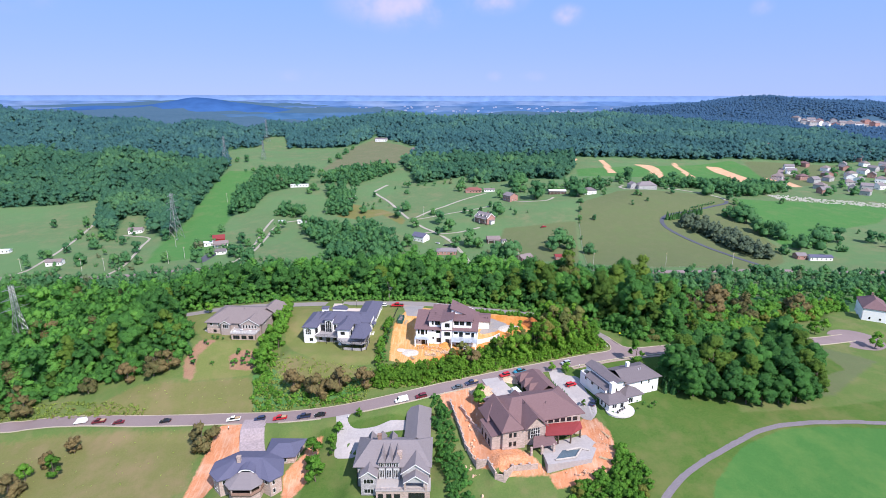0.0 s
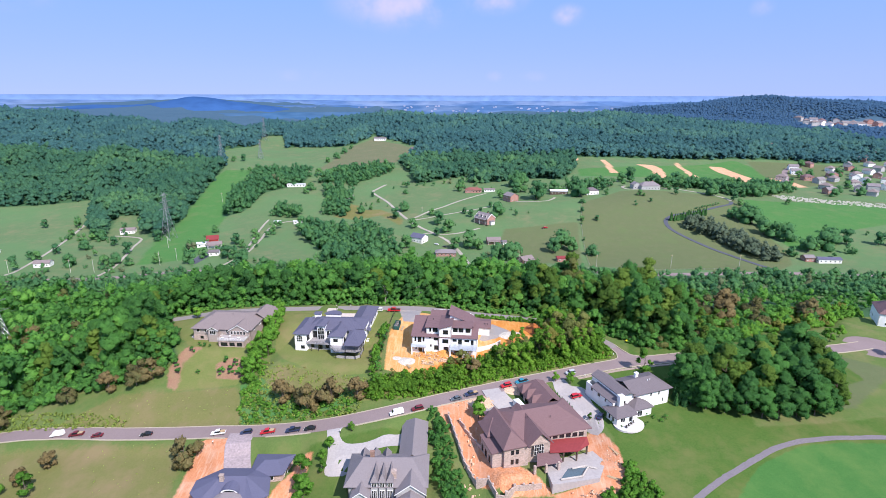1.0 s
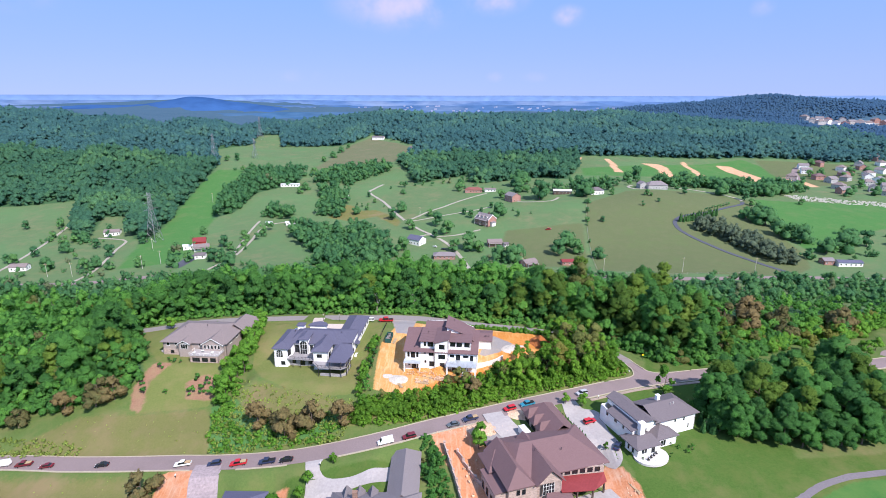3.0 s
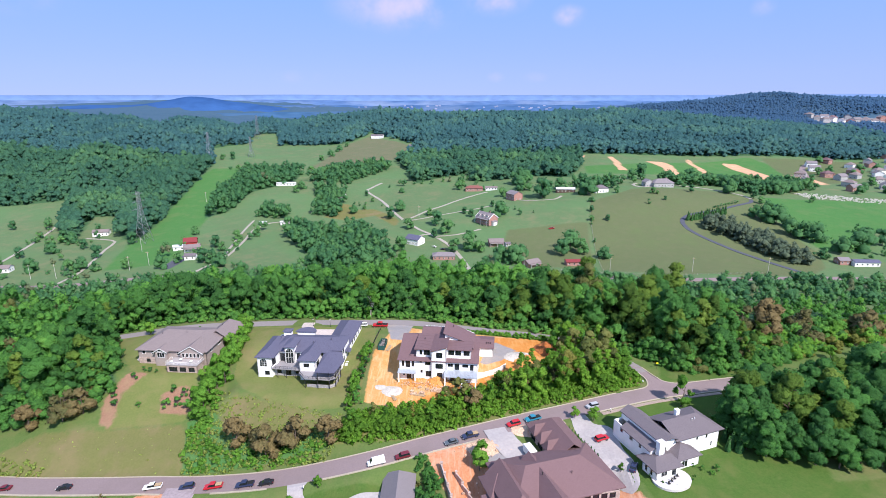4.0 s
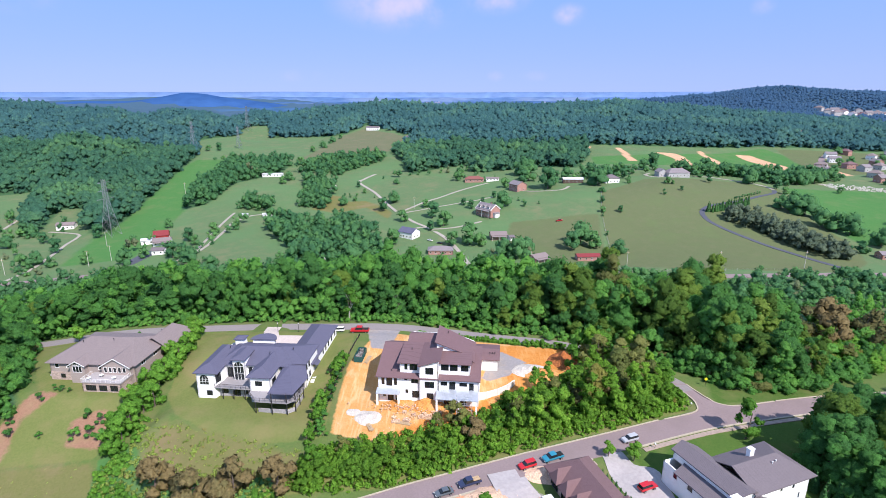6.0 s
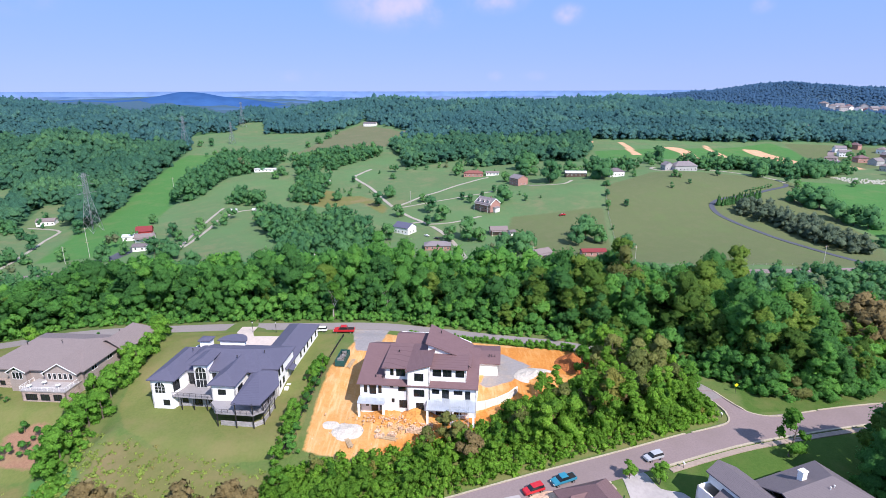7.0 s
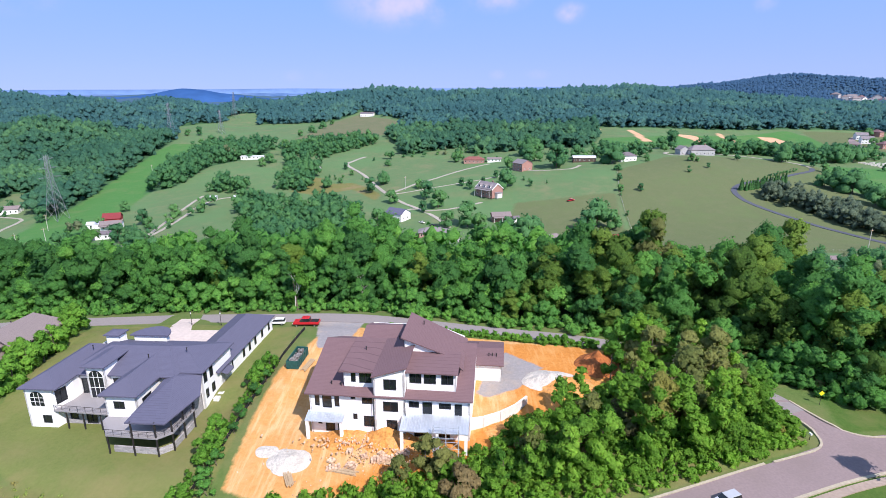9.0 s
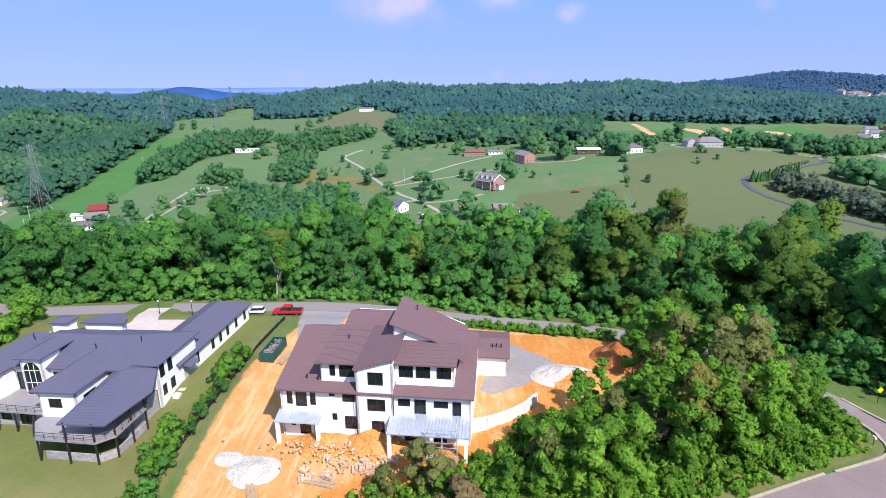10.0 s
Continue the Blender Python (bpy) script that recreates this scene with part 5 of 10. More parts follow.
# ---- the white house under construction ----
def house_under_construction():
    h = thing("house_under_construction", "unfinished white house with brown shingle roofs on orange dirt", "house", -11.3, 220.0, -6.9, -6)
    W, D = 27.0, 21.0
    front = [(0.9, 1.7, 5.2, 7.3), (2.2, 3.8, 4.9, 7.3), (4.3, 5.1, 5.2, 7.3), (7.1, 7.9, 6.8, 7.35), (9.0, 10.8, 6.0, 7.2),
             (1.2, 1.9, 1.7, 3.2), (2.5, 4.1, 0.4, 3.2), (4.6, 5.0, 0.6, 3.2), (7.4, 8.1, 3.0, 4.0), (9.2, 11.0, 1.7, 3.7)]
    wall_run(h, (0, 0), (11.2, 0), 0, 7.75, M_WHITE, front)
    wall_run(h, (11.2, -0.5), (16.3, -0.5), 0, 11.3, M_WHITE, [(1.5, 4.0, 5.1, 6.9), (2.0, 3.8, 1.5, 3.5), (1.7, 3.8, 9.1, 11.0)])
    wall_run(h, (11.2, 0.0), (11.2, -0.5), 0, 11.3, M_WHITE)
    wall_run(h, (16.3, -0.5), (16.3, 0.0), 0, 11.9, M_WHITE)
    wall_run(h, (16.3, 0), (W, 0), 0, 7.75, M_WHITE, [(0.6, 2.3, 5.8, 6.9), (2.9, 4.5, 4.4, 6.9), (5.6, 7.6, 5.8, 6.8), (8.2, 9.4, 4.4, 6.8),
                                                    (1.4, 3.6, 0.3, 2.7), (5.0, 7.4, 0.3, 2.7)])
    wall_run(h, (W, 0), (W, D), 0, 7.75, M_WHITE, [(4, 5.5, 4.6, 6.6), (10, 12, 4.6, 6.6)])
    wall_run(h, (W, D), (0, D), 0, 7.75, M_WHITE, [(4, 6, 4.6, 6.6), (12, 15, 4.4, 6.8)])
    wall_run(h, (0, D), (0, 0), 0, 7.75, M_WHITE, [(4, 5.5, 4.6, 6.6), (12, 13.5, 4.6, 6.6), (4, 5.5, 1.4, 3.2)])
    bm = bmesh.new()
    slab(bm, [(-0.6, -0.75, 7.8), (W + 0.5, -0.75, 7.8), (W + 0.5, 12.5, 11.8), (-0.6, 12.5, 11.8)])
    slab(bm, [(W + 0.5, D + 0.7, 7.8), (-0.6, D + 0.7, 7.8), (-0.6, 12.5, 11.8), (W + 0.5, 12.5, 11.8)])
    part("roof", bm, M_ROOF_BROWN, h)
    for u in (0.0, W - 0.25):
        bm = bmesh.new()
        prism(bm, [(u, 0.2, 7.75), (u, D, 7.75), (u, 12.5, 11.55)], (0.25, 0, 0))
        part("gable_wall", bm, M_WHITE, h)
    # left dormer
    wall_run(h, (5.7, 1.2), (11.25, 1.2), 8.1, 11.35, M_WHITE, [(1.3, 2.1, 9.3, 11.1), (2.7, 4.8, 9.2, 11.1)])
    bm = bmesh.new()
    prism(bm, [(5.7, 1.2, 8.1), (5.7, 1.2, 11.3), (5.7, 11.5, 11.6), (5.7, 11.5, 11.2)], (0.25, 0, 0))
    part("dormer_cheek", bm, M_WHITE, h)
    bm = bmesh.new()
    slab(bm, [(5.1, 0.5, 11.5), (11.5, 0.5, 11.6), (11.5, 12.6, 12.05), (5.1, 12.6, 12.05)])
    part("dormer_roof", bm, M_ROOF_BROWN, h)
    # slanted bay
    bm = bmesh.new()
    prism(bm, [(11.2, -0.5, 11.3), (16.3, -0.5, 11.3), (16.3, -0.5, 13.1), (11.2, -0.5, 11.45)], (0, 0.28, 0))
    part("bay_gable", bm, M_WHITE, h)
    bm = bmesh.new()
    prism(bm, [(16.3, -0.5, 8.0), (16.3, 9, 11.0), (16.3, 9, 13.2), (16.3, -0.5, 13.1)], (-0.25, 0, 0))
    part("dormer_cheek", bm, M_WHITE, h)
    bm = bmesh.new()
    slab(bm, [(10.9, -1.0, 11.55), (16.9, -1.0, 13.45), (16.9, 9.5, 13.8), (10.9, 12.6, 12.1)])
    part("bay_roof", bm, M_ROOF_BROWN, h)
    # right dormer
    wall_run(h, (16.4, 1.2), (24.6, 1.2), 8.1, 11.8, M_WHITE, [(0.5, 2.5, 9.6, 11.4), (2.9, 4.9, 9.6, 11.4), (5.8, 7.8, 9.6, 11.4)])
    bm = bmesh.new()
    prism(bm, [(24.6, 1.2, 8.1), (24.6, 1.2, 11.75), (24.6, 7, 12.2), (24.6, 7, 10.1)], (-0.25, 0, 0))
    part("dormer_cheek", bm, M_WHITE, h)
    bm = bmesh.new()
    slab(bm, [(16.2, 0.5, 11.9), (25.0, 0.5, 11.9), (25.0, 7.5, 12.5), (16.2, 7.5, 12.5)])
    part("dormer_roof", bm, M_ROOF_BROWN, h)
    # tall single-pitch roof
    bm = bmesh.new()
    slab(bm, [(14.6, 6.4, 15.25), (22.6, 6.4, 12.3), (25.6, 3.6, 11.0), (25.6, 16.0, 11.0), (14.6, 17.9, 15.25)])
    part("tall_roof", bm, M_ROOF_BROWN, h)
    bm = bmesh.new()
    prism(bm, [(15.1, 7.0, 11.0), (24.8, 7.0, 11.0), (15.1, 7.0, 14.9)], (0, 0.25, 0))
    prism(bm, [(15.1, 7.0, 10.8), (15.1, 17.2, 9.0), (15.1, 17.2, 14.9), (15.1, 7.0, 14.9)], (0.25, 0, 0))
    prism(bm, [(15.1, 17.2, 9.0), (25.0, 17.2, 9.0), (25.0, 17.2, 11.0), (15.1, 17.2, 14.8)], (0, -0.25, 0))
    part("tower_wall", bm, M_WHITE, h)
    bm = bmesh.new()
    slab(bm, [(6.0, 12.7, 11.95), (15.2, 12.7, 11.95), (15.2, 17.0, 13.0), (6.0, 16.4, 12.9)])
    slab(bm, [(15.2, 21.0, 11.4), (6.0, 21.0, 11.4), (6.0, 16.4, 12.9), (15.2, 17.0, 13.0)])
    part("rear_roof", bm, M_ROOF_BROWN, h)
    bm = bmesh.new()
    box(bm, 6.4, 14.9, 13.2, 20.6, 8.0, 11.6)
    part("rear_wall", bm, M_WHITE, h)
    # side wing
    rooms(h, [(25.8, 19.8), (32.0, 19.8), (32.0, 29.4), (25.8, 29.4)], 0, 3.9, M_WHITE, {1: [(2, 7, 0.2, 2.8)]})
    bm = bmesh.new()
    slab(bm, [(24.6, 19.2, 4.0), (32.5, 19.2, 4.0), (32.5, 24.6, 5.1), (24.6, 24.6, 5.1)])
    slab(bm, [(32.5, 30.0, 4.0), (24.6, 30.0, 4.0), (24.6, 24.6, 5.1), (32.5, 24.6, 5.1)])
    part("wing_roof", bm, M_ROOF_BROWN, h)
    # porches with ribbed metal roofs
    for u0, u1, depth, hi, lo, posts in ((-0.3, 6.1, 2.2, 4.25, 3.6, (0.0, 5.8)), (15.9, 27.0, 3.6, 4.7, 3.7, (16.2, 22.0, 26.6))):
        bm = bmesh.new()
        slab(bm, [(u0, -depth, lo), (u1, -depth, lo), (u1, 0, hi), (u0, 0, hi)], 0.14)
        porch = part("porch_roof", bm, M_METAL, h, "pale ribbed metal porch roof")
        k = int((u1 - u0) / 0.45)
        for i in range(k + 1):
            u = u0 + (u1 - u0) * i / k
            bm = bmesh.new()
            solid(bm, [(u - 0.03, -depth, lo), (u + 0.03, -depth, lo), (u + 0.03, 0, hi), (u - 0.03, 0, hi)],
                  [(u - 0.02, -depth, lo + 0.08), (u + 0.02, -depth, lo + 0.08), (u + 0.02, 0, hi + 0.08), (u - 0.02, 0, hi + 0.08)])
            part("seam", bm, M_METAL, porch)
        for u in posts:
            post(h, u, -depth + 0.3, -0.8, lo - 0.1, M_WHITE, 0.24, "porch_post")
    for u in (0.05, 11.1, 16.4):
        bm = bmesh.new()
        rod(bm, (u, -0.62 if u > 1 else -0.1, 0.2), (u, -0.62 if u > 1 else -0.1, 7.6), 0.06, 5)
        part("downpipe", bm, M_FRAME_WHITE if u < 1 else M_DARKMETAL, h)
    for u, v in ((3.5, 1.5), (5.2, 1.3), (8.0, 8.0), (13.6, 10.6), (14.2, 10.0), (29.5, 22), (30.2, 22.1), (31, 22), (17.5, 14.5)):
        zz = {3.5: 8.35, 5.2: 8.3, 8.0: 11.75, 13.6: 12.9, 14.2: 13.1, 17.5: 14.3}.get(u, 4.55)
        pipe_vent(h, u, v, zz, M_DARKMETAL)
    # scaffold in front of the porch
    tower = thing("scaffold", "grey tube scaffold beside the porch of the white house", "scaffold", -11.3, 220, -6.9, -6)
    tubes = [((u, v, -0.6), (u, v, 5.4)) for u in (21.5, 23.5, 25.5) for v in (-5.0, -4.0)]
    tubes += [((21.3, v, z), (25.7, v, z)) for z in (1.2, 3.1, 5.0) for v in (-5.0, -4.0)]
    tubes += [((u, -5.1, z), (u, -3.9, z)) for z in (1.2, 3.1, 5.0) for u in (21.5, 23.5, 25.5)]
    tubes += [((21.5, -5, 1.2), (23.5, -5, 3.1)), ((23.5, -5, 1.2), (25.5, -5, 3.1))]
    for a, b in tubes:
        bm = bmesh.new()
        rod(bm, a, b, 0.045, 5)
        part("tube", bm, M_METAL, tower)
    # curved retaining wall of pale block
    w = thing("retaining_wall", "curved pale block retaining wall beside the white house", "wall", 15.5, 219.5, -7.5)
    pts = [(0, 0.9), (2.5, 1.8), (5.5, 3.6), (8.5, 6.2), (11.0, 9.4)]
    for i, (a, b) in enumerate(zip(pts[:-1], pts[1:])):
        a, b = Vector(a), Vector(b)
        n = Vector((b.y - a.y, a.x - b.x)).normalized() * 0.35
        bm = bmesh.new()
        solid(bm, [(*a, -1.5), (*(a + n), -1.5), (*(b + n), -1.5), (*b, -1.5)], [(*a, 2.9 - i * 0.2), (*(a + n), 2.9 - i * 0.2), (*(b + n), 2.7 - i * 0.2), (*b, 2.7 - i * 0.2)])
        part("wall_panel", bm, M_BLOCK, w)


house_under_construction()


# ---- the white house with the slate roofs ----
def house_slate_roofs():
    h = thing("modern_white_house", "white house with slate-blue hipped roofs, decks and garage wing", "house", -46.5, 219.5, -7.3, -4)
    E = 7.8
    # west block
    rooms(h, [(-15.2, 1.8), (-10.2, 1.8), (-9.2, 5.5), (-9.2, 12), (-15.2, 12)], 0, E, M_WHITE, {0: [(2.6, 4.2, 0.9, 2.4)], 1: [(0.6, 2.6, 4.2, 6.8)], 4: [(3, 4.5, 4.4, 6.4)]})
    arch_window(h, -14.2, -11.8, 1.8, 4.2, 7.0, M_FRAME_WHITE)
    # terrace recess and hall
    rooms(h, [(-9.2, 7.4), (-6.6, 7.4), (-6.6, 6.0), (-3.2, 6.0), (-3.2, 7.4), (0.4, 7.4), (0.4, 13), (-9.2, 13)], 3.3, E, M_WHITE,
          {0: [(0.3, 2.3, 3.6, 6.6)], 4: [(0.4, 1.5, 4.0, 6.8), (1.9, 3.1, 4.0, 6.8)]})
    rooms(h, [(-6.6, 6.0), (-3.2, 6.0), (-3.2, 10), (-6.6, 10)], E, 9.9, M_WHITE)
    arch_window(h, -6.2, -3.6, 6.0, 3.6, 9.0, M_FRAME_WHITE)
    wall_run(h, (-10.2, 3.2), (0.8, 3.2), 0, 3.2, M_STONE, [(1.5, 3.0, 0.9, 2.4), (4.5, 6.5, 0.2, 2.5), (8.0, 9.5, 0.9, 2.4)])
    # centre block, rear block
    rooms(h, [(0.4, 0.6), (6.0, 0.6), (6.0, 9.0), (0.4, 9.0)], 0, E, M_WHITE, {0: [(1.5, 3.4, 5.0, 6.4), (1.4, 3.6, 0.3, 2.6)], 1: [(1.5, 4.0, 3.9, 6.2)]})
    rooms(h, [(6.0, 9.0), (13.0, 9.0), (13.0, 20.5), (6.0, 20.5)], 0, E, M_WHITE,
          {0: [(1.2, 3.2, 3.9, 6.2)], 1: [(0.6, 1.8, 5.0, 7.2), (2.8, 4.0, 5.0, 7.2), (0.8, 1.8, 1.8, 3.6), (3.0, 4.2, 1.8, 3.6)]})
    rooms(h, [(-13, 12), (6.0, 12), (6.0, 20.5), (-13, 20.5)], 1.0, E, M_WHITE, {2: [(3, 5, 4, 6.5), (9, 12, 3.6, 6.5)]})
    # lower rooms under the deck
    rooms(h, [(6.0, 1.0), (12.6, 1.0), (12.6, 9.0), (6.0, 9.0)], 0, 3.3, M_STONE, {0: [(0.8, 2.2, 0.2, 2.6), (3.2, 5.6, 0.8, 2.4)]})
    # garage wing
    rooms(h, [(4.8, 16.0), (13.0, 16.0), (13.0, 42.0), (4.8, 42.0)], 0.0, 4.7, M_WHITE,
          {1: [(s, s + 1.0, 2.1, 4.0) for s in (4.0, 9.6, 12.6, 15.6, 19.4, 23.4)], 3: [(3, 7, 1.4, 3.8), (9, 13, 1.4, 3.8), (15, 19, 1.4, 3.8)]}, thick=0.3)
    roofs = [("roof", dict(u0=-15.8, u1=-8.8, v0=1.2, v1=19, he=E, hr=9.6, along="v")),
             ("roof", dict(u0=-12.0, u1=9.5, v0=6.6, v1=21.2, he=E, hr=10.2, along="u", in0=5, in1=5)),
             ("roof", dict(u0=-0.3, u1=6.6, v0=-0.1, v1=16, he=E, hr=9.7, along="v", in1=0)),
             ("roof", dict(u0=3.0, u1=13.6, v0=8.4, v1=21.2, he=E, hr=9.9, along="u", in0=0)),
             ("roof", dict(u0=4.2, u1=13.6, v0=14, v1=42.7, he=4.75, hr=7.0, along="v", in0=0)),
             ("tower_roof", dict(u0=-7.1, u1=-2.7, v0=5.4, v1=12.5, he=9.9, hr=10.7, along="v", in1=0))]
    for name, kw in roofs:
        bm = bmesh.new()
        hip(bm, **kw)
        part(name, bm, M_ROOF_SLATE, h)
    # rear entry with a rounded roof, and a small block
    bm = bmesh.new()
    arc = [(-3.2 + 3.4 * math.cos(a), 20 + 3.6 * math.sin(a)) for a in np.linspace(0, math.pi, 9)]
    solid(bm, [(*p, 1) for p in arc], [(*p, 9.4) for p in arc])
    part("entry_wall", bm, M_WHITE, h)
    bm = bmesh.new()
    arc = [(-3.2 + 4.0 * math.cos(a), 19.6 + 4.4 * math.sin(a)) for a in np.linspace(0, math.pi, 12)]
    solid(bm, [(*p, 9.4) for p in arc], [(*p, 9.65) for p in arc])
    part("entry_roof", bm, M_ROOF_SLATE, h)
    bm = bmesh.new()
    box(bm, -11.2, -8.6, 18.2, 20.6, 1, 10.2)
    part("stair_block", bm, M_WHITE, h)
    bm = bmesh.new()
    hip(bm, -11.6, -8.2, 17.8, 21.0, 10.2, 10.7)
    part("block_roof", bm, M_ROOF_SLATE, h)
    # terrace deck
    bm = bmesh.new()
    solid(bm, [(-10.2, 1.6, 3.3), (0.4, 1.0, 3.3), (0.4, 7.4, 3.3), (-9.2, 7.4, 3.3)], [(-10.2, 1.6, 3.55), (0.4, 1.0, 3.55), (0.4, 7.4, 3.55), (-9.2, 7.4, 3.55)])
    part("terrace_deck", bm, M_DECK, h)
    railing(h, [(-10.1, 1.65), (0.3, 1.05)], 3.55, M_DARKMETAL)
    for u in (-8.0, -5.0, -1.8):
        post(h, u, 1.6, 0, 3.3, M_DARKMETAL, 0.09, "deck_post")
    # porch deck, angled at the corner
    out = [(0.5, -1.0), (3.6, -4.6), (12.4, -5.0), (14.2, -3.2), (14.2, 3.6), (12.8, 6.0), (6.0, 6.0), (6.0, 0.4), (0.5, 0.4)]
    bm = bmesh.new()
    solid(bm, [(*p, 3.25) for p in out], [(*p, 3.55) for p in out])
    part("porch_deck", bm, M_DECK, h)
    railing(h, out[:6], 3.55, M_DARKMETAL)
    for u, v in ((3.8, -4.5), (8.3, -4.8), (12.3, -4.8), (14.0, -3.1), (14.0, 0.3), (14.0, 3.5)):
        post(h, u, v, -0.6, 6.3 if u > 5 else 3.3, M_DARKMETAL, 0.1, "deck_post")
    wall_run(h, (4.2, -4.0), (12.2, -4.3), -0.6, 1.1, M_STONE)
    wall_run(h, (12.2, -4.3), (13.8, -2.8), -0.6, 1.1, M_STONE)
    wall_run(h, (13.8, -2.8), (13.8, 4.0), -0.6, 1.1, M_STONE)
    # hipped porch roof
    bm = bmesh.new()
    a, b, c, f, d, e = (7.5, -5.0, 6.2), (14.2, -5.0, 6.2), (15.4, 3.8, 6.2), (13.2, 9.0, 7.3), (7.4, 9.0, 7.6), (9.4, 6.5, 8.0)
    slab(bm, [a, b, e], 0.2)
    slab(bm, [b, c, e], 0.2)
    slab(bm, [c, f, e], 0.2)
    slab(bm, [f, d, e], 0.2)
    slab(bm, [d, a, e], 0.2)
    part("porch_roof", bm, M_ROOF_SLATE, h)
    bm = bmesh.new()
    slab(bm, [(13.0, 15.0, 4.6), (14.6, 15.4, 3.9), (14.6, 18.2, 3.9), (13.0, 18.6, 4.6)], 0.15)
    part("side_door_roof", bm, M_ROOF_SLATE, h)
    for v in (11.0, 12.8, 14.4):
        bm = bmesh.new()
        box(bm, 13.5, 14.5, v, v + 1.0, 0.0, 1.1)
        part("air_conditioner", bm, M_FRAME_WHITE, h)
    for u, v, z in ((2.5, 10.5, 9.5), (8.5, 13.0, 9.8), (-10.5, 13.5, 9.5)):
        pipe_vent(h, u, v, z, M_DARKMETAL)


house_slate_roofs()


# ---- the stone house with the taupe roof ----
def house_taupe():
    h = thing("stone_ranch_house", "long stone house with taupe roof and walk-out terrace", "house", -111.0, 232.5, -7.4, -4)
    wins = {0: [(1.5, 2.8, 4.0, 5.6), (5.0, 7.0, 4.0, 5.6), (14.8, 16.0, 3.8, 5.6), (16.6, 17.8, 3.8, 5.6)], 1: [(3, 5, 4, 5.6), (9, 11, 4, 5.6)]}
    rooms(h, [(2.0, 0.0), (28.0, 0.0), (28.0, 20.0), (2.0, 20.0)], 0, 5.9, M_TAUPE_WALL, wins, M_FRAME_WHITE)
    wall_run(h, (2.0, -0.12), (15.5, -0.12), 0, 2.7, M_TANSTONE, [(3, 4.4, 0.9, 2.2), (7, 8.4, 0.9, 2.2)])
    for u0, u1, arched in ((9.4, 13.8, True), (19.0, 27.4, False)):
        c = (u0 + u1) / 2
        op = [(0.8, 3.6, 3.6, 5.6)] if arched else [(0.7 + 1.4 * i, 1.7 + 1.4 * i, 3.9, 5.6) for i in range(5)]
        wall_run(h, (u0, -1.6), (u1, -1.6), 0, 5.9, M_TAUPE_WALL, op, frame_material=M_FRAME_WHITE)
        for u in (u0, u1 - 0.25):
            bm = bmesh.new()
            box(bm, u, u + 0.25, -1.35, 0.1, 0, 5.9)
            part("bay_side", bm, M_TAUPE_WALL, h)
        rise = (u1 - u0) / 2 * 0.62
        bm = bmesh.new()
        prism(bm, [(u0, -1.6, 5.9), (u1, -1.6, 5.9), (c, -1.6, 5.9 + rise)], (0, 0.25, 0))
        part("gable_wall", bm, M_TAUPE_WALL, h)
        bm = bmesh.new()
        hip(bm, u0 - 0.5, u1 + 0.5, -2.1, 8, 5.75, 5.95 + rise, "v", 0, 0)
        part("gable_roof", bm, M_ROOF_TAUPE, h)
        bm = bmesh.new()
        for s in (-1, 1):
            e = c + s * ((u1 - u0) / 2 + 0.5)
            prism(bm, [(e, -2.16, 5.5), (e, -2.16, 5.8), (c, -2.16, 6.0 + rise), (c, -2.16, 5.7 + rise)], (0, 0.08, 0))
        part("barge_board", bm, M_FRAME_WHITE, h)
    arch_window(h, 10.6, 12.6, -1.6, 5.7, 7.0, M_FRAME_WHITE, 2)
    bm = bmesh.new()
    hip(bm, 1.2, 28.8, -0.8, 20.8, 5.9, 9.6, "u", 7, 7)
    part("roof", bm, M_ROOF_TAUPE, h)
    rooms(h, [(22.0, 20.0), (30.5, 20.0), (30.5, 27.0), (22.0, 27.0)], 0, 5.0, M_TAUPE_WALL, {1: [(1.5, 4.5, 1, 3.5)]}, M_FRAME_WHITE)
    bm = bmesh.new()
    hip(bm, 21.2, 31.2, 12.0, 27.8, 5.2, 8.6, "v", 0, 4)
    part("roof", bm, M_ROOF_TAUPE, h)
    # terrace over arcaded stone
    wall_run(h, (16.0, -6.0), (27.4, -6.0), 0, 3.0, M_TANSTONE, [(1.0, 4.0, 0.6, 2.3), (4.9, 7.2, 0.6, 2.3), (8.2, 10.4, 0.6, 2.3)])
    wall_run(h, (16.0, -1.0), (16.0, -6.0), 0, 3.0, M_TANSTONE)
    wall_run(h, (27.4, -6.0), (27.4, -1.0), 0, 3.0, M_TANSTONE)
    bm = bmesh.new()
    box(bm, 15.8, 27.6, -6.2, -0.3, 3.0, 3.25)
    part("terrace", bm, M_DRIVE, h)
    railing(h, [(15.9, -1.5), (15.9, -6.1), (27.5, -6.1), (27.5, -1.5)], 3.25, M_FRAME_WHITE)
    for u, v in ((17.5, -5), (20, -3.2), (24.5, -4.4)):
        bm = bmesh.new()
        rod(bm, (u, v, 3.25), (u, v, 4.0), 0.08, 6)
        rod(bm, (u, v, 4.0), (u, v, 4.1), 0.6, 10)
        part("terrace_table", bm, M_FRAME_WHITE, h)
    bm = bmesh.new()
    solid(bm, [(-0.5, 2, 0), (2, 0.5, 0), (2, 5, 0), (-0.5, 5, 0)], [(-0.5, 2, 0.5), (2, 0.5, 0.5), (2, 5, 0.5), (-0.5, 5, 0.5)])
    part("side_patio", bm, M_DRIVE, h)
    for u, v, z in ((8, 7, 9.0), (17, 8.0, 9.4), (26, 18, 8.2)):
        pipe_vent(h, u, v, z, M_DARKMETAL)


house_taupe()


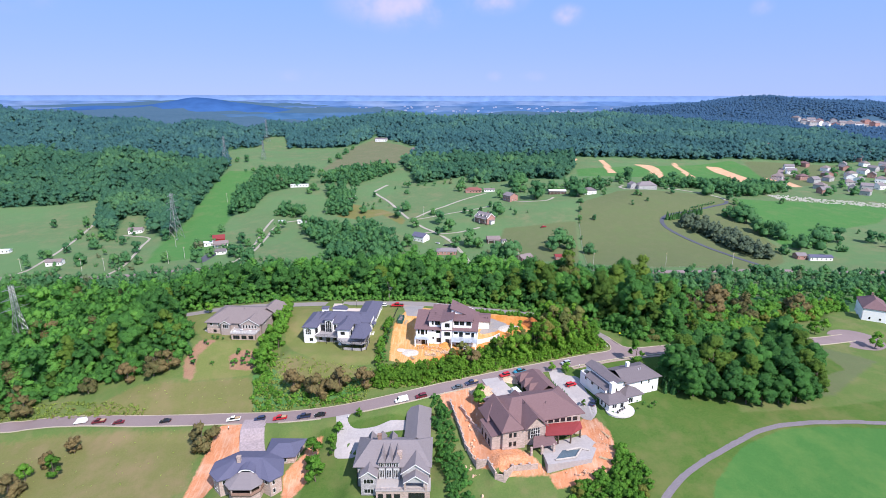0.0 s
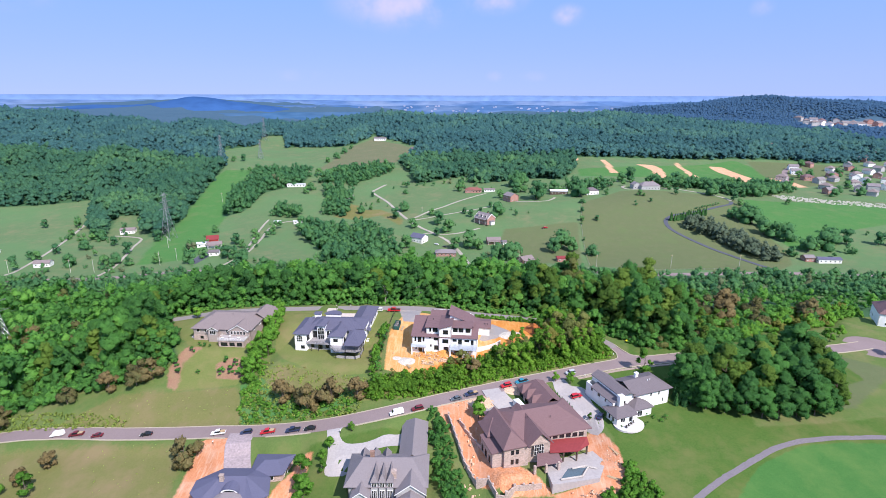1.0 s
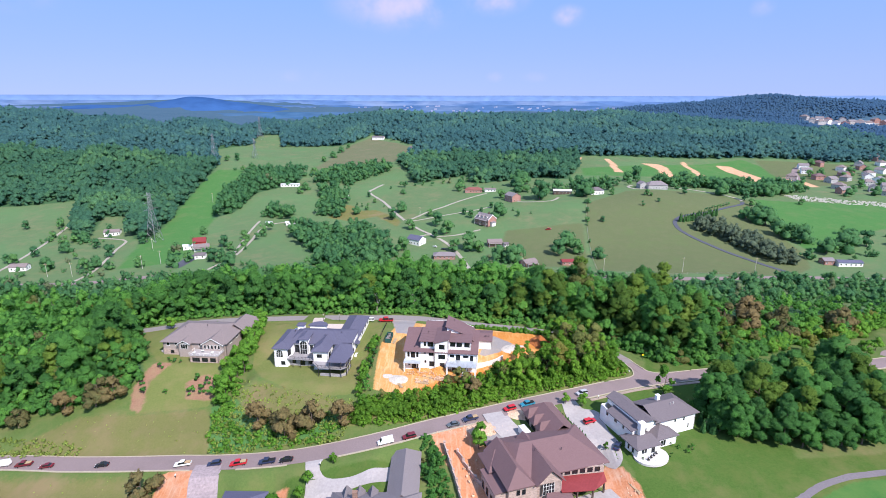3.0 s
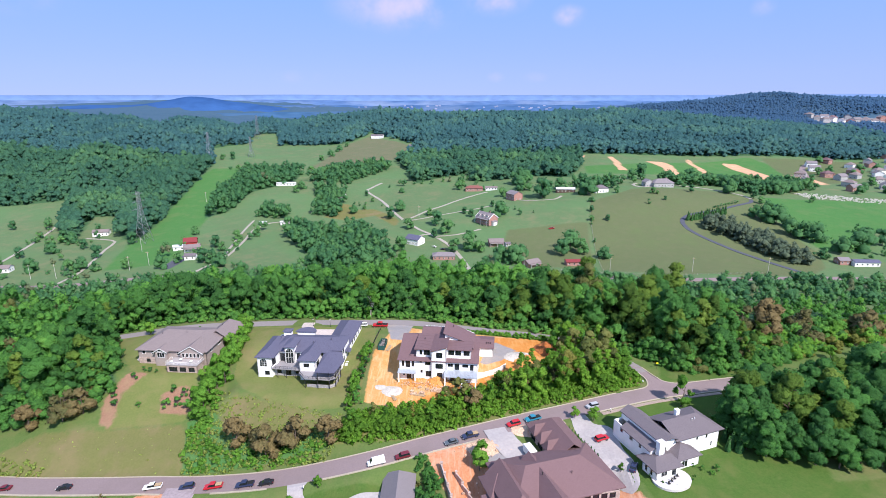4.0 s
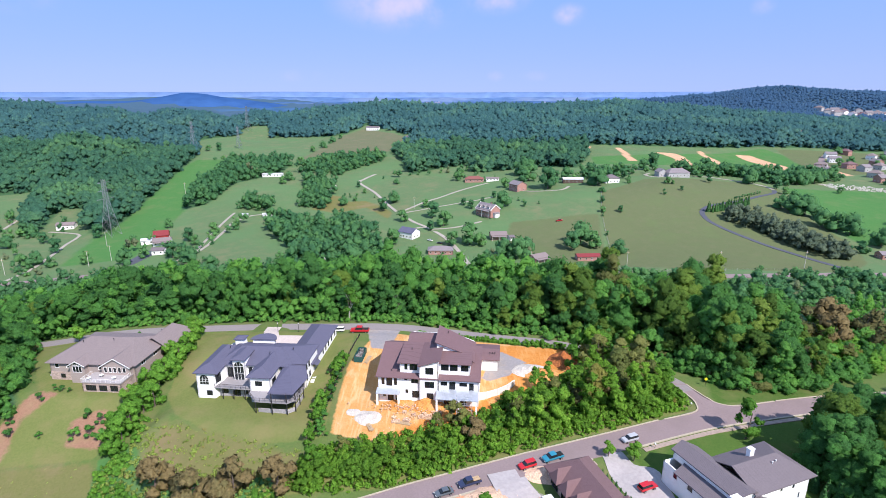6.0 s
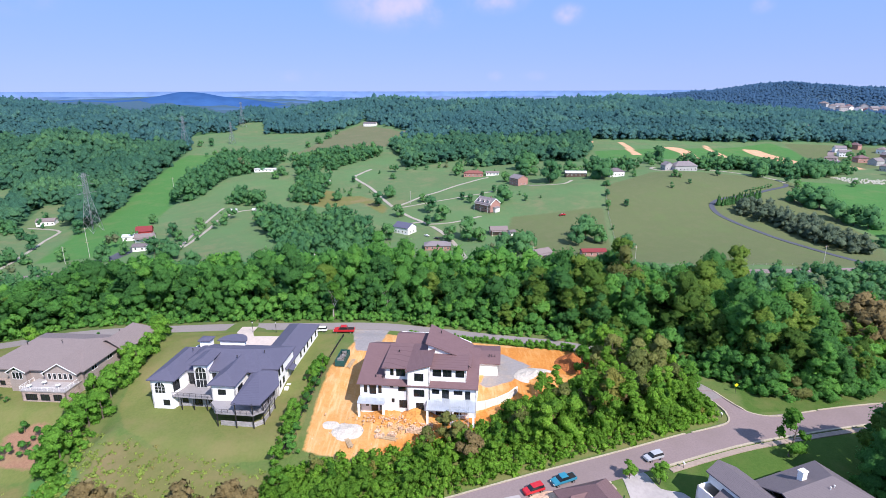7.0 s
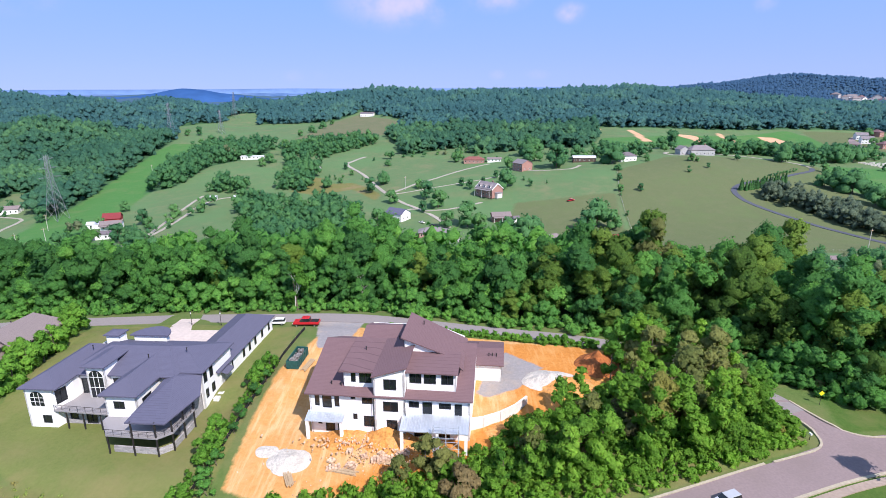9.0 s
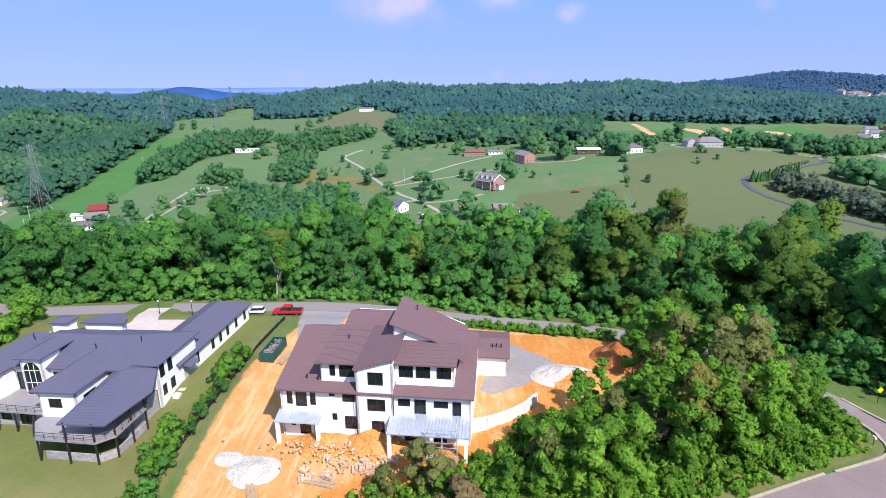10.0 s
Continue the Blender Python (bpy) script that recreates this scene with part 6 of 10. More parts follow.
# ---- the pale two-storey house at the corner ----
def house_pale():
    h = thing("pale_two_storey_house", "white two-storey house with grey roofs and round patio", "house", 62.0, 181.0, -9.6, 21)
    rooms(h, [(3.6, -3.0), (21.6, -3.0), (21.6, 7.6), (3.6, 7.6)], 0, 6.3, M_WHITE,
          {0: [(2, 3.2, 4.2, 5.6), (9.5, 10.3, 4.2, 5.6), (13.0, 13.8, 4.0, 5.6), (15.2, 15.8, 1.0, 2.6)], 1: [(3, 4.5, 4, 5.6)]}, M_FRAME_WHITE)
    bm = bmesh.new()
    hip(bm, 5.0, 22.4, -4.0, 8.6, 6.4, 9.0, "u", 0, 5.0)
    part("roof", bm, M_ROOF_GREY, h)
    rooms(h, [(-3.2, -3.2), (3.8, -3.2), (3.8, 12.2), (-3.2, 12.2)], 0, 5.6, M_WHITE, {0: [(1.5, 2.4, 3.6, 5.0), (4.5, 5.5, 3.4, 5.0)], 3: [(3, 4.2, 3.4, 5.0), (7, 8.5, 3.4, 5.0), (11, 12, 3.4, 5)]}, M_FRAME_WHITE)
    bm = bmesh.new()
    slab(bm, [(6.4, -3.4, 6.6), (6.4, 12.4, 6.6), (2.4, 13.2, 8.8), (2.4, -4.9, 8.8)])
    slab(bm, [(2.4, -4.9, 8.8), (2.4, 13.2, 8.8), (-1.0, 12.6, 7.7), (-1.0, -4.3, 7.7)])
    part("front_gable_roof", bm, M_ROOF_GREY, h)
    bm = bmesh.new()
    slab(bm, [(-0.6, -4.0, 6.4), (-0.6, 9.0, 6.5), (-4.0, 8.4, 5.5), (-4.0, -3.8, 5.5)])
    part("side_roof", bm, M_ROOF_GREY, h)
    bm = bmesh.new()
    box(bm, -0.6, -0.35, -3.2, 12.2, 5.6, 7.5)
    part("high_wall", bm, M_WHITE, h)
    for v in (-3.2, 11.9):
        bm = bmesh.new()
        prism(bm, [(-0.6, v, 5.6), (5.6, v, 5.6), (5.6, v, 6.6), (2.4, v, 8.5), (-0.6, v, 7.5)], (0, 0.3, 0))
        part("gable_wall", bm, M_WHITE, h)
    # low front rooms
    rooms(h, [(-5.4, -8.6), (2.6, -8.6), (2.6, -3.2), (-5.4, -3.2)], 0, 3.0, M_WHITE, {0: [(1.5, 3.5, 0.8, 2.4), (5.0, 6.6, 0.3, 2.4)], 3: [(1, 2, .6, 2.4), (3, 4, .6, 2.4)]}, M_FRAME_WHITE)
    rooms(h, [(2.6, -7.0), (10.6, -7.0), (10.6, -3.0), (2.6, -3.0)], 0, 3.1, M_WHITE, {0: [(2, 4, 0.3, 2.4)]}, M_FRAME_WHITE)
    bm = bmesh.new()
    hip(bm, -6.1, 3.0, -9.3, -1.0, 3.1, 4.6, "u", 3, 1)
    part("low_roof", bm, M_ROOF_GREY, h)
    bm = bmesh.new()
    hip(bm, 2.4, 11.2, -7.6, 1.0, 3.2, 5.4, "v", 4, 0)
    part("low_roof", bm, M_ROOF_GREY, h)
    chimney(h, -1.0, -4.4, 0, 8.2, M_WHITE, 0.9)
    chimney(h, 12.4, 4.2, 6, 9.9, M_WHITE, 0.6)
    pipe_vent(h, 14.5, 0.5, 8.1, M_FRAME_WHITE)
    pipe_vent(h, 15.6, 0.6, 8.1, M_FRAME_WHITE)
    # round patio
    bm = bmesh.new()
    disc = [(-0.8 + 5.4 * math.cos(a), -9.2 + 4.4 * math.sin(a)) for a in np.linspace(0, 2 * math.pi, 28, endpoint=False)]
    solid(bm, [(*p, -0.5) for p in disc], [(*p, 0.16) for p in disc])
    part("patio", bm, M_PATIO, h, "round pale concrete patio")
    for i in range(4):
        bm = bmesh.new()
        u, v = -3.4 + i * 1.4, -11.2 + 0.5 * i
        box(bm, u, u + 0.55, v, v + 0.55, 0.5, 0.58)
        box(bm, u, u + 0.55, v + 0.5, v + 0.58, 0.58, 1.05)
        for du in (0.02, 0.5):
            for dv in (0.02, 0.5):
                rod(bm, (u + du, v + dv, 0.16), (u + du, v + dv, 0.5), 0.025, 4)
        part("patio_chair", bm, M_DARKMETAL, h)


house_pale()


# ---- the brown-roofed mansion being built ----
def mansion():
    h = thing("stone_mansion", "unfinished tan stone mansion with steep mauve-brown roofs", "house", 18.0, 158.0, -13.5, 17)
    rooms(h, [(1.0, -4.6), (9.0, -5.0), (9.0, 10.5), (1.0, 10.5)], 0, 7.4, M_TANSTONE, {0: [(2.2, 3.2, 4.6, 6.2), (3.8, 4.8, 4.6, 6.2), (2.2, 3.2, 1.2, 2.9), (3.8, 4.8, 1.2, 2.9)], 3: [(2, 4, 4.4, 6.2), (7, 9, 4.4, 6.2)]})
    rooms(h, [(9.0, -3.6), (16.0, -5.6), (16.0, 10.5), (9.0, 10.5)], 0, 7.4, M_TANSTONE, {})
    rooms(h, [(16.0, -1.8), (30.2, -3.6), (31.6, -1.0), (31.6, 11.0), (16.0, 11.0)], 0, 7.4, M_TANSTONE,
          {0: [(0.6 + 2.2 * i, 2.2 + 2.2 * i, 5.6, 7.1) for i in range(6)] + [(2, 5, 0.4, 2.8), (8, 11, 0.4, 2.8)], 1: [(0.5, 2.0, 4.4, 6.5)]})
    arch_window(h, 10.9, 14.1, -5.05, 3.2, 7.4, M_FRAME_WHITE, 4)
    roofs = [dict(u0=0.2, u1=8.2, v0=-5.6, v1=12, he=7.5, hr=11.4, along="v", in0=3.5, in1=0), dict(u0=8.2, u1=16.8, v0=-6.4, v1=12, he=7.5, hr=11.6, along="v", in0=0.0, in1=0),
             dict(u0=2.0, u1=32.4, v0=-3.0, v1=16.0, he=7.5, hr=12.0, along="u", in0=7, in1=8), dict(u0=-1.2, u1=6.0, v0=4, v1=13, he=6.2, hr=9.8, along="u", in0=3.5, in1=0)]
    for kw in roofs:
        bm = bmesh.new()
        hip(bm, thick=0.3, **kw)
        part("roof", bm, M_ROOF_MANSION, h)
    bm = bmesh.new()
    prism(bm, [(8.8, -5.7, 7.2), (16.2, -5.7, 7.2), (12.5, -5.7, 10.9)], (0, 0.3, 0))
    part("gable_wall", bm, M_TANSTONE, h)
    # red metal roof over the upper terrace, and its timber porch
    bm = bmesh.new()
    slab(bm, [(15.8, -6.4, 4.0), (24.6, -8.2, 4.0), (29.8, -6.0, 4.0), (30.2, -3.8, 5.2), (23.0, -2.9, 5.4), (16.2, -2.0, 5.4)], 0.18)
    part("terrace_roof", bm, M_REDMETAL, h, "dark red metal terrace roof")
    for u, v in ((16.2, -6.0), (20.2, -6.9), (24.4, -7.8), (29.2, -5.8)):
        post(h, u, v, 0.3, 3.9, M_DARKWOOD, 0.2, "timber_post")
    bm = bmesh.new()
    rod(bm, (16.2, -6.0, 3.6), (24.4, -7.8, 3.6), 0.2, 4)
    rod(bm, (24.4, -7.8, 3.6), (29.2, -5.8, 3.6), 0.2, 4)
    rod(bm, (20.2, -6.9, 2.0), (18.2, -6.5, 3.6), 0.12, 4)
    rod(bm, (24.4, -7.8, 2.0), (22.4, -7.3, 3.6), 0.12, 4)
    part("timber_beam", bm, M_DARKWOOD, h)
    bm = bmesh.new()
    slab(bm, [(9.6, -9.6, 2.8), (18.2, -10.0, 2.8), (18.6, -5.8, 3.6), (12.0, -5.0, 3.6)], 0.2)
    part("porch_roof", bm, M_ROOF_MANSION, h)
    for u, v in ((9.2, -9.3), (12.8, -9.7), (17.0, -9.9)):
        post(h, u, v, 0, 2.9, M_TANSTONE, 0.35, "stone_pier")
    # garage court wing toward the street
    rooms(h, [(21.0, 14.0), (31.0, 14.0), (31.0, 29.5), (21.0, 29.5)], 3.9, 6.9, M_TANSTONE, {3: [(2, 5, 4, 6.2), (6.5, 9.5, 4, 6.2), (11, 14, 4, 6.2)]})
    bm = bmesh.new()
    hip(bm, 20.4, 31.8, 12.0, 30.2, 7.0, 11.0, "v", 0, 5)
    part("roof", bm, M_ROOF_MANSION, h)
    for v in (17.0, 21.0, 25.0):
        bm = bmesh.new()
        hip(bm, 19.8, 26.0, v - 1.7, v + 1.7, 7.3, 9.8, "u", 1.2, 0)
        part("dormer_roof", bm, M_ROOF_MANSION, h)
        bm = bmesh.new()
        box(bm, 20.2, 22.0, v - 1.3, v + 1.3, 6.6, 7.4)
        part("dormer_wall", bm, M_DARKWOOD, h)
    # left tower wall, flat dark roof with parapet
    rooms(h, [(-2.2, -3.0), (1.0, -3.6), (1.0, 7.0), (-2.2, 7.0)], 0, 5.2, M_TANSTONE, {3: [(1, 2.4, 0.4, 2.8), (4, 5.4, 0.4, 2.8), (7, 8.4, 0.4, 2.8)]})
    bm = bmesh.new()
    slab(bm, [(-2.6, -3.4, 5.2), (1.2, -4.0, 6.0), (1.2, 7.2, 6.0), (-2.6, 7.2, 5.2)], 0.2)
    part("side_roof", bm, M_ROOF_MANSION, h)
    # pool terrace and boundary walls
    bm = bmesh.new()
    deck = [(12, -15.5), (27.0, -17.0), (33.0, -11.0), (32.0, -5.0), (14, -5.5)]
    solid(bm, [(*p, -3.0) for p in deck], [(*p, 0.25) for p in deck])
    part("pool_terrace", bm, M_DRIVE, h)
    bm = bmesh.new()
    pool = [(15.5, -14.0), (22.0, -14.6), (25.5, -11.6), (20.0, -10.4)]
    solid(bm, [(*p, 0.2) for p in pool], [(*p, 0.29) for p in pool])
    part("pool_water", bm, surface("pool_liner", (0.10, 0.14, 0.17), 0.2, vary=0.2), h)
    for pts in ([(15.2, -14.4), (22.2, -15.0), (26.0, -11.8)], [(21, -11.0), (25.6, -11.0), (28.5, -13.2)]):
        for a, b in zip(pts[:-1], pts[1:]):
            bm = bmesh.new()
            rod(bm, (*a, 0.5), (*b, 0.5), 0.35, 4)
            part("pool_wall", bm, surface("pool_wall_render", (0.42, 0.38, 0.35), 0.9, vary=0.2), h)
    pipe_vent(h, 12, 3, 11.2, M_DARKMETAL)
    pipe_vent(h, 20, 2.5, 10.2, M_DARKMETAL)


def stone_wall(label, pts, tall):
    """A garden wall of stone with piers, stepping down with the ground."""
    o = Vector((*pts[0], gz(*pts[0])))
    t = thing("stone_wall", label, "wall", *pts[0], gz(*pts[0]), group="garden walls of the mansion")
    for a, b in zip(pts[:-1], pts[1:]):
        k = max(1, round((Vector(b) - Vector(a)).length / 3.2))
        for i in range(k):
            p, q = Vector(a).lerp(Vector(b), i / k), Vector(a).lerp(Vector(b), (i + 1) / k)
            n = Vector((q.y - p.y, p.x - q.x)).normalized() * 0.35
            top, low = max(gz(*p), gz(*q)) + tall - o.z, min(gz(*p), gz(*q)) - 0.6 - o.z
            ring = [p, p + n, q + n, q]
            bm = bmesh.new()
            solid(bm, [(r.x - o.x, r.y - o.y, low) for r in ring], [(r.x - o.x, r.y - o.y, top) for r in ring])
            part("wall_panel", bm, M_TANSTONE, t)
            bm = bmesh.new()
            box(bm, p.x - o.x - 0.35, p.x - o.x + 0.35, p.y - o.y - 0.35, p.y - o.y + 0.35, low, top + 0.45)
            part("pier", bm, M_TANSTONE, t)


stone_wall("tan stone garden wall stepping down a clay slope", [(3.5, 178), (5.2, 171), (6.9, 164.5), (8.3, 158.2), (11.9, 150.0), (15.4, 150.6), (17.4, 144.9), (20.1, 144.4), (22.9, 147.3), (31.2, 148.5)], 1.7)
stone_wall("tan stone retaining wall in the mansion yard", [(7.5, 175.5), (12.4, 166.2), (14.3, 163.7), (15.7, 163.6)], 1.2)
mansion()


# ---- the grey stone house and the blue-roofed house by the lower street ----
def house_grey():
    h = thing("grey_stone_house", "grey stone house with mauve-grey roofs and arcaded terrace", "house", -26.5, 143.0, -20.5, 0)
    tall = [(1.6 + 2.2 * i, 3.2 + 2.2 * i, 4.0, 6.8) for i in range(3)]
    rooms(h, [(0.0, 2.4), (5.6, 2.4), (13.8, 2.4), (23.0, 2.4), (23.0, 16.0), (0.0, 16.0)], 0, 8.0, M_STONE,
          {1: tall, 2: [(2, 4, 4, 6.4), (5, 7, 4, 6.4)], 5: [(2, 3.5, 4.5, 6.5), (7, 8.5, 4.5, 6.5)]}, M_FRAME_WHITE)
    bm = bmesh.new()
    hip(bm, -1.0, 23.8, 1.4, 17.0, 8.0, 12.4, "u", 5, 5)
    part("roof", bm, M_ROOF_MAUVE, h)
    for u0, u1, v0, he in ((1.8, 6.6, -1.6, 7.0), (14.6, 22.8, -0.6, 7.6)):
        c = (u0 + u1) / 2
        wall_run(h, (u0, v0), (u1, v0), 0, he, M_STONE, [((u1 - u0) / 2 - 1.5, (u1 - u0) / 2 + 1.5, 4.2, 6.0), ((u1 - u0) / 2 - 1.5, (u1 - u0) / 2 + 1.5, 0.8, 2.4)], frame_material=M_FRAME_WHITE)
        for u in (u0, u1 - 0.3):
            bm = bmesh.new()
            box(bm, u, u + 0.3, v0 + 0.28, 2.4, 0, he)
            part("bay_side", bm, M_STONE, h)
        rise = (u1 - u0) / 2 * 0.75
        bm = bmesh.new()
        prism(bm, [(u0, v0, he), (u1, v0, he), (c, v0, he + rise)], (0, 0.25, 0))
        part("gable_wall", bm, M_SIDING, h)
        bm = bmesh.new()
        hip(bm, u0 - 0.5, u1 + 0.5, v0 - 0.5, 8, he - 0.2, he + rise + 0.15, "v", 0, 0)
        part("gable_roof", bm, M_ROOF_MAUVE, h)
        bm = bmesh.new()
        for s in (-1, 1):
            e = c + s * ((u1 - u0) / 2 + 0.5)
            prism(bm, [(e, v0 - 0.56, he - 0.45), (e, v0 - 0.56, he - 0.15), (c, v0 - 0.56, he + rise + 0.2), (c, v0 - 0.56, he + rise - 0.15)], (0, 0.08, 0))
        part("barge_board", bm, M_FRAME_WHITE, h)
    for i in range(3):
        c = 8.0 + 2.3 * i
        bm = bmesh.new()
        box(bm, c - 0.95, c + 0.95, 1.6, 7.0, 3.4, 9.9)
        d = part("dormer", bm, M_SIDING, h)
        for z0, z1 in ((4.0, 6.9), (7.9, 9.5)):
            bm = bmesh.new()
            for k in range(3):
                u = c - 0.72 + 0.5 * k
                box(bm, u - 0.05, u + 0.47, 1.52, 1.6, z0, z1)
            part("dormer_window", bm, M_FRAME_WHITE, d)
            for k in range(3):
                u = c - 0.72 + 0.5 * k
                bm = bmesh.new()
                box(bm, u + 0.04, u + 0.38, 1.49, 1.53, z0 + 0.15, z1 - 0.15)
                part("pane", bm, M_GLASS, d)
        bm = bmesh.new()
        hip(bm, c - 1.15, c + 1.15, 1.2, 9.4, 9.8, 11.9, "v", 1.2, 0)
        part("dormer_roof", bm, M_ROOF_MAUVE, d)
    bm = bmesh.new()
    hip(bm, 15.0, 22.6, -4.0, 1.5, 6.3, 8.9, "v", 0, 0)
    part("porch_gable_roof", bm, M_ROOF_MAUVE, h)
    bm = bmesh.new()
    prism(bm, [(15.4, -3.5, 6.2), (22.2, -3.5, 6.2), (18.8, -3.5, 8.6)], (0, 0.25, 0))
    part("porch_gable", bm, M_SIDING, h)
    bm = bmesh.new()
    for e in (15.0, 22.6):
        prism(bm, [(e, -4.06, 6.05), (e, -4.06, 6.35), (18.8, -4.06, 8.95), (18.8, -4.06, 8.6)], (0, 0.08, 0))
    part("barge_board", bm, M_FRAME_WHITE, h)
    for u in (15.6, 22.0):
        post(h, u, -3.3, 3.35, 6.2, M_TANSTONE, 0.25, "porch_post")
    chimney(h, 13.6, 4.2, 7, 11.6, M_TANSTONE, 0.7)
    chimney(h, 6.6, 10.0, 9, 13.8, M_BRICK, 0.6)
    # terrace with arches below
    for k, (s0, s1) in enumerate(((6.6, 15.0), (15.0, 23.2))):
        op = [(0.6, 2.2, 0.3, 2.0), (3.2, 4.8, 0.3, 2.0), (5.6, 7.4, 0.3, 2.0)] if k == 0 else [(1.6, 6.6, 0.3, 2.4)]
        wall_run(h, (s0, -3.4), (s1, -3.4), -0.5, 3.1, M_TANSTONE, op)
    bm = bmesh.new()
    box(bm, 6.4, 23.4, -3.6, 2.4, 3.1, 3.35)
    part("terrace", bm, M_DRIVE, h)
    railing(h, [(6.6, -3.4), (23.2, -3.4)], 3.35, M_TANSTONE)
    # garage toward the street
    rooms(h, [(14.6, 16.0), (22.4, 16.0), (22.4, 34.0), (14.6, 34.0)], 5.0, 8.0, M_STONE, {3: [(3, 6, 5.4, 7.6), (8, 11, 5.4, 7.6)]}, M_FRAME_WHITE)
    bm = bmesh.new()
    hip(bm, 14.0, 23.0, 12.0, 34.8, 8.0, 11.4, "v", 0, 3)
    part("roof", bm, M_ROOF_MAUVE, h)
    for u in (3.5, 7.0, 10.5):
        bm = bmesh.new()
        hip(bm, u - 1.4, u + 1.4, 9.5, 16.6, 9.0, 11.6, "v", 0, 1.2)
        part("rear_dormer_roof", bm, M_ROOF_MAUVE, h)


def faceted_roof(parent, eave, he, a, b, material, name="roof", thick=0.25):
    """A hipped roof over any outline: each eave rises to the nearer end of the ridge a-b."""
    near = lambda p: a if math.dist(p, a[:2]) <= math.dist(p, b[:2]) else b
    for p, q in zip(eave, eave[1:] + eave[:1]):
        m, n = near(p), near(q)
        pts = [(*p, he), (*q, he), n] + ([m] if m != n else [])
        bm = bmesh.new()
        slab(bm, pts, thick)
        part(name, bm, material, parent)


def house_blue():
    h = thing("blue_roofed_house", "tan stone house with blue-grey faceted roof and eight-sided front porch", "house", -62.0, 150.0, -24.0, 0)
    body = [(-11.6, -1.8), (-8.2, -5.2), (-5.2, -3.6), (5.0, -3.6), (8.0, -5.2), (10.6, -2.4), (9.0, 4.2), (5.0, 8.2), (-6.0, 8.2), (-11.8, 3.0)]
    pair_of = lambda z: [(0.7, 1.7, z, z + 1.6), (2.3, 3.3, z, z + 1.6)]
    rooms(h, body, 0, 6.4, M_TANSTONE, {0: pair_of(4.0) + pair_of(1.0), 1: [(1.0, 2.2, 4.0, 5.6)], 3: [(1.0, 2.2, 4.0, 5.6)], 4: pair_of(4.0)[:1] + pair_of(1.0)[:1], 9: [(2.0, 3.4, 4.0, 5.6)]}, M_FRAME_WHITE)
    eave = [(-12.4, -2.2), (-8.4, -6.2), (-5.2, -4.6), (5.0, -4.6), (8.2, -6.2), (11.6, -2.8), (9.8, 4.8), (5.4, 9.2), (-6.4, 9.2), (-12.8, 3.4)]
    faceted_roof(h, eave, 6.5, (-4.0, 1.6, 9.6), (3.6, 1.6, 9.6), M_ROOF_BLUE)
    # eight-sided porch with its own roof, a brown balcony below it
    ring = [(-5.6, -3.4), (-5.4, -6.2), (-3.2, -8.6), (3.0, -8.6), (5.2, -6.2), (5.4, -3.4)]
    bm = bmesh.new()
    solid(bm, [(p * 0.93, -3.4 + (q + 3.4) * 0.93, 0) for p, q in ring], [(p * 0.93, -3.4 + (q + 3.4) * 0.93, 2.9) for p, q in ring])
    part("porch_base", bm, M_TANSTONE, h)
    bm = bmesh.new()
    solid(bm, [(*p, 2.9) for p in ring], [(*p, 3.2) for p in ring])
    part("balcony_deck", bm, M_DARKWOOD, h)
    for a, b in zip(ring[:-1], ring[1:]):
        wall_run(h, a, b, 3.2, 4.1, M_BRICK, thick=0.18, name="parapet")
    for p in ring[1:-1]:
        post(h, p[0] * 0.97, p[1] * 0.97, 4.1, 5.9, M_TANSTONE, 0.2, "porch_post")
    faceted_roof(h, [(p * 1.1, -3.4 + (q + 3.4) * 1.1) for p, q in ring], 5.9, (-1.6, -3.2, 7.9), (1.6, -3.2, 7.9), M_ROOF_MAUVE, "porch_roof", 0.2)
    # eyebrow window over the porch
    arc = [(2.6 * math.cos(t), 7.3 + 1.5 * math.sin(t)) for t in np.linspace(0, math.pi, 11)]
    bm = bmesh.new()
    prism(bm, [(p, -3.3, q) for p, q in arc], (0, 4.0, 0))
    brow = part("eyebrow_dormer", bm, M_WHITE, h)
    bm = bmesh.new()
    prism(bm, [(p * 0.78, -3.36, 7.45 + (q - 7.3) * 0.62) for p, q in arc], (0, 0.05, 0))
    part("pane", bm, M_GLASS, brow)
    bm = bmesh.new()
    over = [(p * 1.1, 7.3 + (q - 7.3) * 1.14) for p, q in arc]
    for (p, q), (u, w) in zip(over[:-1], over[1:]):
        slab(bm, [(p, -3.5, q), (u, -3.5, w), (u, 1.2, w), (p, 1.2, q)], 0.1)
    part("eyebrow_roof", bm, M_ROOF_BLUE, brow)
    chimney(h, -3.4, 0.4, 7, 10.8, M_TANSTONE, 0.6)
    # garage wing at an angle
    wing = [(3.6, 5.4), (12.4, 7.0), (13.8, 15.2), (2.8, 15.4)]
    rooms(h, wing, 2.5, 6.4, M_TANSTONE, {1: [(2, 5, 3.2, 5.6)], 0: [(5, 6.5, 4.2, 5.8)]}, M_FRAME_WHITE)
    faceted_roof(h, [(2.6, 4.6), (13.2, 6.2), (14.8, 16.2), (2.0, 16.4)], 6.5, (6.4, 10.6, 8.6), (10.4, 10.8, 8.6), M_ROOF_BLUE)


house_grey()
house_blue()


# ---- vehicles ----
def paint(name, colour):
    return surface(name, colour, 0.3, vary=0.04, fine=1, coarse=0.4, bump=0, spec=0.5)


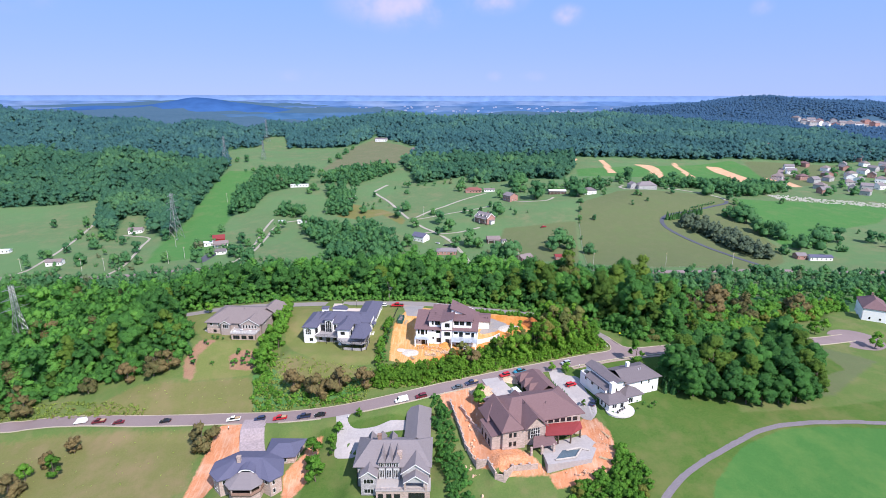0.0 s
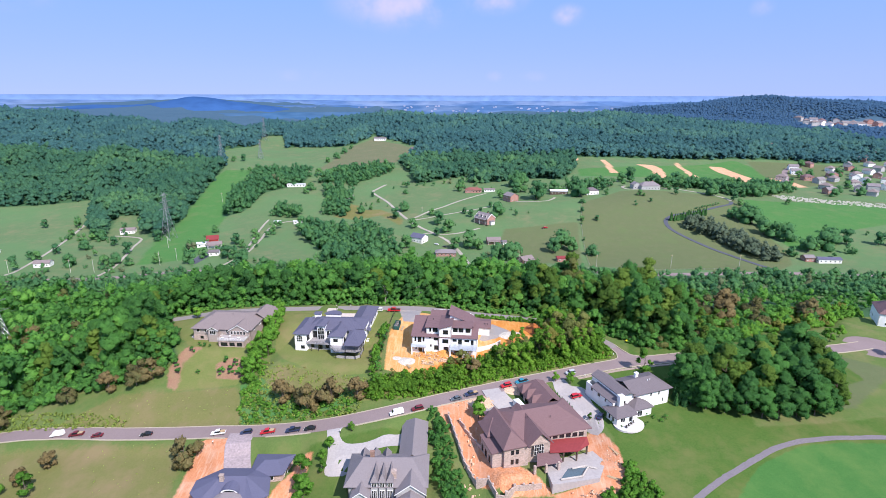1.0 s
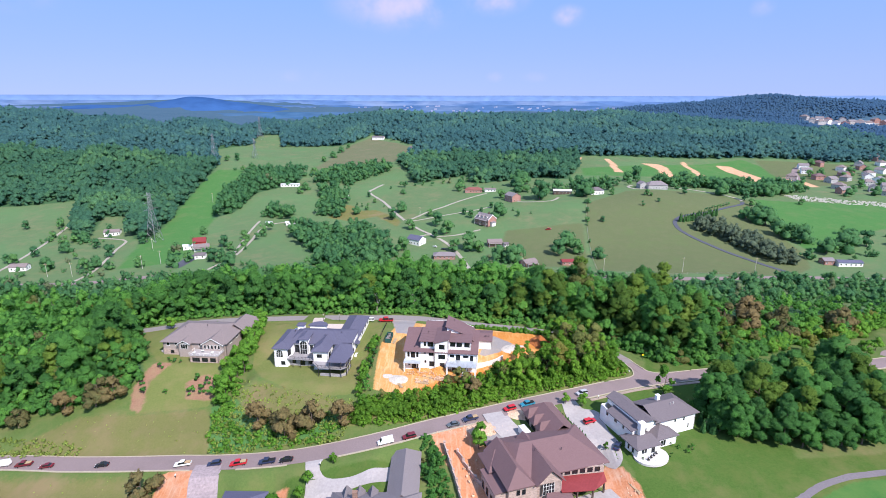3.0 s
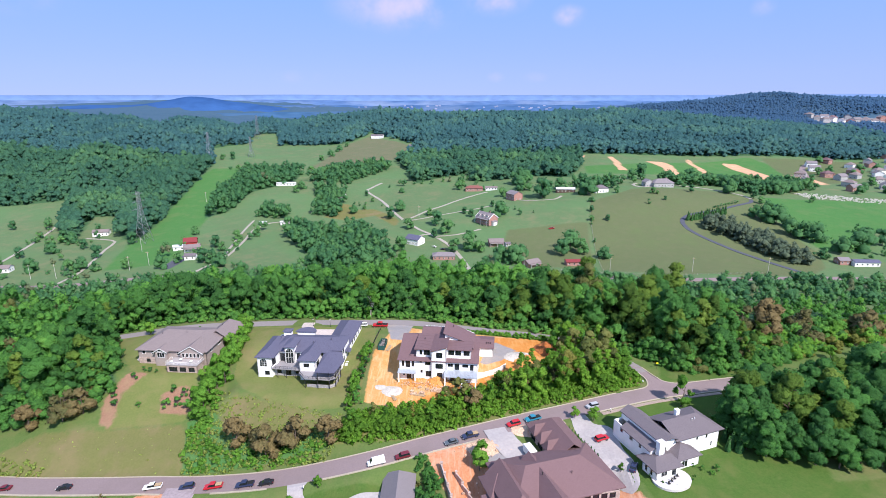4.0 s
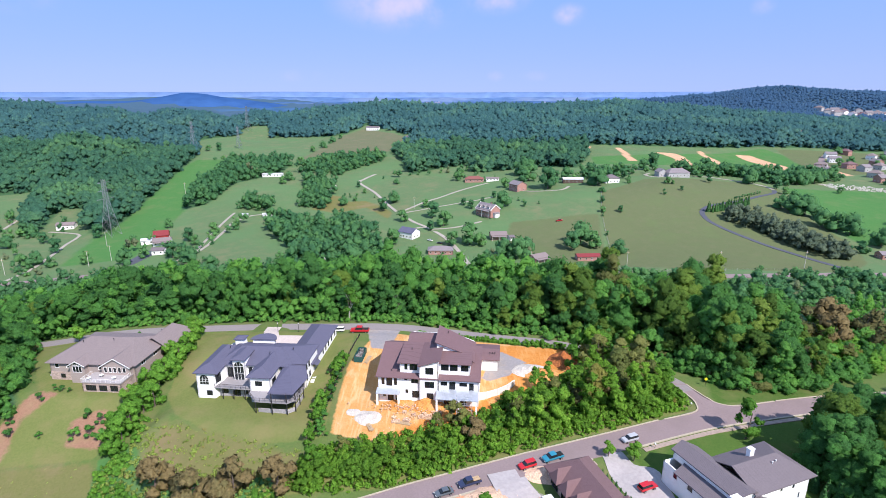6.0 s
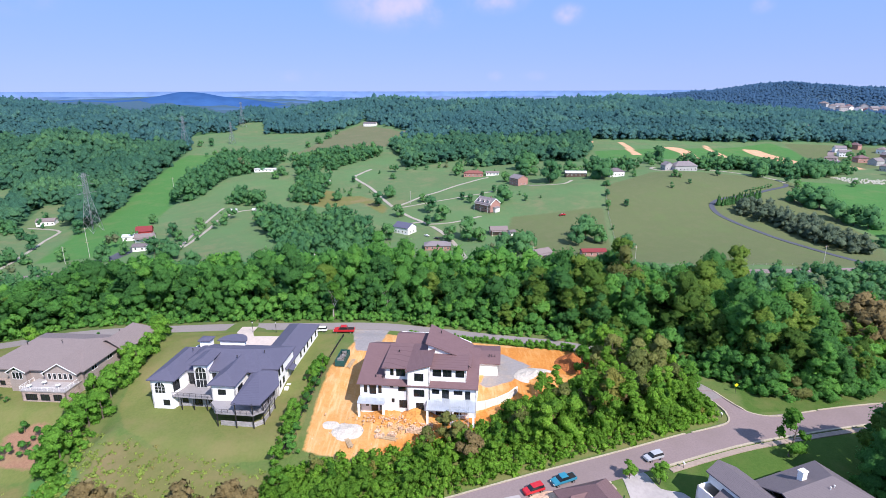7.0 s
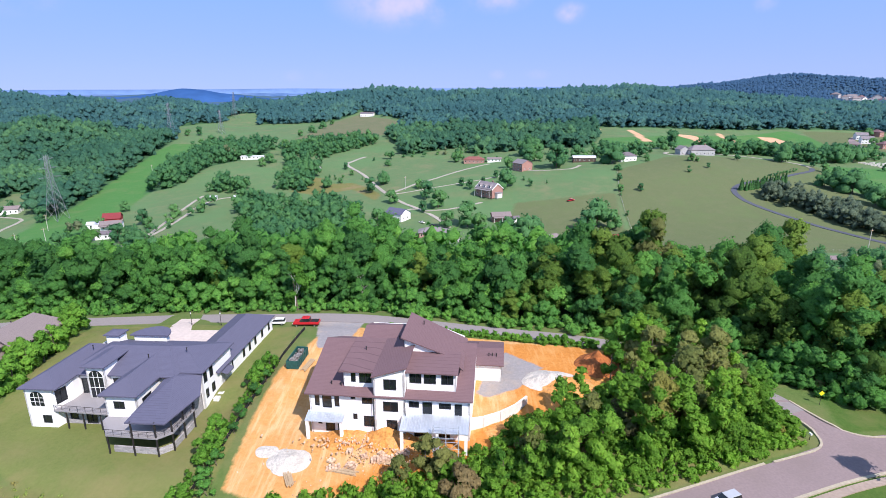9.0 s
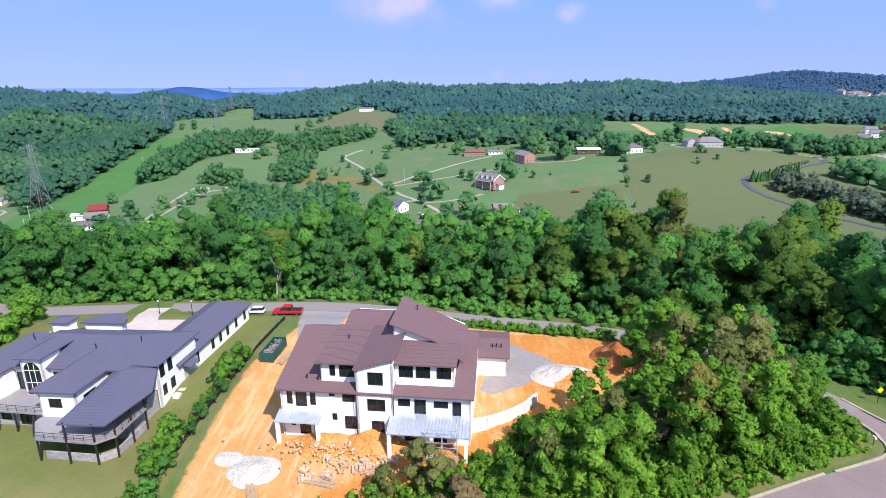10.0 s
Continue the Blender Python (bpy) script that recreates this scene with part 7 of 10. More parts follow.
PAINT = {"white": paint("white_paint", (0.78, 0.78, 0.76)), "red": paint("red_paint", (0.50, 0.02, 0.03)), "maroon": paint("maroon_paint", (0.16, 0.02, 0.03)),
         "black": paint("black_paint", (0.02, 0.02, 0.025)), "navy": paint("navy_paint", (0.03, 0.04, 0.09)), "silver": paint("silver_paint", (0.42, 0.43, 0.46)),
         "teal": paint("teal_paint", (0.03, 0.22, 0.33)), "grey": paint("grey_paint", (0.10, 0.12, 0.14)), "tan": paint("tan_paint", (0.50, 0.42, 0.34))}
M_TYRE = surface("tyre_rubber", (0.02, 0.02, 0.02), 0.9, vary=0.2, bump=0)
M_RIM = surface("wheel_alloy", (0.45, 0.45, 0.47), 0.35, metal=0.8, vary=0.1, bump=0)
M_LAMP = surface("lamp_glass", (0.75, 0.75, 0.72), 0.15, vary=0.05, bump=0)
M_TAIL = surface("tail_lamp", (0.35, 0.01, 0.01), 0.2, vary=0.05, bump=0)
SIDES = {  # length, width, and side outlines of body, cabin (glass) and roof, from the tail
    "sedan": (4.7, 1.84, [(0, 0.35), (0.1, 0.85), (0.9, 0.95), (3.3, 0.92), (4.55, 0.72), (4.7, 0.4)], [(0.7, 0.93), (1.3, 1.4), (2.7, 1.42), (3.5, 0.92)], 1.42),
    "suv": (4.6, 1.86, [(0, 0.4), (0.05, 1.05), (3.5, 1.05), (4.65, 0.9), (4.8, 0.45)], [(0.1, 1.03), (0.35, 1.68), (2.8, 1.7), (3.55, 1.03)], 1.7),
    "van": (5.6, 2.0, [(0, 0.4), (0.02, 1.2), (4.4, 1.2), (5.45, 0.95), (5.6, 0.45)], [(0.03, 1.18), (0.12, 2.1), (3.9, 2.15), (4.7, 1.18)], 2.15),
    "pickup": (5.8, 2.0, [(0, 0.5), (0, 1.1), (3.0, 1.1), (4.5, 1.12), (5.65, 0.98), (5.8, 0.5)], [(2.0, 1.08), (2.15, 1.82), (3.7, 1.84), (4.4, 1.08)], 1.84),
}


def vehicle(kind, colour, x, y, heading, label, cargo=False):
    L, W, body, cabin, top = SIDES[kind]
    z = gz(x, y)
    slope = math.degrees(math.atan2(gz(x + 2 * math.cos(radians(heading)), y + 2 * math.sin(radians(heading))) - gz(x - 2 * math.cos(radians(heading)), y - 2 * math.sin(radians(heading))), 4))
    names = {"sedan": "car", "suv": "suv", "van": "van", "pickup": "pickup_truck"}
    v = new(names[kind])
    v.empty_display_size = 0.5
    v.matrix_world = pose(x, y, z + 0.13, 0, 0, heading) @ pose(0, 0, 0, 0, -slope, 0) @ Matrix.Scale(1.12 if "bright red" in label else 0.9, 4)
    tagged(v, label, {"sedan": "car", "suv": "car", "van": "van", "pickup": "pickup truck"}[kind], "vehicles along the street")
    m = PAINT[colour]
    bm = bmesh.new()
    prism(bm, [(p - L / 2, -W / 2, q) for p, q in body], (0, W, 0))
    bmesh.ops.bevel(bm, geom=bm.edges[:], offset=0.07, segments=2, affect="EDGES")
    part("body", bm, m, v, smooth=False)
    bm = bmesh.new()
    a = [(p - L / 2, -W / 2 + 0.06 + (0.14 if q > 1.3 else 0), q) for p, q in cabin]
    b = [(p, -s, q) for p, s, q in a]
    solid(bm, a, b)
    bmesh.ops.bevel(bm, geom=bm.edges[:], offset=0.04, segments=1, affect="EDGES")
    part("cabin_glass" if kind != "van" else "upper_body", bm, M_GLASS if kind != "van" else m, v)
    bm = bmesh.new()
    c1, c2 = cabin[1][0] - L / 2, cabin[2][0] - L / 2
    solid(bm, [(c1 - 0.05, -W / 2 + 0.18, top - 0.03), (c2 + 0.1, -W / 2 + 0.18, top - 0.03), (c2 + 0.1, W / 2 - 0.18, top - 0.03), (c1 - 0.05, W / 2 - 0.18, top - 0.03)],
          [(c1, -W / 2 + 0.22, top + 0.04), (c2, -W / 2 + 0.22, top + 0.04), (c2, W / 2 - 0.22, top + 0.04), (c1, W / 2 - 0.22, top + 0.04)])
    part("roof", bm, m, v)
    if kind == "van":
        bm = bmesh.new()
        p0, p1 = cabin[2], cabin[3]
        f = lambda t, o: (p0[0] + (p1[0] - p0[0]) * t - L / 2 + o, p0[1] + (p1[1] - p0[1]) * t + o)
        q0, q1 = f(0.12, 0.02), f(0.9, 0.02)
        solid(bm, [(q0[0], -0.7, q0[1]), (q0[0], 0.7, q0[1]), (q1[0], 0.85, q1[1]), (q1[0], -0.85, q1[1])],
              [(q0[0] + 0.03, -0.7, q0[1] + 0.02), (q0[0] + 0.03, 0.7, q0[1] + 0.02), (q1[0] + 0.03, 0.85, q1[1] + 0.02), (q1[0] + 0.03, -0.85, q1[1] + 0.02)])
        part("windscreen", bm, M_GLASS, v)
    if kind == "pickup":
        bm = bmesh.new()
        box(bm, -L / 2 + 0.12, -L / 2 + 1.95, -W / 2 + 0.14, W / 2 - 0.14, 1.09, 1.115)
        part("truck_bed", bm, M_TYRE, v)
        if cargo:
            bm = bmesh.new()
            for k in range(4):
                box(bm, -L / 2 + 0.2, -L / 2 + 2.3, -0.7 + 0.36 * k, -0.42 + 0.36 * k, 1.12, 1.3 + 0.12 * (k % 2))
            part("cargo", bm, M_WOOD, v)
    for fx_ in (-L / 2 + 0.95, L / 2 - 0.9):
        for sy in (-1, 1):
            bm = bmesh.new()
            rod(bm, (fx_, sy * (W / 2 - 0.2), 0.2), (fx_, sy * (W / 2 + 0.02), 0.2), 0.35, 12)
            wheel = part("tyre", bm, M_TYRE, v)
            bm = bmesh.new()
            rod(bm, (fx_, sy * (W / 2 - 0.1), 0.2), (fx_, sy * (W / 2 + 0.04), 0.2), 0.2, 8)
            part("rim", bm, M_RIM, wheel)
    for sy in (-1, 1):
        bm = bmesh.new()
        box(bm, L / 2 - 0.12, L / 2 + 0.015, sy * (W / 2 - 0.3) - 0.18, sy * (W / 2 - 0.3) + 0.18, 0.6, 0.76)
        part("headlight", bm, M_LAMP, v)
        bm = bmesh.new()
        box(bm, -L / 2 - 0.015, -L / 2 + 0.1, sy * (W / 2 - 0.2) - 0.1, sy * (W / 2 - 0.2) + 0.1, 0.65, 0.9)
        part("tail_light", bm, M_TAIL, v)
    return v


PARKED = "parked along the asphalt street"
for kind, col, x, y, head, lab, cargo in (
        ("van", "white", -142.4, 187.4, 184, "white panel van " + PARKED, 0), ("pickup", "maroon", -134.4, 186.2, 186, "dark maroon pickup truck " + PARKED, 1),
        ("sedan", "maroon", -125.6, 184.4, 188, "maroon car " + PARKED, 0), ("sedan", "black", -106.3, 182.8, 187, "black car " + PARKED, 0),
        ("pickup", "white", -78.6, 179.8, 187, "white pickup truck with a timber load " + PARKED, 1), ("suv", "navy", -68.0, 178.5, 187, "navy blue car " + PARKED, 0),
        ("pickup", "red", -60.1, 177.5, 186, "red pickup truck with a loaded bed " + PARKED, 1), ("pickup", "navy", -50.9, 176.8, 184, "navy pickup truck " + PARKED, 0),
        ("sedan", "black", -44.9, 176.6, 183, "black car " + PARKED, 0), ("van", "white", -14.7, 179.6, 196, "white van " + PARKED, 0),
        ("suv", "maroon", -7.4, 181.6, 198, "maroon car " + PARKED, 0), ("sedan", "grey", 6.4, 187.4, 201, "dark grey car " + PARKED, 0),
        ("pickup", "navy", 12.0, 190.2, 201, "navy pickup truck with a loaded bed " + PARKED, 1), ("suv", "red", 25.6, 195.4, 201, "red car " + PARKED, 0),
        ("pickup", "teal", 31.8, 197.8, 201, "teal pickup truck " + PARKED, 0), ("suv", "silver", 52.0, 204.4, 201, "silver car on the asphalt street", 0),
        ("suv", "red", 50.6, 188.6, 20, "red car on a pale concrete driveway", 0), ("sedan", "navy", 56.0, 176.4, 60, "dark blue car beside the white house", 0),
        ("pickup", "red", -23.0, 263.4, 180, "bright red pickup truck by the upper street", 0), ("suv", "white", -30.6, 264.4, 182, "white car beside the long garage wing", 0),
        ("pickup", "red", 98, 509, 10, "red truck standing in a field", 0), ("sedan", "white", -4, 476, 140, "white car beside a farm track", 0),
        ("sedan", "black", 3, 470, 150, "dark car beside a farm track", 0), ("sedan", "white", 60, 428, 90, "white car beside a valley house", 0)):
    vehicle(kind, col, x, y, head, lab, cargo)


# ---- site clutter round the unfinished house ----
def mound(name, label, x, y, r, tall, material, seed, stretch=1.0):
    bm = bmesh.new()
    rings, k = 9, 26
    rows = []
    for i in range(rings + 1):
        f = i / rings
        row = []
        for j in range(k):
            a = 6.2832 * j / k
            wob = 1 + 0.22 * noise.noise((math.cos(a) * 1.3 + seed, math.sin(a) * 1.3, 0.3)) + 0.08 * noise.noise((math.cos(a) * 4, math.sin(a) * 4 + seed, f * 3))
            px, py = x + r * f * wob * math.cos(a) * stretch, y + r * f * wob * math.sin(a)
            h = tall * (1 - f) ** 1.15 * (1 + 0.35 * noise.noise((px * 0.6, py * 0.6, seed))) + 0.12 * noise.noise((px * 2.1, py * 2.1, seed))
            row.append(bm.verts.new((px - x, py - y, gz(px, py) + max(h, 0.04) - 0.12 * (f > 0.95) - gz(x, y))))
        rows.append(row)
    for a, b in zip(rows[:-1], rows[1:]):
        for j in range(k):
            bm.faces.new((a[j], a[(j + 1) % k], b[(j + 1) % k], b[j]))
    bmesh.ops.remove_doubles(bm, verts=bm.verts, dist=0.01)
    me = bpy.data.meshes.new(name)
    bmesh.ops.recalc_face_normals(bm, faces=bm.faces)
    bm.to_mesh(me)
    bm.free()
    me.materials.append(material)
    ob = new(name, me)
    ob.location = (x, y, gz(x, y))
    return tagged(ob, label, "pile", "piles on the building site")


M_DIRTPILE = surface("orange_clay_pile", (0.56, 0.245, 0.06), 0.95, vary=0.3, fine=2.0, coarse=0.5, bump=0.6, dist=0.2, stain=(0.62, 0.36, 0.16))
M_REDPILE = surface("red_clay_pile", (0.54, 0.235, 0.115), 0.95, vary=0.3, fine=2.0, coarse=0.5, bump=0.6, dist=0.2, stain=(0.58, 0.36, 0.24))
M_DARKCLAY = surface("dark_clay_bank", (0.36, 0.12, 0.035), 0.95, vary=0.35, fine=2.0, coarse=0.5, bump=0.6, dist=0.2)
mound("gravel_mound", "pale crushed stone pile on orange dirt", -13.6, 212.6, 3.0, 1.0, M_GRAVELPILE, 1.0, 1.25)
mound("gravel_mound", "low heap of pale crushed stone on orange dirt", -17.4, 214.8, 1.5, 0.35, M_GRAVELPILE, 3.0, 1.5)
mound("gravel_mound", "pale crushed stone pile on orange dirt", 32.5, 236.6, 4.8, 1.7, M_GRAVELPILE, 5.0, 1.25)
mound("dirt_mound", "orange clay heap against the house wall", -4.5, 218.6, 4.0, 1.2, M_DIRTPILE, 9.0, 1.5)
mound("dirt_mound", "orange clay heap against the house wall", 2.0, 218.0, 4.2, 2.3, M_DIRTPILE, 12.0, 1.3)
mound("dirt_mound", "orange clay bank below the retaining wall", 24.5, 219.5, 4.5, 0.8, M_DIRTPILE, 15.0, 1.6)
mound("dirt_mound", "dark orange clay bank at the lot edge", 44.0, 244.0, 6.0, 3.0, M_DARKCLAY, 18.0, 0.8)
mound("dirt_mound", "orange clay bank at the lot edge", 36.0, 234.0, 5.0, 2.2, M_DIRTPILE, 21.0, 1.4)
mound("dirt_mound", "red clay heap behind a stone wall", 22.0, 150.5, 5.0, 0.9, M_REDPILE, 24.0, 1.3)
mound("stone_mound", "heap of stone rubble beside the street", 16.0, 186.0, 3.6, 1.2, M_RUBBLE, 27.0, 1.6)
mound("stone_mound", "heap of building sand and stone", 29.0, 193.0, 3.0, 0.9, M_RUBBLE, 31.0, 1.6)


def rock_meshes(k):
    out = []
    for i in range(k):
        v, f = ICO1
        w = v * rng.uniform(0.6, 1.15, (len(v), 1)) * np.array([1.0, 0.75, 0.55])
        me = mesh_from("rock", w, f, smooth=False)
        me.materials.append(M_RUBBLE)
        out.append(me)
    return out


ROCKS = rock_meshes(6)


def rubble(label, x, y, wide, deep, count, size):
    t = thing("rubble", label, "rubble", x, y, gz(x, y), group="rubble on the building sites")
    for i in range(count):
        px, py = x + rng.normal() * wide / 2, y + rng.normal() * deep / 2
        o = new("stone", ROCKS[i % 6])
        s = size * rng.uniform(0.4, 1.3)
        o.parent = t
        o.matrix_basis = Matrix.LocRotScale((px - x, py - y, gz(px, py) - gz(x, y) + 0.25 * s + (0.6 if deep < 3 else 0)), Euler(rng.uniform(0, 6, 3)), (s, s, s))


rubble("broken pale stone and block scattered before the house", -2.5, 216.4, 10, 2.0, 150, 0.27)
rubble("pinkish broken stone strewn along the foot of the house", -0.5, 213.6, 9, 2.9, 150, 0.2)
rubble("broken stone and block at the edge of the dirt bank", 2.5, 211.0, 8, 3.2, 70, 0.18)
rubble("broken stone scattered over orange dirt", -9.0, 210.0, 11, 5, 26, 0.22)
rubble("stacked stone beside the mansion yard", 10.5, 158.0, 2.5, 12, 40, 0.7)
rubble("stone scattered along the street edge", 14.0, 185.0, 9, 3, 36, 0.6)
rubble("stone scattered over a dirt yard", 21.0, 172.0, 7, 6, 24, 0.5)
rubble("stone and broken block scattered over red clay", 55.0, 157.5, 3, 6, 40, 0.32)
rubble("stone and broken block along a clay bank", 47.0, 145.2, 7, 1.6, 36, 0.34)


def pallet(x, y, turn, label):
    t = thing("pallet", label, "pallet", x, y, gz(x, y) + 0.02, turn, "pallets on the building site")
    for k in range(6):
        bm = bmesh.new()
        box(bm, -0.6, 0.6, -0.62 + 0.22 * k, -0.48 + 0.22 * k, 0.12, 0.15)
        part("slat", bm, M_WOOD, t)
    for u in (-0.55, 0, 0.55):
        bm = bmesh.new()
        box(bm, u - 0.05, u + 0.05, -0.62, 0.62, 0, 0.12)
        part("bearer", bm, M_WOOD, t)
    bm = bmesh.new()
    box(bm, -0.5, 0.5, -0.5, 0.5, 0.15, 0.32)
    part("stone_block", bm, M_RUBBLE, t)


for i, (x, y) in enumerate(((-4.0, 214.8), (-1.5, 213.6), (1.2, 214.2), (-6.6, 212.8), (3.4, 215.2))):
    pallet(x, y, 20 * i, "timber pallet with pale blocks on orange dirt")


def block_stack(x, y, turn, wide, high):
    t = thing("block_stack", "low stack of pinkish building stone on orange dirt", "stone stack", x, y, gz(x, y), turn, "stone stacks on the building site")
    for i in range(wide):
        for k in range(high if i % 3 else high - 1):
            for v in (-0.32, 0.32):
                bm = bmesh.new()
                u, j = (i - wide / 2) * 0.46, rng.uniform(-0.05, 0.05)
                box(bm, u + j, u + j + 0.4, v - 0.28, v + 0.26, 0.02 + k * 0.22, 0.2 + k * 0.22)
                part("block", bm, M_RUBBLE, t)


for x, y, turn, wide, high in ((1.5, 213.0, 8, 8, 3), (-3.2, 211.6, -20, 4, 3), (-6.0, 211.4, 15, 5, 2), (4.6, 214.0, 30, 5, 3)):
    block_stack(x, y, turn, wide, high)


M_DEBRIS = surface("mixed_debris", (0.22, 0.20, 0.19), 0.9, vary=0.7, fine=2.5, coarse=0.8)


def dumpster(x, y, turn):
    t = thing("dumpster", "open dark green steel skip full of debris", "dumpster", x, y, gz(x, y), turn)
    green = surface("green_steel", (0.02, 0.09, 0.085), 0.5, vary=0.2, fine=2, coarse=0.5)
    for u0, u1, v0, v1 in ((-1.2, -1.12, -3.4, 3.4), (1.12, 1.2, -3.4, 3.4), (-1.12, 1.12, -3.4, -3.32), (-1.12, 1.12, 3.32, 3.4)):
        bm = bmesh.new()
        box(bm, u0, u1, v0, v1, 0.2, 1.9)
        part("side", bm, green, t)
    bm = bmesh.new()
    box(bm, -1.12, 1.12, -3.32, 3.32, 0.2, 0.3)
    part("floor_plate", bm, green, t)
    for i in range(7):
        for u in (-1.28, 1.2):
            bm = bmesh.new()
            box(bm, u, u + 0.08, -3.3 + i * 1.08, -3.2 + i * 1.08, 0.15, 1.85)
            part("rib", bm, green, t)
    bm = bmesh.new()
    for i in range(40):
        px, py = rng.uniform(-0.9, 0.9), rng.uniform(-3, 3)
        s = rng.uniform(0.15, 0.5)
        box(bm, px - s, px + s * 0.6, py - s * 0.5, py + s, 0.3, rng.uniform(1.0, 1.7))
    ob = part("debris", bm, M_DEBRIS, t)
    ob["kind"] = "stuff"


dumpster(-19.6, 242.4, -4)


def lumber(x, y, turn):
    t = thing("lumber_stack", "stack of raw timber boards on the dirt", "lumber", x, y, gz(x, y), turn)
    for i in range(9):
        bm = bmesh.new()
        o = (i % 5) * 0.24 + rng.uniform(-0.04, 0.04)
        box(bm, o, o + 0.2, -2.4 + rng.uniform(-0.3, 0.3), 2.4, 0.05 + 0.12 * (i // 5), 0.15 + 0.12 * (i // 5))
        part("board", bm, M_WOOD, t)


lumber(-17.8, 241.6, -10)
lumber(-4.6, 210.2, 75)
lumber(-13.2, 209.4, 25)
lumber(3.0, 212.0, 82)
lumber(56.0, 161.5, 20)
lumber(53.5, 150.0, 60)
lumber(23.0, 163.0, 10)


def silt_fence(pts):
    t = thing("silt_fence", "low black fabric fence on stakes along the dirt lot", "fence", *pts[0], gz(*pts[0]))
    black = surface("black_fabric", (0.02, 0.02, 0.022), 0.9, vary=0.2)
    o = Vector((*pts[0], gz(*pts[0])))
    c = resample(np.array(pts), 2.5)
    for a, b in zip(c[:-1], c[1:]):
        za, zb = gz(*a), gz(*b)
        bm = bmesh.new()
        n = np.array([-(b - a)[1], (b - a)[0]])
        n = n / np.linalg.norm(n) * 0.03
        q = [(*(a - n), za), (*(b - n), zb), (*(b + n), zb), (*(a + n), za)]
        solid(bm, [tuple(Vector(p) - o) for p in q], [tuple(Vector((p[0], p[1], p[2] + 0.75)) - o) for p in q])
        part("fabric_panel", bm, black, t)
        bm = bmesh.new()
        rod(bm, Vector((*a, za - 0.1)) - o, Vector((*a, za + 1.0)) - o, 0.04, 4)
        part("stake", bm, M_WOOD, t)


silt_fence([(-22.3, 259), (-23.2, 250), (-23.8, 240), (-24.4, 230), (-25.0, 218), (-26.2, 206)])


def sign_post(x, y):
    t = thing("road_sign", "yellow diamond warning sign on a post", "sign", x, y, gz(x, y))
    bm = bmesh.new()
    rod(bm, (0, 0, 0), (0, 0, 2.6), 0.05, 6)
    part("post", bm, M_DARKMETAL, t)
    bm = bmesh.new()
    prism(bm, [(0, -0.07, 1.9), (0.55, -0.07, 2.45), (0, -0.07, 3.0), (-0.55, -0.07, 2.45)], (0, 0.03, 0))
    part("plate", bm, surface("sign_yellow", (0.75, 0.70, 0.02), 0.5, vary=0.05, bump=0), t)


sign_post(82.6, 230.6)


def lamp_post(x, y):
    t = thing("lamp_post", "black metal garden lamp post beside the drive", "lamp", x, y, gz(x, y))
    bm = bmesh.new()
    rod(bm, (0, 0, 0), (0, 0, 3.0), 0.07, 6)
    rod(bm, (0, 0, 0), (0, 0, 0.5), 0.14, 6)
    part("post", bm, M_DARKMETAL, t)
    bm = bmesh.new()
    rod(bm, (0, 0, 3.0), (0, 0, 3.5), 0.14, 6, 0.2)
    part("lantern", bm, M_LAMP, t)
    bm = bmesh.new()
    rod(bm, (0, 0, 3.5), (0, 0, 3.75), 0.26, 6, 0.03)
    part("cap", bm, M_DARKMETAL, t)


lamp_post(-51.6, 263.4)
lamp_post(-44.4, 263.6)


def mailbox(x, y):
    t = thing("mailbox", "small mailbox on a post beside the street", "mailbox", x, y, gz(x, y))
    bm = bmesh.new()
    rod(bm, (0, 0, 0), (0, 0, 1.1), 0.06, 5)
    part("post", bm, M_DARKMETAL, t)
    bm = bmesh.new()
    box(bm, -0.14, 0.14, -0.3, 0.3, 1.1, 1.4)
    part("box", bm, M_FRAME_WHITE, t)


for x, y in ((73.6, 219.6), (57, 201.5), (-78.4, 174.4), (-33.5, 172.6)):
    mailbox(x, y)


def site_trailer(x, y, turn):
    t = thing("cargo_trailer", "white box trailer standing in the mansion yard", "trailer", x, y, gz(x, y), turn)
    bm = bmesh.new()
    box(bm, -2.2, 2.2, -1.1, 1.1, 0.6, 2.9)
    bmesh.ops.bevel(bm, geom=bm.edges[:], offset=0.08, segments=2, affect="EDGES")
    part("box_body", bm, PAINT["white"], t)
    for sy in (-1, 1):
        bm = bmesh.new()
        rod(bm, (-0.4, sy * 0.9, 0.38), (-0.4, sy * 1.12, 0.38), 0.38, 12)
        part("wheel", bm, M_TYRE, t)
    bm = bmesh.new()
    box(bm, 2.2, 3.2, -0.06, 0.06, 0.5, 0.62)
    part("drawbar", bm, M_DARKMETAL, t)


site_trailer(28.6, 182.6, 110)


# ---- plants near the houses ----
def trunk_mesh(tall, r, limbs, seed):
    g = random.Random(seed)
    bm = bmesh.new()
    pts, p = [], Vector((0, 0, -0.3))
    for i in range(6):
        pts.append(p.copy())
        p = p + Vector((g.uniform(-0.15, 0.15), g.uniform(-0.15, 0.15), tall * 0.75 / 5))
    for i in range(5):
        rod(bm, pts[i], pts[i + 1], r * (1 - 0.15 * i), 7, r * (0.85 - 0.15 * i))
    for i in range(limbs):
        a, s = g.uniform(0, 6.28), pts[2 + i % 4]
        e = s + Vector((math.cos(a), math.sin(a), g.uniform(0.5, 1.0))) * tall * g.uniform(0.10, 0.17)
        rod(bm, s, e, r * 0.4, 5, r * 0.12)
    me = bpy.data.meshes.new("trunk")
    bm.to_mesh(me)
    bm.free()
    return me


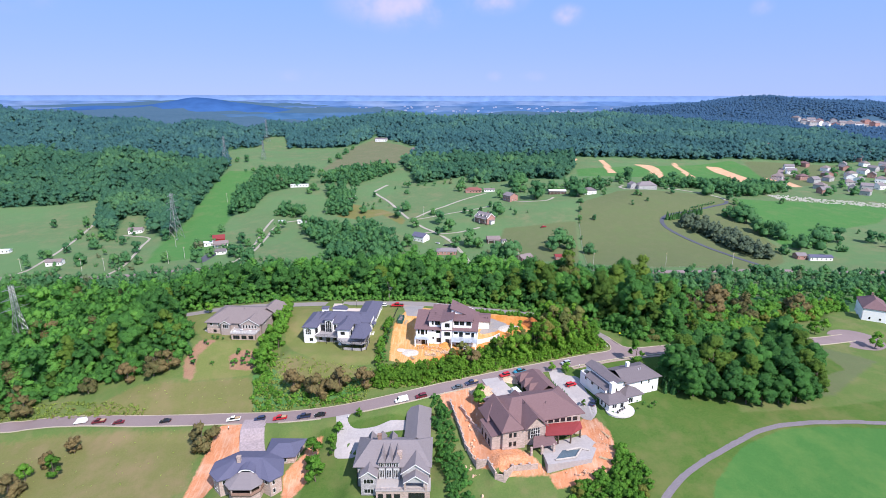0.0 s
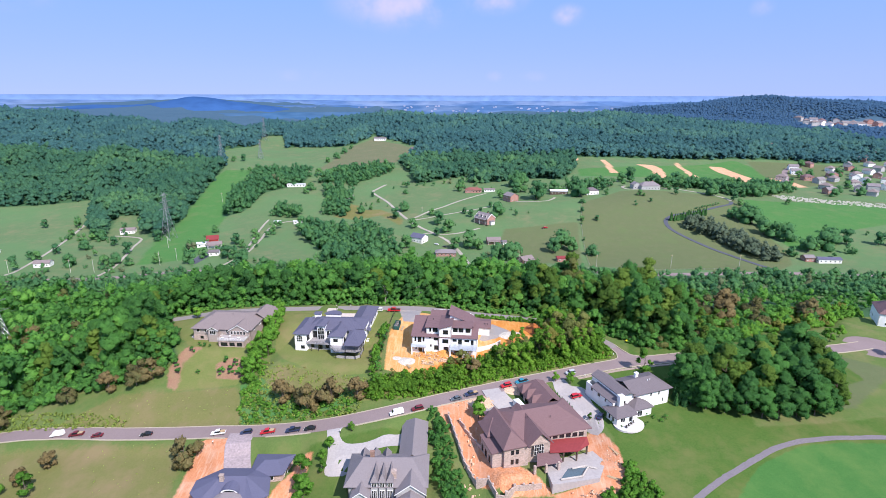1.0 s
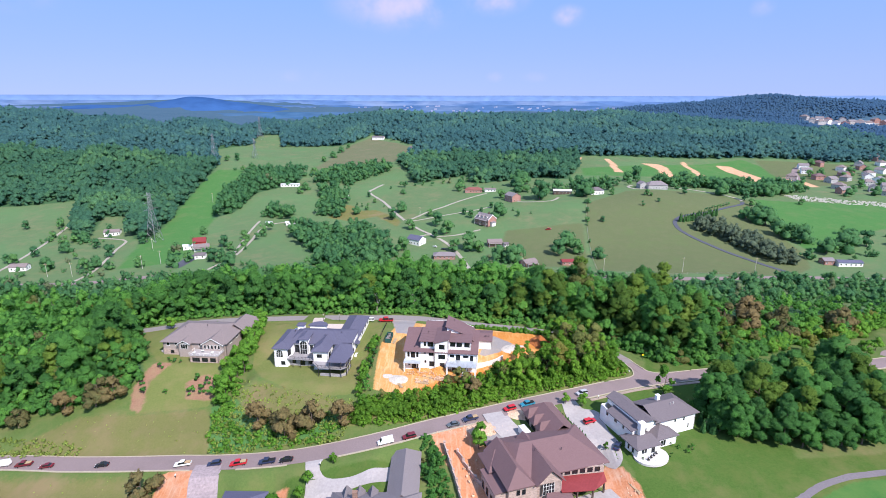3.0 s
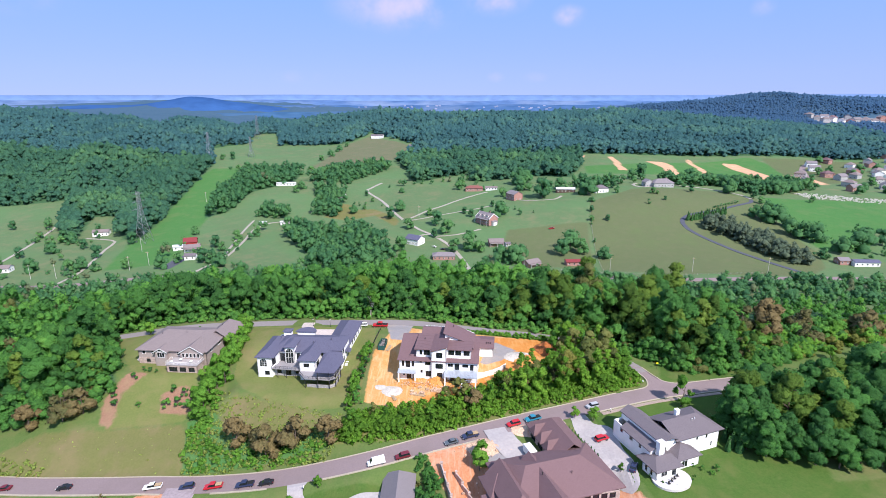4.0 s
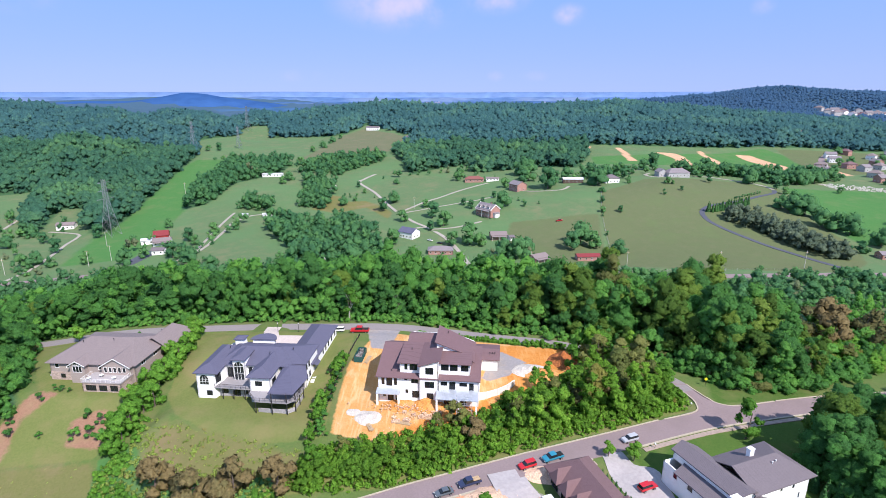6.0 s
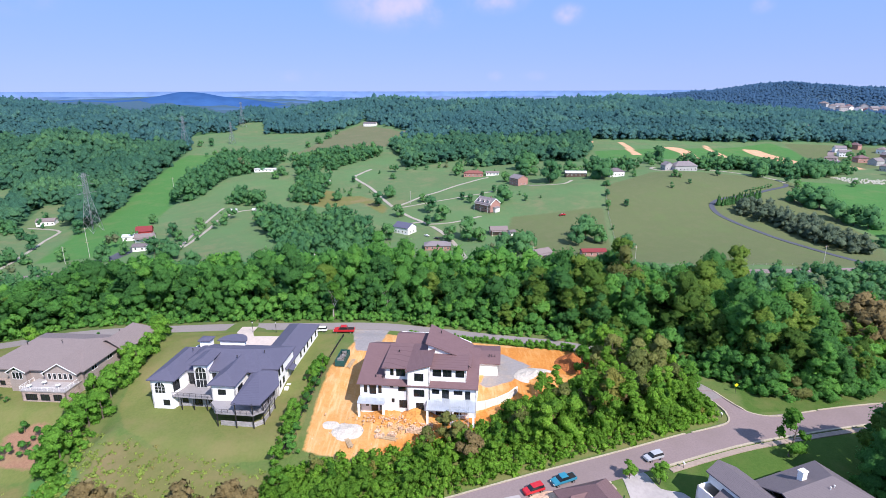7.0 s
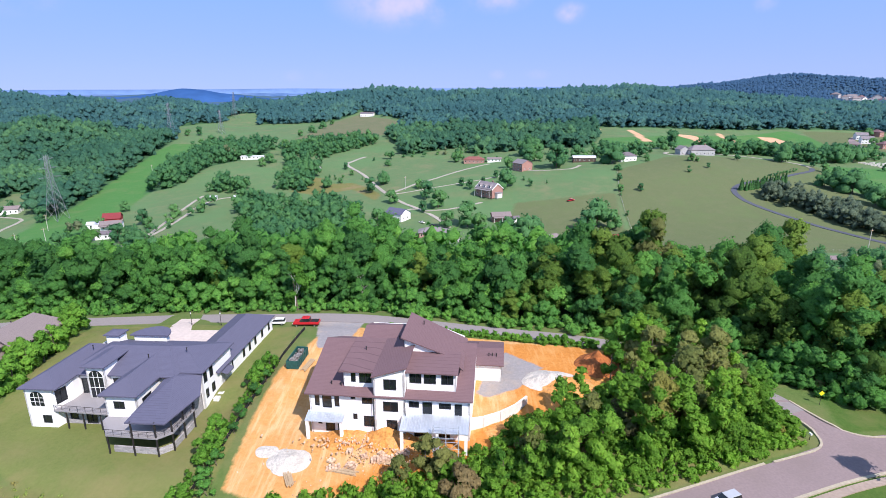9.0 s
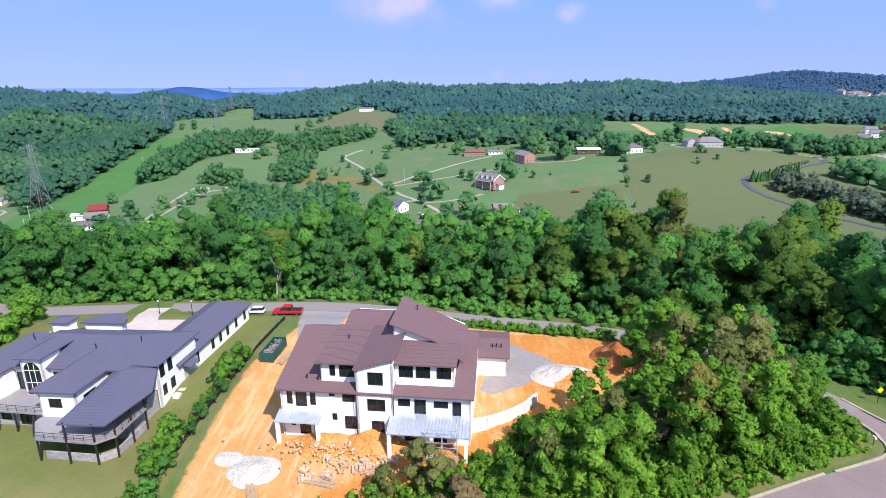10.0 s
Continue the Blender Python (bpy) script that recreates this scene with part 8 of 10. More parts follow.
M_BARK = surface("bark", (0.16, 0.125, 0.10), 0.95, vary=0.3, fine=4, coarse=0.6, bump=0.4)
M_PALEBARK = surface("pale_bark", (0.55, 0.52, 0.47), 0.9, vary=0.15, fine=4, coarse=0.6)
M_BRONZE = foliage("bronze_leaves", (0.102, 0.123, 0.043), (0.213, 0.164, 0.071), (0.139, 0.164, 0.049), through_leaf=0.35)
M_OLIVE = foliage("olive_leaves", (0.130, 0.165, 0.045), (0.225, 0.245, 0.070), (0.24, 0.20, 0.08), through_leaf=0.45)
M_CONIFER = foliage("conifer_leaves", (0.026, 0.09, 0.026), (0.06, 0.165, 0.045), (0.09, 0.18, 0.05), through_leaf=0.3)
KINDS = {}


def plant(kind, x, y, scale, label, category="tree", group=""):
    """A tree or shrub of its own: an Empty over its trunk and crown. Plants of one kind share their meshes."""
    tall, r, boughs, clumps, leaves, size, low, point, leaf, name, tones = PLANTS[kind]
    if kind not in KINDS:
        KINDS[kind] = []
        for i, tone in enumerate(tones):
            t, w = tall * rng.uniform(0.88, 1.12), r * rng.uniform(0.85, 1.15)
            if kind.startswith("field"):
                v, f, nv = crown(t, w, boughs, leaves, size, ICO1, low, point, 0.95, 0.8)
                shade = np.zeros(len(v))
            elif kind == "cypress":
                v, f, nv, shade = conifer(t, w, leaves, size)
            else:
                v, f, nv, shade = canopy(t, w, boughs, clumps, leaves, size, ICO1 if tall > 9 else OCT, low, point)
            me = mesh_from("crown", v, f)
            me.attributes.new("tint", "FLOAT", "POINT").data.foreach_set("value", (shade + tone).astype(np.float32))
            soften(me, nv)
            me.materials.append(leaf)
            tm = trunk_mesh(tall, 0.022 * tall + 0.03, 6 if tall > 5 else 4, len(KINDS) * 7 + i)
            tm.materials.append(M_BARK)
            KINDS[kind].append((me, tm))
    me, tm = KINDS[kind][int(rng.integers(0, len(tones)))]
    t = new(name)
    t.empty_display_size = 0.5
    s = scale * rng.uniform(0.9, 1.1)
    t.matrix_world = Matrix.LocRotScale((x, y, gz(x, y)), Euler((0, 0, rng.uniform(0, 6.28))), (s, s, s))
    tagged(t, label, category, group)
    for nm, data in (("trunk", tm), ("crown", me)):
        o = new(nm, data)
        o.parent = t
    return t


PLANTS = {  # height, radius, boughs, clumps on each, leaves, leaf size, bare part, taper, leaf material, name, tones
    "oak": (17, 6.4, 17, 9, 2600, 0.28, 0.02, 0.25, M_LEAF, "tree", (-0.2, 0.0, 0.2)),
    "oakolive": (17, 6.0, 17, 9, 2600, 0.28, 0.02, 0.25, M_LEAF_OLIVE, "tree", (0.2, 0.5, 0.8)),
    "maple": (8, 3.2, 9, 9, 1100, 0.22, 0.12, 0.2, M_LEAF_SHRUB, "tree", (0.05, 0.45, 0.85)),
    "hedge": (6, 2.6, 8, 9, 1000, 0.2, 0.0, 0.35, M_LEAF_SHRUB, "hedge_tree", (0.72, 0.9, 0.55)),
    "bronze": (5.5, 2.8, 8, 9, 1000, 0.2, 0.0, 0.2, M_BRONZE, "shrub", (0.05, 0.45, 0.85)),
    "olive": (9.5, 3.8, 11, 9, 1200, 0.23, 0.0, 0.3, M_OLIVE, "tree", (0.05, 0.45, 0.85)),
    "shrub": (2.4, 1.5, 5, 6, 420, 0.13, 0.0, 0.0, M_LEAF, "shrub", (0.05, 0.45, 0.85)),
    "cypress": (3.6, 0.75, 7, 5, 200, 0.12, 0.0, 0.7, M_CONIFER, "cypress", (0.05, 0.45, 0.85)),
    "field": (10, 5.6, 9, 0, 260, 0.62, 0.03, 0.1, M_LEAF_VALLEY, "tree", (0.05, 0.45, 0.85)),
    "fieldsmall": (4.5, 2.3, 5, 0, 90, 0.4, 0.03, 0.1, M_LEAF_VALLEY, "tree", (0.05, 0.45, 0.85)),
}

GROVE = [(91, 183), (108, 179), (131, 179.5), (147, 182), (158, 197), (152, 211), (146, 219), (125, 213), (100, 206), (91, 195)]
gx_, gy_ = scatter(GROVE, 7.2, 0.35)
for x, y in zip(gx_, gy_):
    pale = rng.uniform() < 0.35
    plant("oakolive" if pale else "oak", float(x), float(y), float(rng.uniform(0.72, 1.1)), "tall olive-green tree in a dense grove beside a lawn" if pale else "tall dark green tree in a dense grove beside a lawn", group="grove beside the lawn")
for x, y, s in ((91, 184.5, 0.62), (95, 181.5, 0.7), (101, 180, 0.62), (107, 178.5, 0.75), (113, 177.6, 0.62), (119, 178, 0.72), (126, 179, 0.6), (133, 180, 0.7), (140, 181.5, 0.6)):
    plant("oak", x, y, s, "dark green young tree at the edge of a grove", group="grove beside the lawn")
for x, y in ((-79.5, 262), (-77.6, 256), (-76.4, 250), (-75.6, 245), (-75.0, 240), (-74.6, 235.5), (-74.4, 231), (-74.2, 226.5), (-74.2, 222), (-74.6, 217.5), (-75.2, 213), (-75.4, 208.5), (-75.6, 204),
             (-77.2, 210), (-76.8, 218), (-77.4, 226), (-72.4, 219.5), (-78.0, 243)):
    plant("hedge", x - 2.2, y + 2.0, float(rng.uniform(0.8, 1.2)), "bright green tree in a tall boundary hedge", group="hedge between the lots")
    plant("hedge", x, y, float(rng.uniform(1.05, 1.4)), "bright green tree in a tall boundary hedge", group="hedge between the lots")
for x, y, s in ((-58.9, 192.2, 1.0), (-48.3, 187.5, 0.95), (-40, 189.5, 0.9), (-30.4, 189.5, 1.0), (-85.5, 168.2, 1.05), (-172, 197, 1.2), (14, 204.0, 0.9), (43, 221, 1.1), (52, 226, 1.1), (58, 231, 1.2),
                (-169, 237, 1.2), (-142, 223.6, 1.1), (-123, 208, 1.0), (-117, 210, 0.9), (-193, 239, 1.3), (-181, 206, 1.2), (-202, 268, 1.3), (-150, 238, 1.2), (-158, 228, 1.1),
                (123, 262, 1.1), (142, 262, 1.2), (156, 258, 0.9), (162, 272, 1.2), (190, 270, 1.1), (135, 270, 1.2), (150, 278, 1.3), (118, 241, 0.8), (-135.3, 172, 0.7), (-141, 166, 0.9), (-146, 154, 1.0), (-150, 205, 1.0), (-134, 207, 1.0), (-122, 210, 1.0), (33, 214, 0.8), (-189, 252, 1.9), (-205, 264, 1.9), (-184, 266, 1.8), (-172, 248, 1.6), (-196, 222, 1.6)):
    plant("bronze", x, y, (1.75 if -140 < x < -25 else 2.1 if x > 100 else 1.4) * s, "bronze-brown leaved shrub on a grassy slope", "shrub", "bronze shrubs on the slope")
for x, y, s in ((81.2, 206.0, 1.2), (-43, 156, 1.25), (-41, 150, 1.2), (14.1, 177.6, 0.9), (182, 246, 0.7), (157, 245, 0.7), (-135.7, 161, 1.1), (-146, 161, 0.9), (-29.8, 173, 0.45), (-36.5, 168.5, 0.55), (-38, 164, 0.55), (-37.2, 159.5, 0.6), (45, 198.5, 0.55), (50.4, 197, 0.62), (14.5, 181, 0.8),
                (-121, 262.5, 0.85), (52.4, 176.0, 0.34), (200, 228, 1.0), (182, 243, 0.8), (190, 248, 0.8), (170, 246, 0.8)):
    plant("maple", x, y, s, "rounded green garden tree on grass", group="garden trees")
for x, y, s in ((-89, 210, 1.1), (-85.4, 211, 1.1), (-81, 209.5, 1.1), (-89, 216.7, 1.1), (-84.7, 215, 1.1), (-80.6, 214.7, 1.1), (-98.8, 211, 0.6), (-107, 211.5, 1.1), (-110, 216, 1.1), (-105.5, 222, 1.0),
                (-26, 205, 1.4), (-25.2, 208.5, 1.0), (-24.6, 212, 1.1), (-25.4, 215.5, 0.8), (-24.2, 219, 0.8), (-24.8, 223, 0.9), (-24.2, 226.5, 0.7), (-25.5, 233, 1.5), (-26.2, 236.4, 1.7), (-24.8, 238.5, 1.2), (-25.2, 241.5, 0.9), (-24.4, 230, 1.0),
                (-23.6, 206, 1.0), (-23.8, 234.6, 1.1), (-27.4, 234.8, 1.0),
                (74.4, 175.9, 0.5), (76.6, 174.2, 0.5), (78.5, 175.8, 0.5), (72.5, 177.2, 0.4), (59.2, 173.4, 0.3), (60.2, 171.8, 0.3), (61.6, 170.6, 0.3), (63.2, 169.9, 0.3), (65, 169.6, 0.3), (66.8, 169.9, 0.3), (68.6, 170.6, 0.3), (70.1, 171.8, 0.3), (71.3, 173.2, 0.3),
                (-100, 269.5 - 6.5, 0.7), (-88, 263.5, 0.7), (-104, 226.2, 0.7), (-101.5, 225.6, 0.7), (-99, 225.0, 0.6)):
    plant("shrub" if s < 1.15 else "hedge", x, y, s if s < 1.15 else s * 0.4, "low rounded green shrub in a planting bed", "shrub", "garden shrubs")
for i in range(30):
    f = i / 29
    tall = (0.62 if 0.8 < f < 0.96 or 0.2 < f < 0.38 or f < 0.06 else 0.2) + 0.3 * abs(noise.noise((f * 7.0, 2.0, 0.5)))
    plant("hedge", -27.2 + 3.0 * f + float(rng.uniform(-0.9, 0.7)), 203.5 + 37.5 * f, tall, "bright green shrub along the edge of the dirt lot", "shrub", "shrubs along the dirt lot")
for i in range(15):
    f = i / 14
    plant("cypress", 41.6 + 8.0 * f, 191.5 - 19.5 * f, 0.85, "slim clipped conifer in a row beside the drive", group="row of conifers")
for x, y, s in ((86.6, 188.3, 1.5), (87.3, 185.6, 1.6), (88.3, 183.5, 1.8), (85.3, 183.8, 1.3), (89.5, 187.5, 1.7)):
    plant("cypress", x, y, s, "tall narrow conifer beside the white house", group="conifers beside the house")

# thickets and rough growth
TUFT = [crown(0.9, 0.7, 2, 26, 0.22, OCT, low=0.0) for i in range(4)]
GRASS = [crown(0.55, 0.9, 3, 44, 0.2, OCT, low=0.0, fill=0.8, lift=1.6) for i in range(5)]
SLOPE = [(-27, 200), (-12, 203.5), (3, 208.5), (14, 211.5), (19, 215), (27, 224.5), (40, 232), (49, 240), (48, 253), (60, 244.5), (68, 236), (72, 230), (74, 225), (72.5, 219.5), (66, 216.4), (52, 211.2), (24, 201.5), (-6, 190.5), (-20, 187), (-30, 189)]
for kind, pts, lab in (("olive", ((8.5, 210.5, 0.75), (53, 239, 1.2), (58, 234, 1.25), (64, 236, 1.2), (47, 232, 1.05), (61, 230, 1.15), (56, 229, 1.1), (10.5, 209.0, 0.7), (4.5, 207.5, 0.55), (25, 212, 0.7), (50, 229, 0.8), (44, 224, 0.85), (36, 220, 0.75), (55, 224, 0.8), (66, 229, 0.85), (-18, 200, 0.5)), "olive-brown young tree in the slope thicket"),
                       ("bronze", ((12, 209.5, 0.75), (62, 228, 0.9), (30, 216, 0.6)), "bronze-brown sapling in the slope thicket"),
                       ("maple", ((43, 228, 0.8), (49, 246, 1.1), (70, 230, 0.95), (34, 224, 0.7), (20, 209, 0.6), (0, 200, 0.6), (-14, 197, 0.6), (56, 245, 1.1), (38, 218, 0.75), (-24, 196, 0.7), (60, 223, 0.8), (45, 238, 0.9)), "bright green sapling in the slope thicket")):
    for x, y, s in pts:
        plant(kind, x, y, s, lab, group="saplings on the slope")
BRUSH = [canopy(rng.uniform(2.6, 4.6), rng.uniform(2.2, 3.0), 9, 3, 640, 0.2, OCT, low=0.0, point=0.3, spread=(0.2, 0.36), lift=0.8) for i in range(9)]
bx, by = scatter(SLOPE, 2.3)
patch = np.array([noise.noise((a * 0.09, b * 0.09, 4.0)) for a, b in zip(bx, by)])
small = np.where(inside(bx, by, SLOPE) < 2.0, 0.6, 1.0)
planted("slope_thicket", BRUSH, bx, by, small * np.clip(0.7 + 0.9 * patch + rng.uniform(-0.3, 0.3, len(bx)), 0.25, 1.3), np.clip(0.5 - 0.8 * patch + rng.uniform(-0.4, 0.4, len(bx)), 0.0, 0.95), M_LEAF_SLOPE, "dense green shrubs and saplings covering the slope", "thicket")
wx, wy = scatter([(-30, 188), (-26, 201), (3, 208.5), (19, 215), (40, 232), (49, 240), (52, 250), (68, 236), (74, 225), (72.5, 218.6), (66, 215.6), (52, 210.4), (24, 200.8), (-6, 189.8)], 1.35, 0.5)
planted("thicket_floor", TUFT, wx, wy, rng.uniform(1.2, 2.3, len(wx)), tints(len(wx), 0.02, 0.2, 0.9), M_LEAF_SLOPE, "weeds and vines covering the ground of the thicket", "weeds")
sx, sy = scatter([(-24, 198), (-10, 200), (6, 206), (18, 209), (30, 222), (44, 231), (52, 241), (52, 250), (60, 243), (68, 234), (72, 227), (71, 221.5), (52, 214), (24, 205), (-6, 194)], 4.6, 0.5, keep=0.75)
planted("slope_saplings", SAPLING, sx, sy, np.interp(sx, [-20, 20, 50, 70], [0.5, 0.8, 1.35, 1.05]) * rng.uniform(0.75, 1.2, len(sx)), tints(len(sx), 0.04, 0.05, 1.0), M_LEAF_SLOPE, "slender young trees rising from the slope thicket", "thicket")
YARD = [(39, 140), (46.7, 144), (55, 148.5), (60, 155), (64, 148), (65, 140), (56, 131), (40, 133)]
bx, by = scatter(YARD, 2.4)
planted("yard_thicket", BUSH, bx, by, rng.uniform(0.4, 0.9, len(bx)), tints(len(bx), 0.05, 0.0, 0.5), M_LEAF_SHRUB, "green thicket below the mansion yard", "thicket")
STRIP = [(-4, 182), (1, 181), (4, 165), (8, 150), (10, 138), (4, 136), (1, 150), (-2, 166)]
bx, by = scatter(STRIP, 1.9)
planted("boundary_thicket", BUSH, bx, by, rng.uniform(0.35, 0.75, len(bx)), tints(len(bx), 0.02, 0.1, 0.6), M_LEAF, "green shrub belt between two houses", "thicket")
EDGE = [(-185, 196), (-172, 203), (-147, 211), (-118, 210), (-112, 220), (-122, 238), (-136, 262), (-150, 250), (-150, 225), (-200, 205)]
bx, by = scatter(EDGE, 3.6)
planted("woodland_edge", BUSH, bx, by, rng.uniform(0.9, 1.7, len(bx)), tints(len(bx), 0.1, 0.0, 0.6), M_LEAF, "shrubs and young trees at the woodland edge", "thicket")
BANK = [(-140, 273), (-80, 273.5), (-10, 273), (14, 265), (50, 259.5), (70, 246), (80, 240), (84, 246), (56, 266), (16, 273), (-8, 279), (-80, 281), (-140, 279)]
bx, by = scatter(BANK, 3.0)
planted("roadside_growth", BUSH, bx, by, rng.uniform(0.35, 0.9, len(bx)), tints(len(bx), 0.0, 0.3, 1.0), M_LEAF, "bright green vines and shrubs along the forest edge", "thicket")
for poly in ([(-74, 184), (-30, 182.5), (-27, 190), (-30, 196), (-46, 196), (-66, 199), (-70, 203), (-77, 204)], [(-185, 195), (-150, 192), (-118, 189.5), (-118, 193), (-150, 200), (-172, 203)]):
    bx, by = scatter(poly, 1.3, 0.5, keep=0.8)
    planted("roadside_weeds", TUFT, bx, by, rng.uniform(0.6, 1.7, len(bx)), tints(len(bx), 0.02, 0.2, 0.8), M_LEAF_DRY, "lush green weeds along the foot of the slope", "weeds")
VERGE = [(-5, 263.5), (14, 258), (44, 252.5), (46, 254), (16, 259.5), (-3, 265)]
bx, by = scatter(VERGE, 1.2)
planted("verge_weeds", BUSH, bx, by, rng.uniform(0.14, 0.3, len(bx)) * np.interp(bx, [0, 15, 30], [1.0, 1.3, 2.0]), tints(len(bx), 0.0, 0.4, 0.9), M_LEAF_SHRUB, "green weeds on the verge above the dirt", "weeds")
RED = [(112, 236), (135, 241), (160, 250), (190, 262), (230, 280), (230, 292), (200, 288), (150, 280), (120, 262)]
bx, by = scatter(RED, 4.0, keep=0.7)
planted("rough_shrubs", BUSH, bx, by, rng.uniform(0.5, 1.7, len(bx)), tints(len(bx), 0.25, 0.0, 0.8), M_LEAF_SHRUB, "mixed green and reddish shrubs on rough ground", "thicket")
SKIRT = [(78.5, 241), (86, 232.8), (93, 227), (103, 228.6), (114, 230.2), (132, 239), (162, 257), (165, 263), (132, 247), (110, 236), (96, 234), (88, 240), (80, 248)]
bx, by = scatter(SKIRT, 2.6)
planted("forest_skirt", BUSH, bx, by, rng.uniform(0.6, 1.35, len(bx)), tints(len(bx), 0.06, 0.1, 0.7), M_LEAF, "shrubs and young growth at the foot of the forest", "thicket")
for poly, sp, nm in (([(-68, 213), (-40, 205), (-27, 201), (-30, 193), (-45, 193), (-66, 198), (-72, 206)], 0.95, "rough_grass"),
                     ([(-150, 193), (-118, 188), (-80, 184.5), (-70, 186), (-78, 203), (-106, 203), (-128, 206)], 2.2, "meadow_tufts"),
                     ([(-180, 180), (-118, 180), (-84, 175), (-84, 150), (-110, 135), (-190, 150)], 2.6, "field_tufts")):
    bx, by = scatter(poly, sp, 0.9, keep=0.4)
    planted(nm, GRASS, bx, by, rng.uniform(0.2, 0.7, len(bx)) * (1.4 if nm == "rough_grass" else 0.8), tints(len(bx), 0.02, 0.0, 1.1), M_LEAF_DRY, "rough grass and weeds on the slope", "grass")


bx, by = scatter([(-73, 224), (-70, 215), (-62, 207), (-50, 201), (-45, 194), (-64, 193), (-76, 203)], 1.9, 0.6, keep=0.6)
planted("slope_weeds", BUSH, bx, by, rng.uniform(0.1, 0.3, len(bx)), tints(len(bx), 0.0, 0.2, 1.0), M_LEAF_DRY, "light green weeds and low brush on the slope", "weeds")


bx, by = scatter([(-78, 203), (-76, 192), (-72, 186), (-50, 183.6), (-31, 183.6), (-28, 192), (-36, 189.5), (-52, 188.5), (-66, 192), (-71, 203), (-71, 216), (-74, 222)], 1.9, 0.6, keep=0.8)
planted("slope_brush", BUSH, bx, by, rng.uniform(0.22, 0.6, len(bx)), tints(len(bx), 0.0, 0.1, 0.9), M_LEAF_SHRUB, "bright green brush at the hedge foot and along the street", "thicket")


def bare_tree(x, y, tall):
    t = thing("dead_tree", "pale dead tree with bare branches among green trees", "tree", x, y, gz(x, y))
    g = random.Random(5)
    bm = bmesh.new()

    def grow_limb(a, d, length, r, depth):
        b = a + d * length
        rod(bm, a, b, r, 6, r * 0.65)
        if depth:
            for k in range(3 if depth > 1 else 2):
                n = (d + Vector((g.uniform(-0.8, 0.8), g.uniform(-0.8, 0.8), g.uniform(0.0, 0.6)))).normalized()
                grow_limb(b, n, length * g.uniform(0.5, 0.75), r * 0.6, depth - 1)

    grow_limb(Vector((0, 0, -0.3)), Vector((0.05, 0, 1)), tall * 0.45, 0.17, 3)
    part("trunk", bm, M_PALEBARK, t)


bare_tree(-28.5, 273.5, 10)
plant("maple", -28.2, 274.6, 1.55, "yellow-green tree with a pale forked trunk at the forest edge")
bare_tree(-12, 279, 9)


# ---- the valley: trees, houses, poles ----
VALLEY_WOODS = [[(-139, 520), (-138, 540), (-124, 538), (-106, 518), (-88, 518), (-80, 538), (-66, 530), (-52, 494), (-38, 466), (-36, 436), (-58, 412), (-92, 420), (-104, 462), (-126, 489)], [(-180, 560), (-147, 557), (-150, 585), (-178, 588)], [(-125, 570), (-101, 567), (-98, 600), (-107, 652), (-142, 665), (-128, 610)],
                [(-160, 700), (-110, 690), (-70, 770), (-75, 800), (-150, 770)], [(140, 640), (190, 655), (205, 640), (180, 628), (150, 628)], [(250, 660), (330, 680), (420, 690), (430, 660), (345, 615), (325, 620), (330, 645), (250, 645)]]
vx, vy = [], []
for poly in VALLEY_WOODS:
    x, y = scatter(poly, 6.4, keep=0.95)
    vx.append(x), vy.append(y)
vx, vy = np.concatenate(vx), np.concatenate(vy)
planted("valley_woods", CLUMP, vx, vy, rng.uniform(0.55, 1.0, len(vx)), tints(len(vx), 0.0, 0.0, 1.0), M_LEAF_VALLEY, "clumps of broadleaf trees between pastures")
yx, yy = [], []
for a, b, c, n in ((-304, 522, 30, 5), (-199, 462, 26, 7), (-190, 447, 22, 6), (42, 664, 26, 8), (134, 622, 22, 6), (172, 622, 24, 8), (236, 640, 34, 12), (-322, 430, 40, 8), (312, 448, 34, 6), (364, 462, 50, 10), (-160, 424, 16, 7), (-256, 416, 14, 7)):
    for k in range(n):
        t, d = rng.uniform(0, 6.283), rng.uniform(0.45, 1.0) * c
        yx.append(a + d * math.cos(t)), yy.append(b + abs(d * math.sin(t)) * (1 if k % 3 else -0.5))
for a, b in (((-168, 430), (-160, 540)), ((-280, 760), (-180, 765)), ((-62, 676), (30, 704)), ((30, 704), (20, 668)), ((30, 420), (66, 440)), ((-95, 414), (-20, 420)), ((-345, 500), (-378, 560)), ((-352, 500), (-300, 496))):
    for f in np.arange(0.02, 1, 0.11):
        yx.append(a[0] + (b[0] - a[0]) * f + rng.uniform(-4, 4)), yy.append(b[1] * f + a[1] * (1 - f) + rng.uniform(-4, 4))
yx, yy = np.array(yx), np.array(yy)
planted("yard_trees", CLUMP, yx, yy, rng.uniform(0.28, 0.72, len(yx)), tints(len(yx), 0.05, 0.0, 1.1), M_LEAF_VALLEY, "broadleaf trees and bushes round farmhouses and tracks", "trees")
LANEWOOD = [(230, 508), (238, 492), (247, 474), (253, 452), (258, 431), (274, 429), (278, 450), (272, 474), (262, 500), (248, 520), (235, 521)]
lx, ly = scatter(LANEWOOD, 5.0)
planted("lane_woods", CLUMP, lx, ly, rng.uniform(0.62, 0.9, len(lx)), tints(len(lx), 0.0), M_LEAF_GREY, "grey-green wood beside the winding lane")
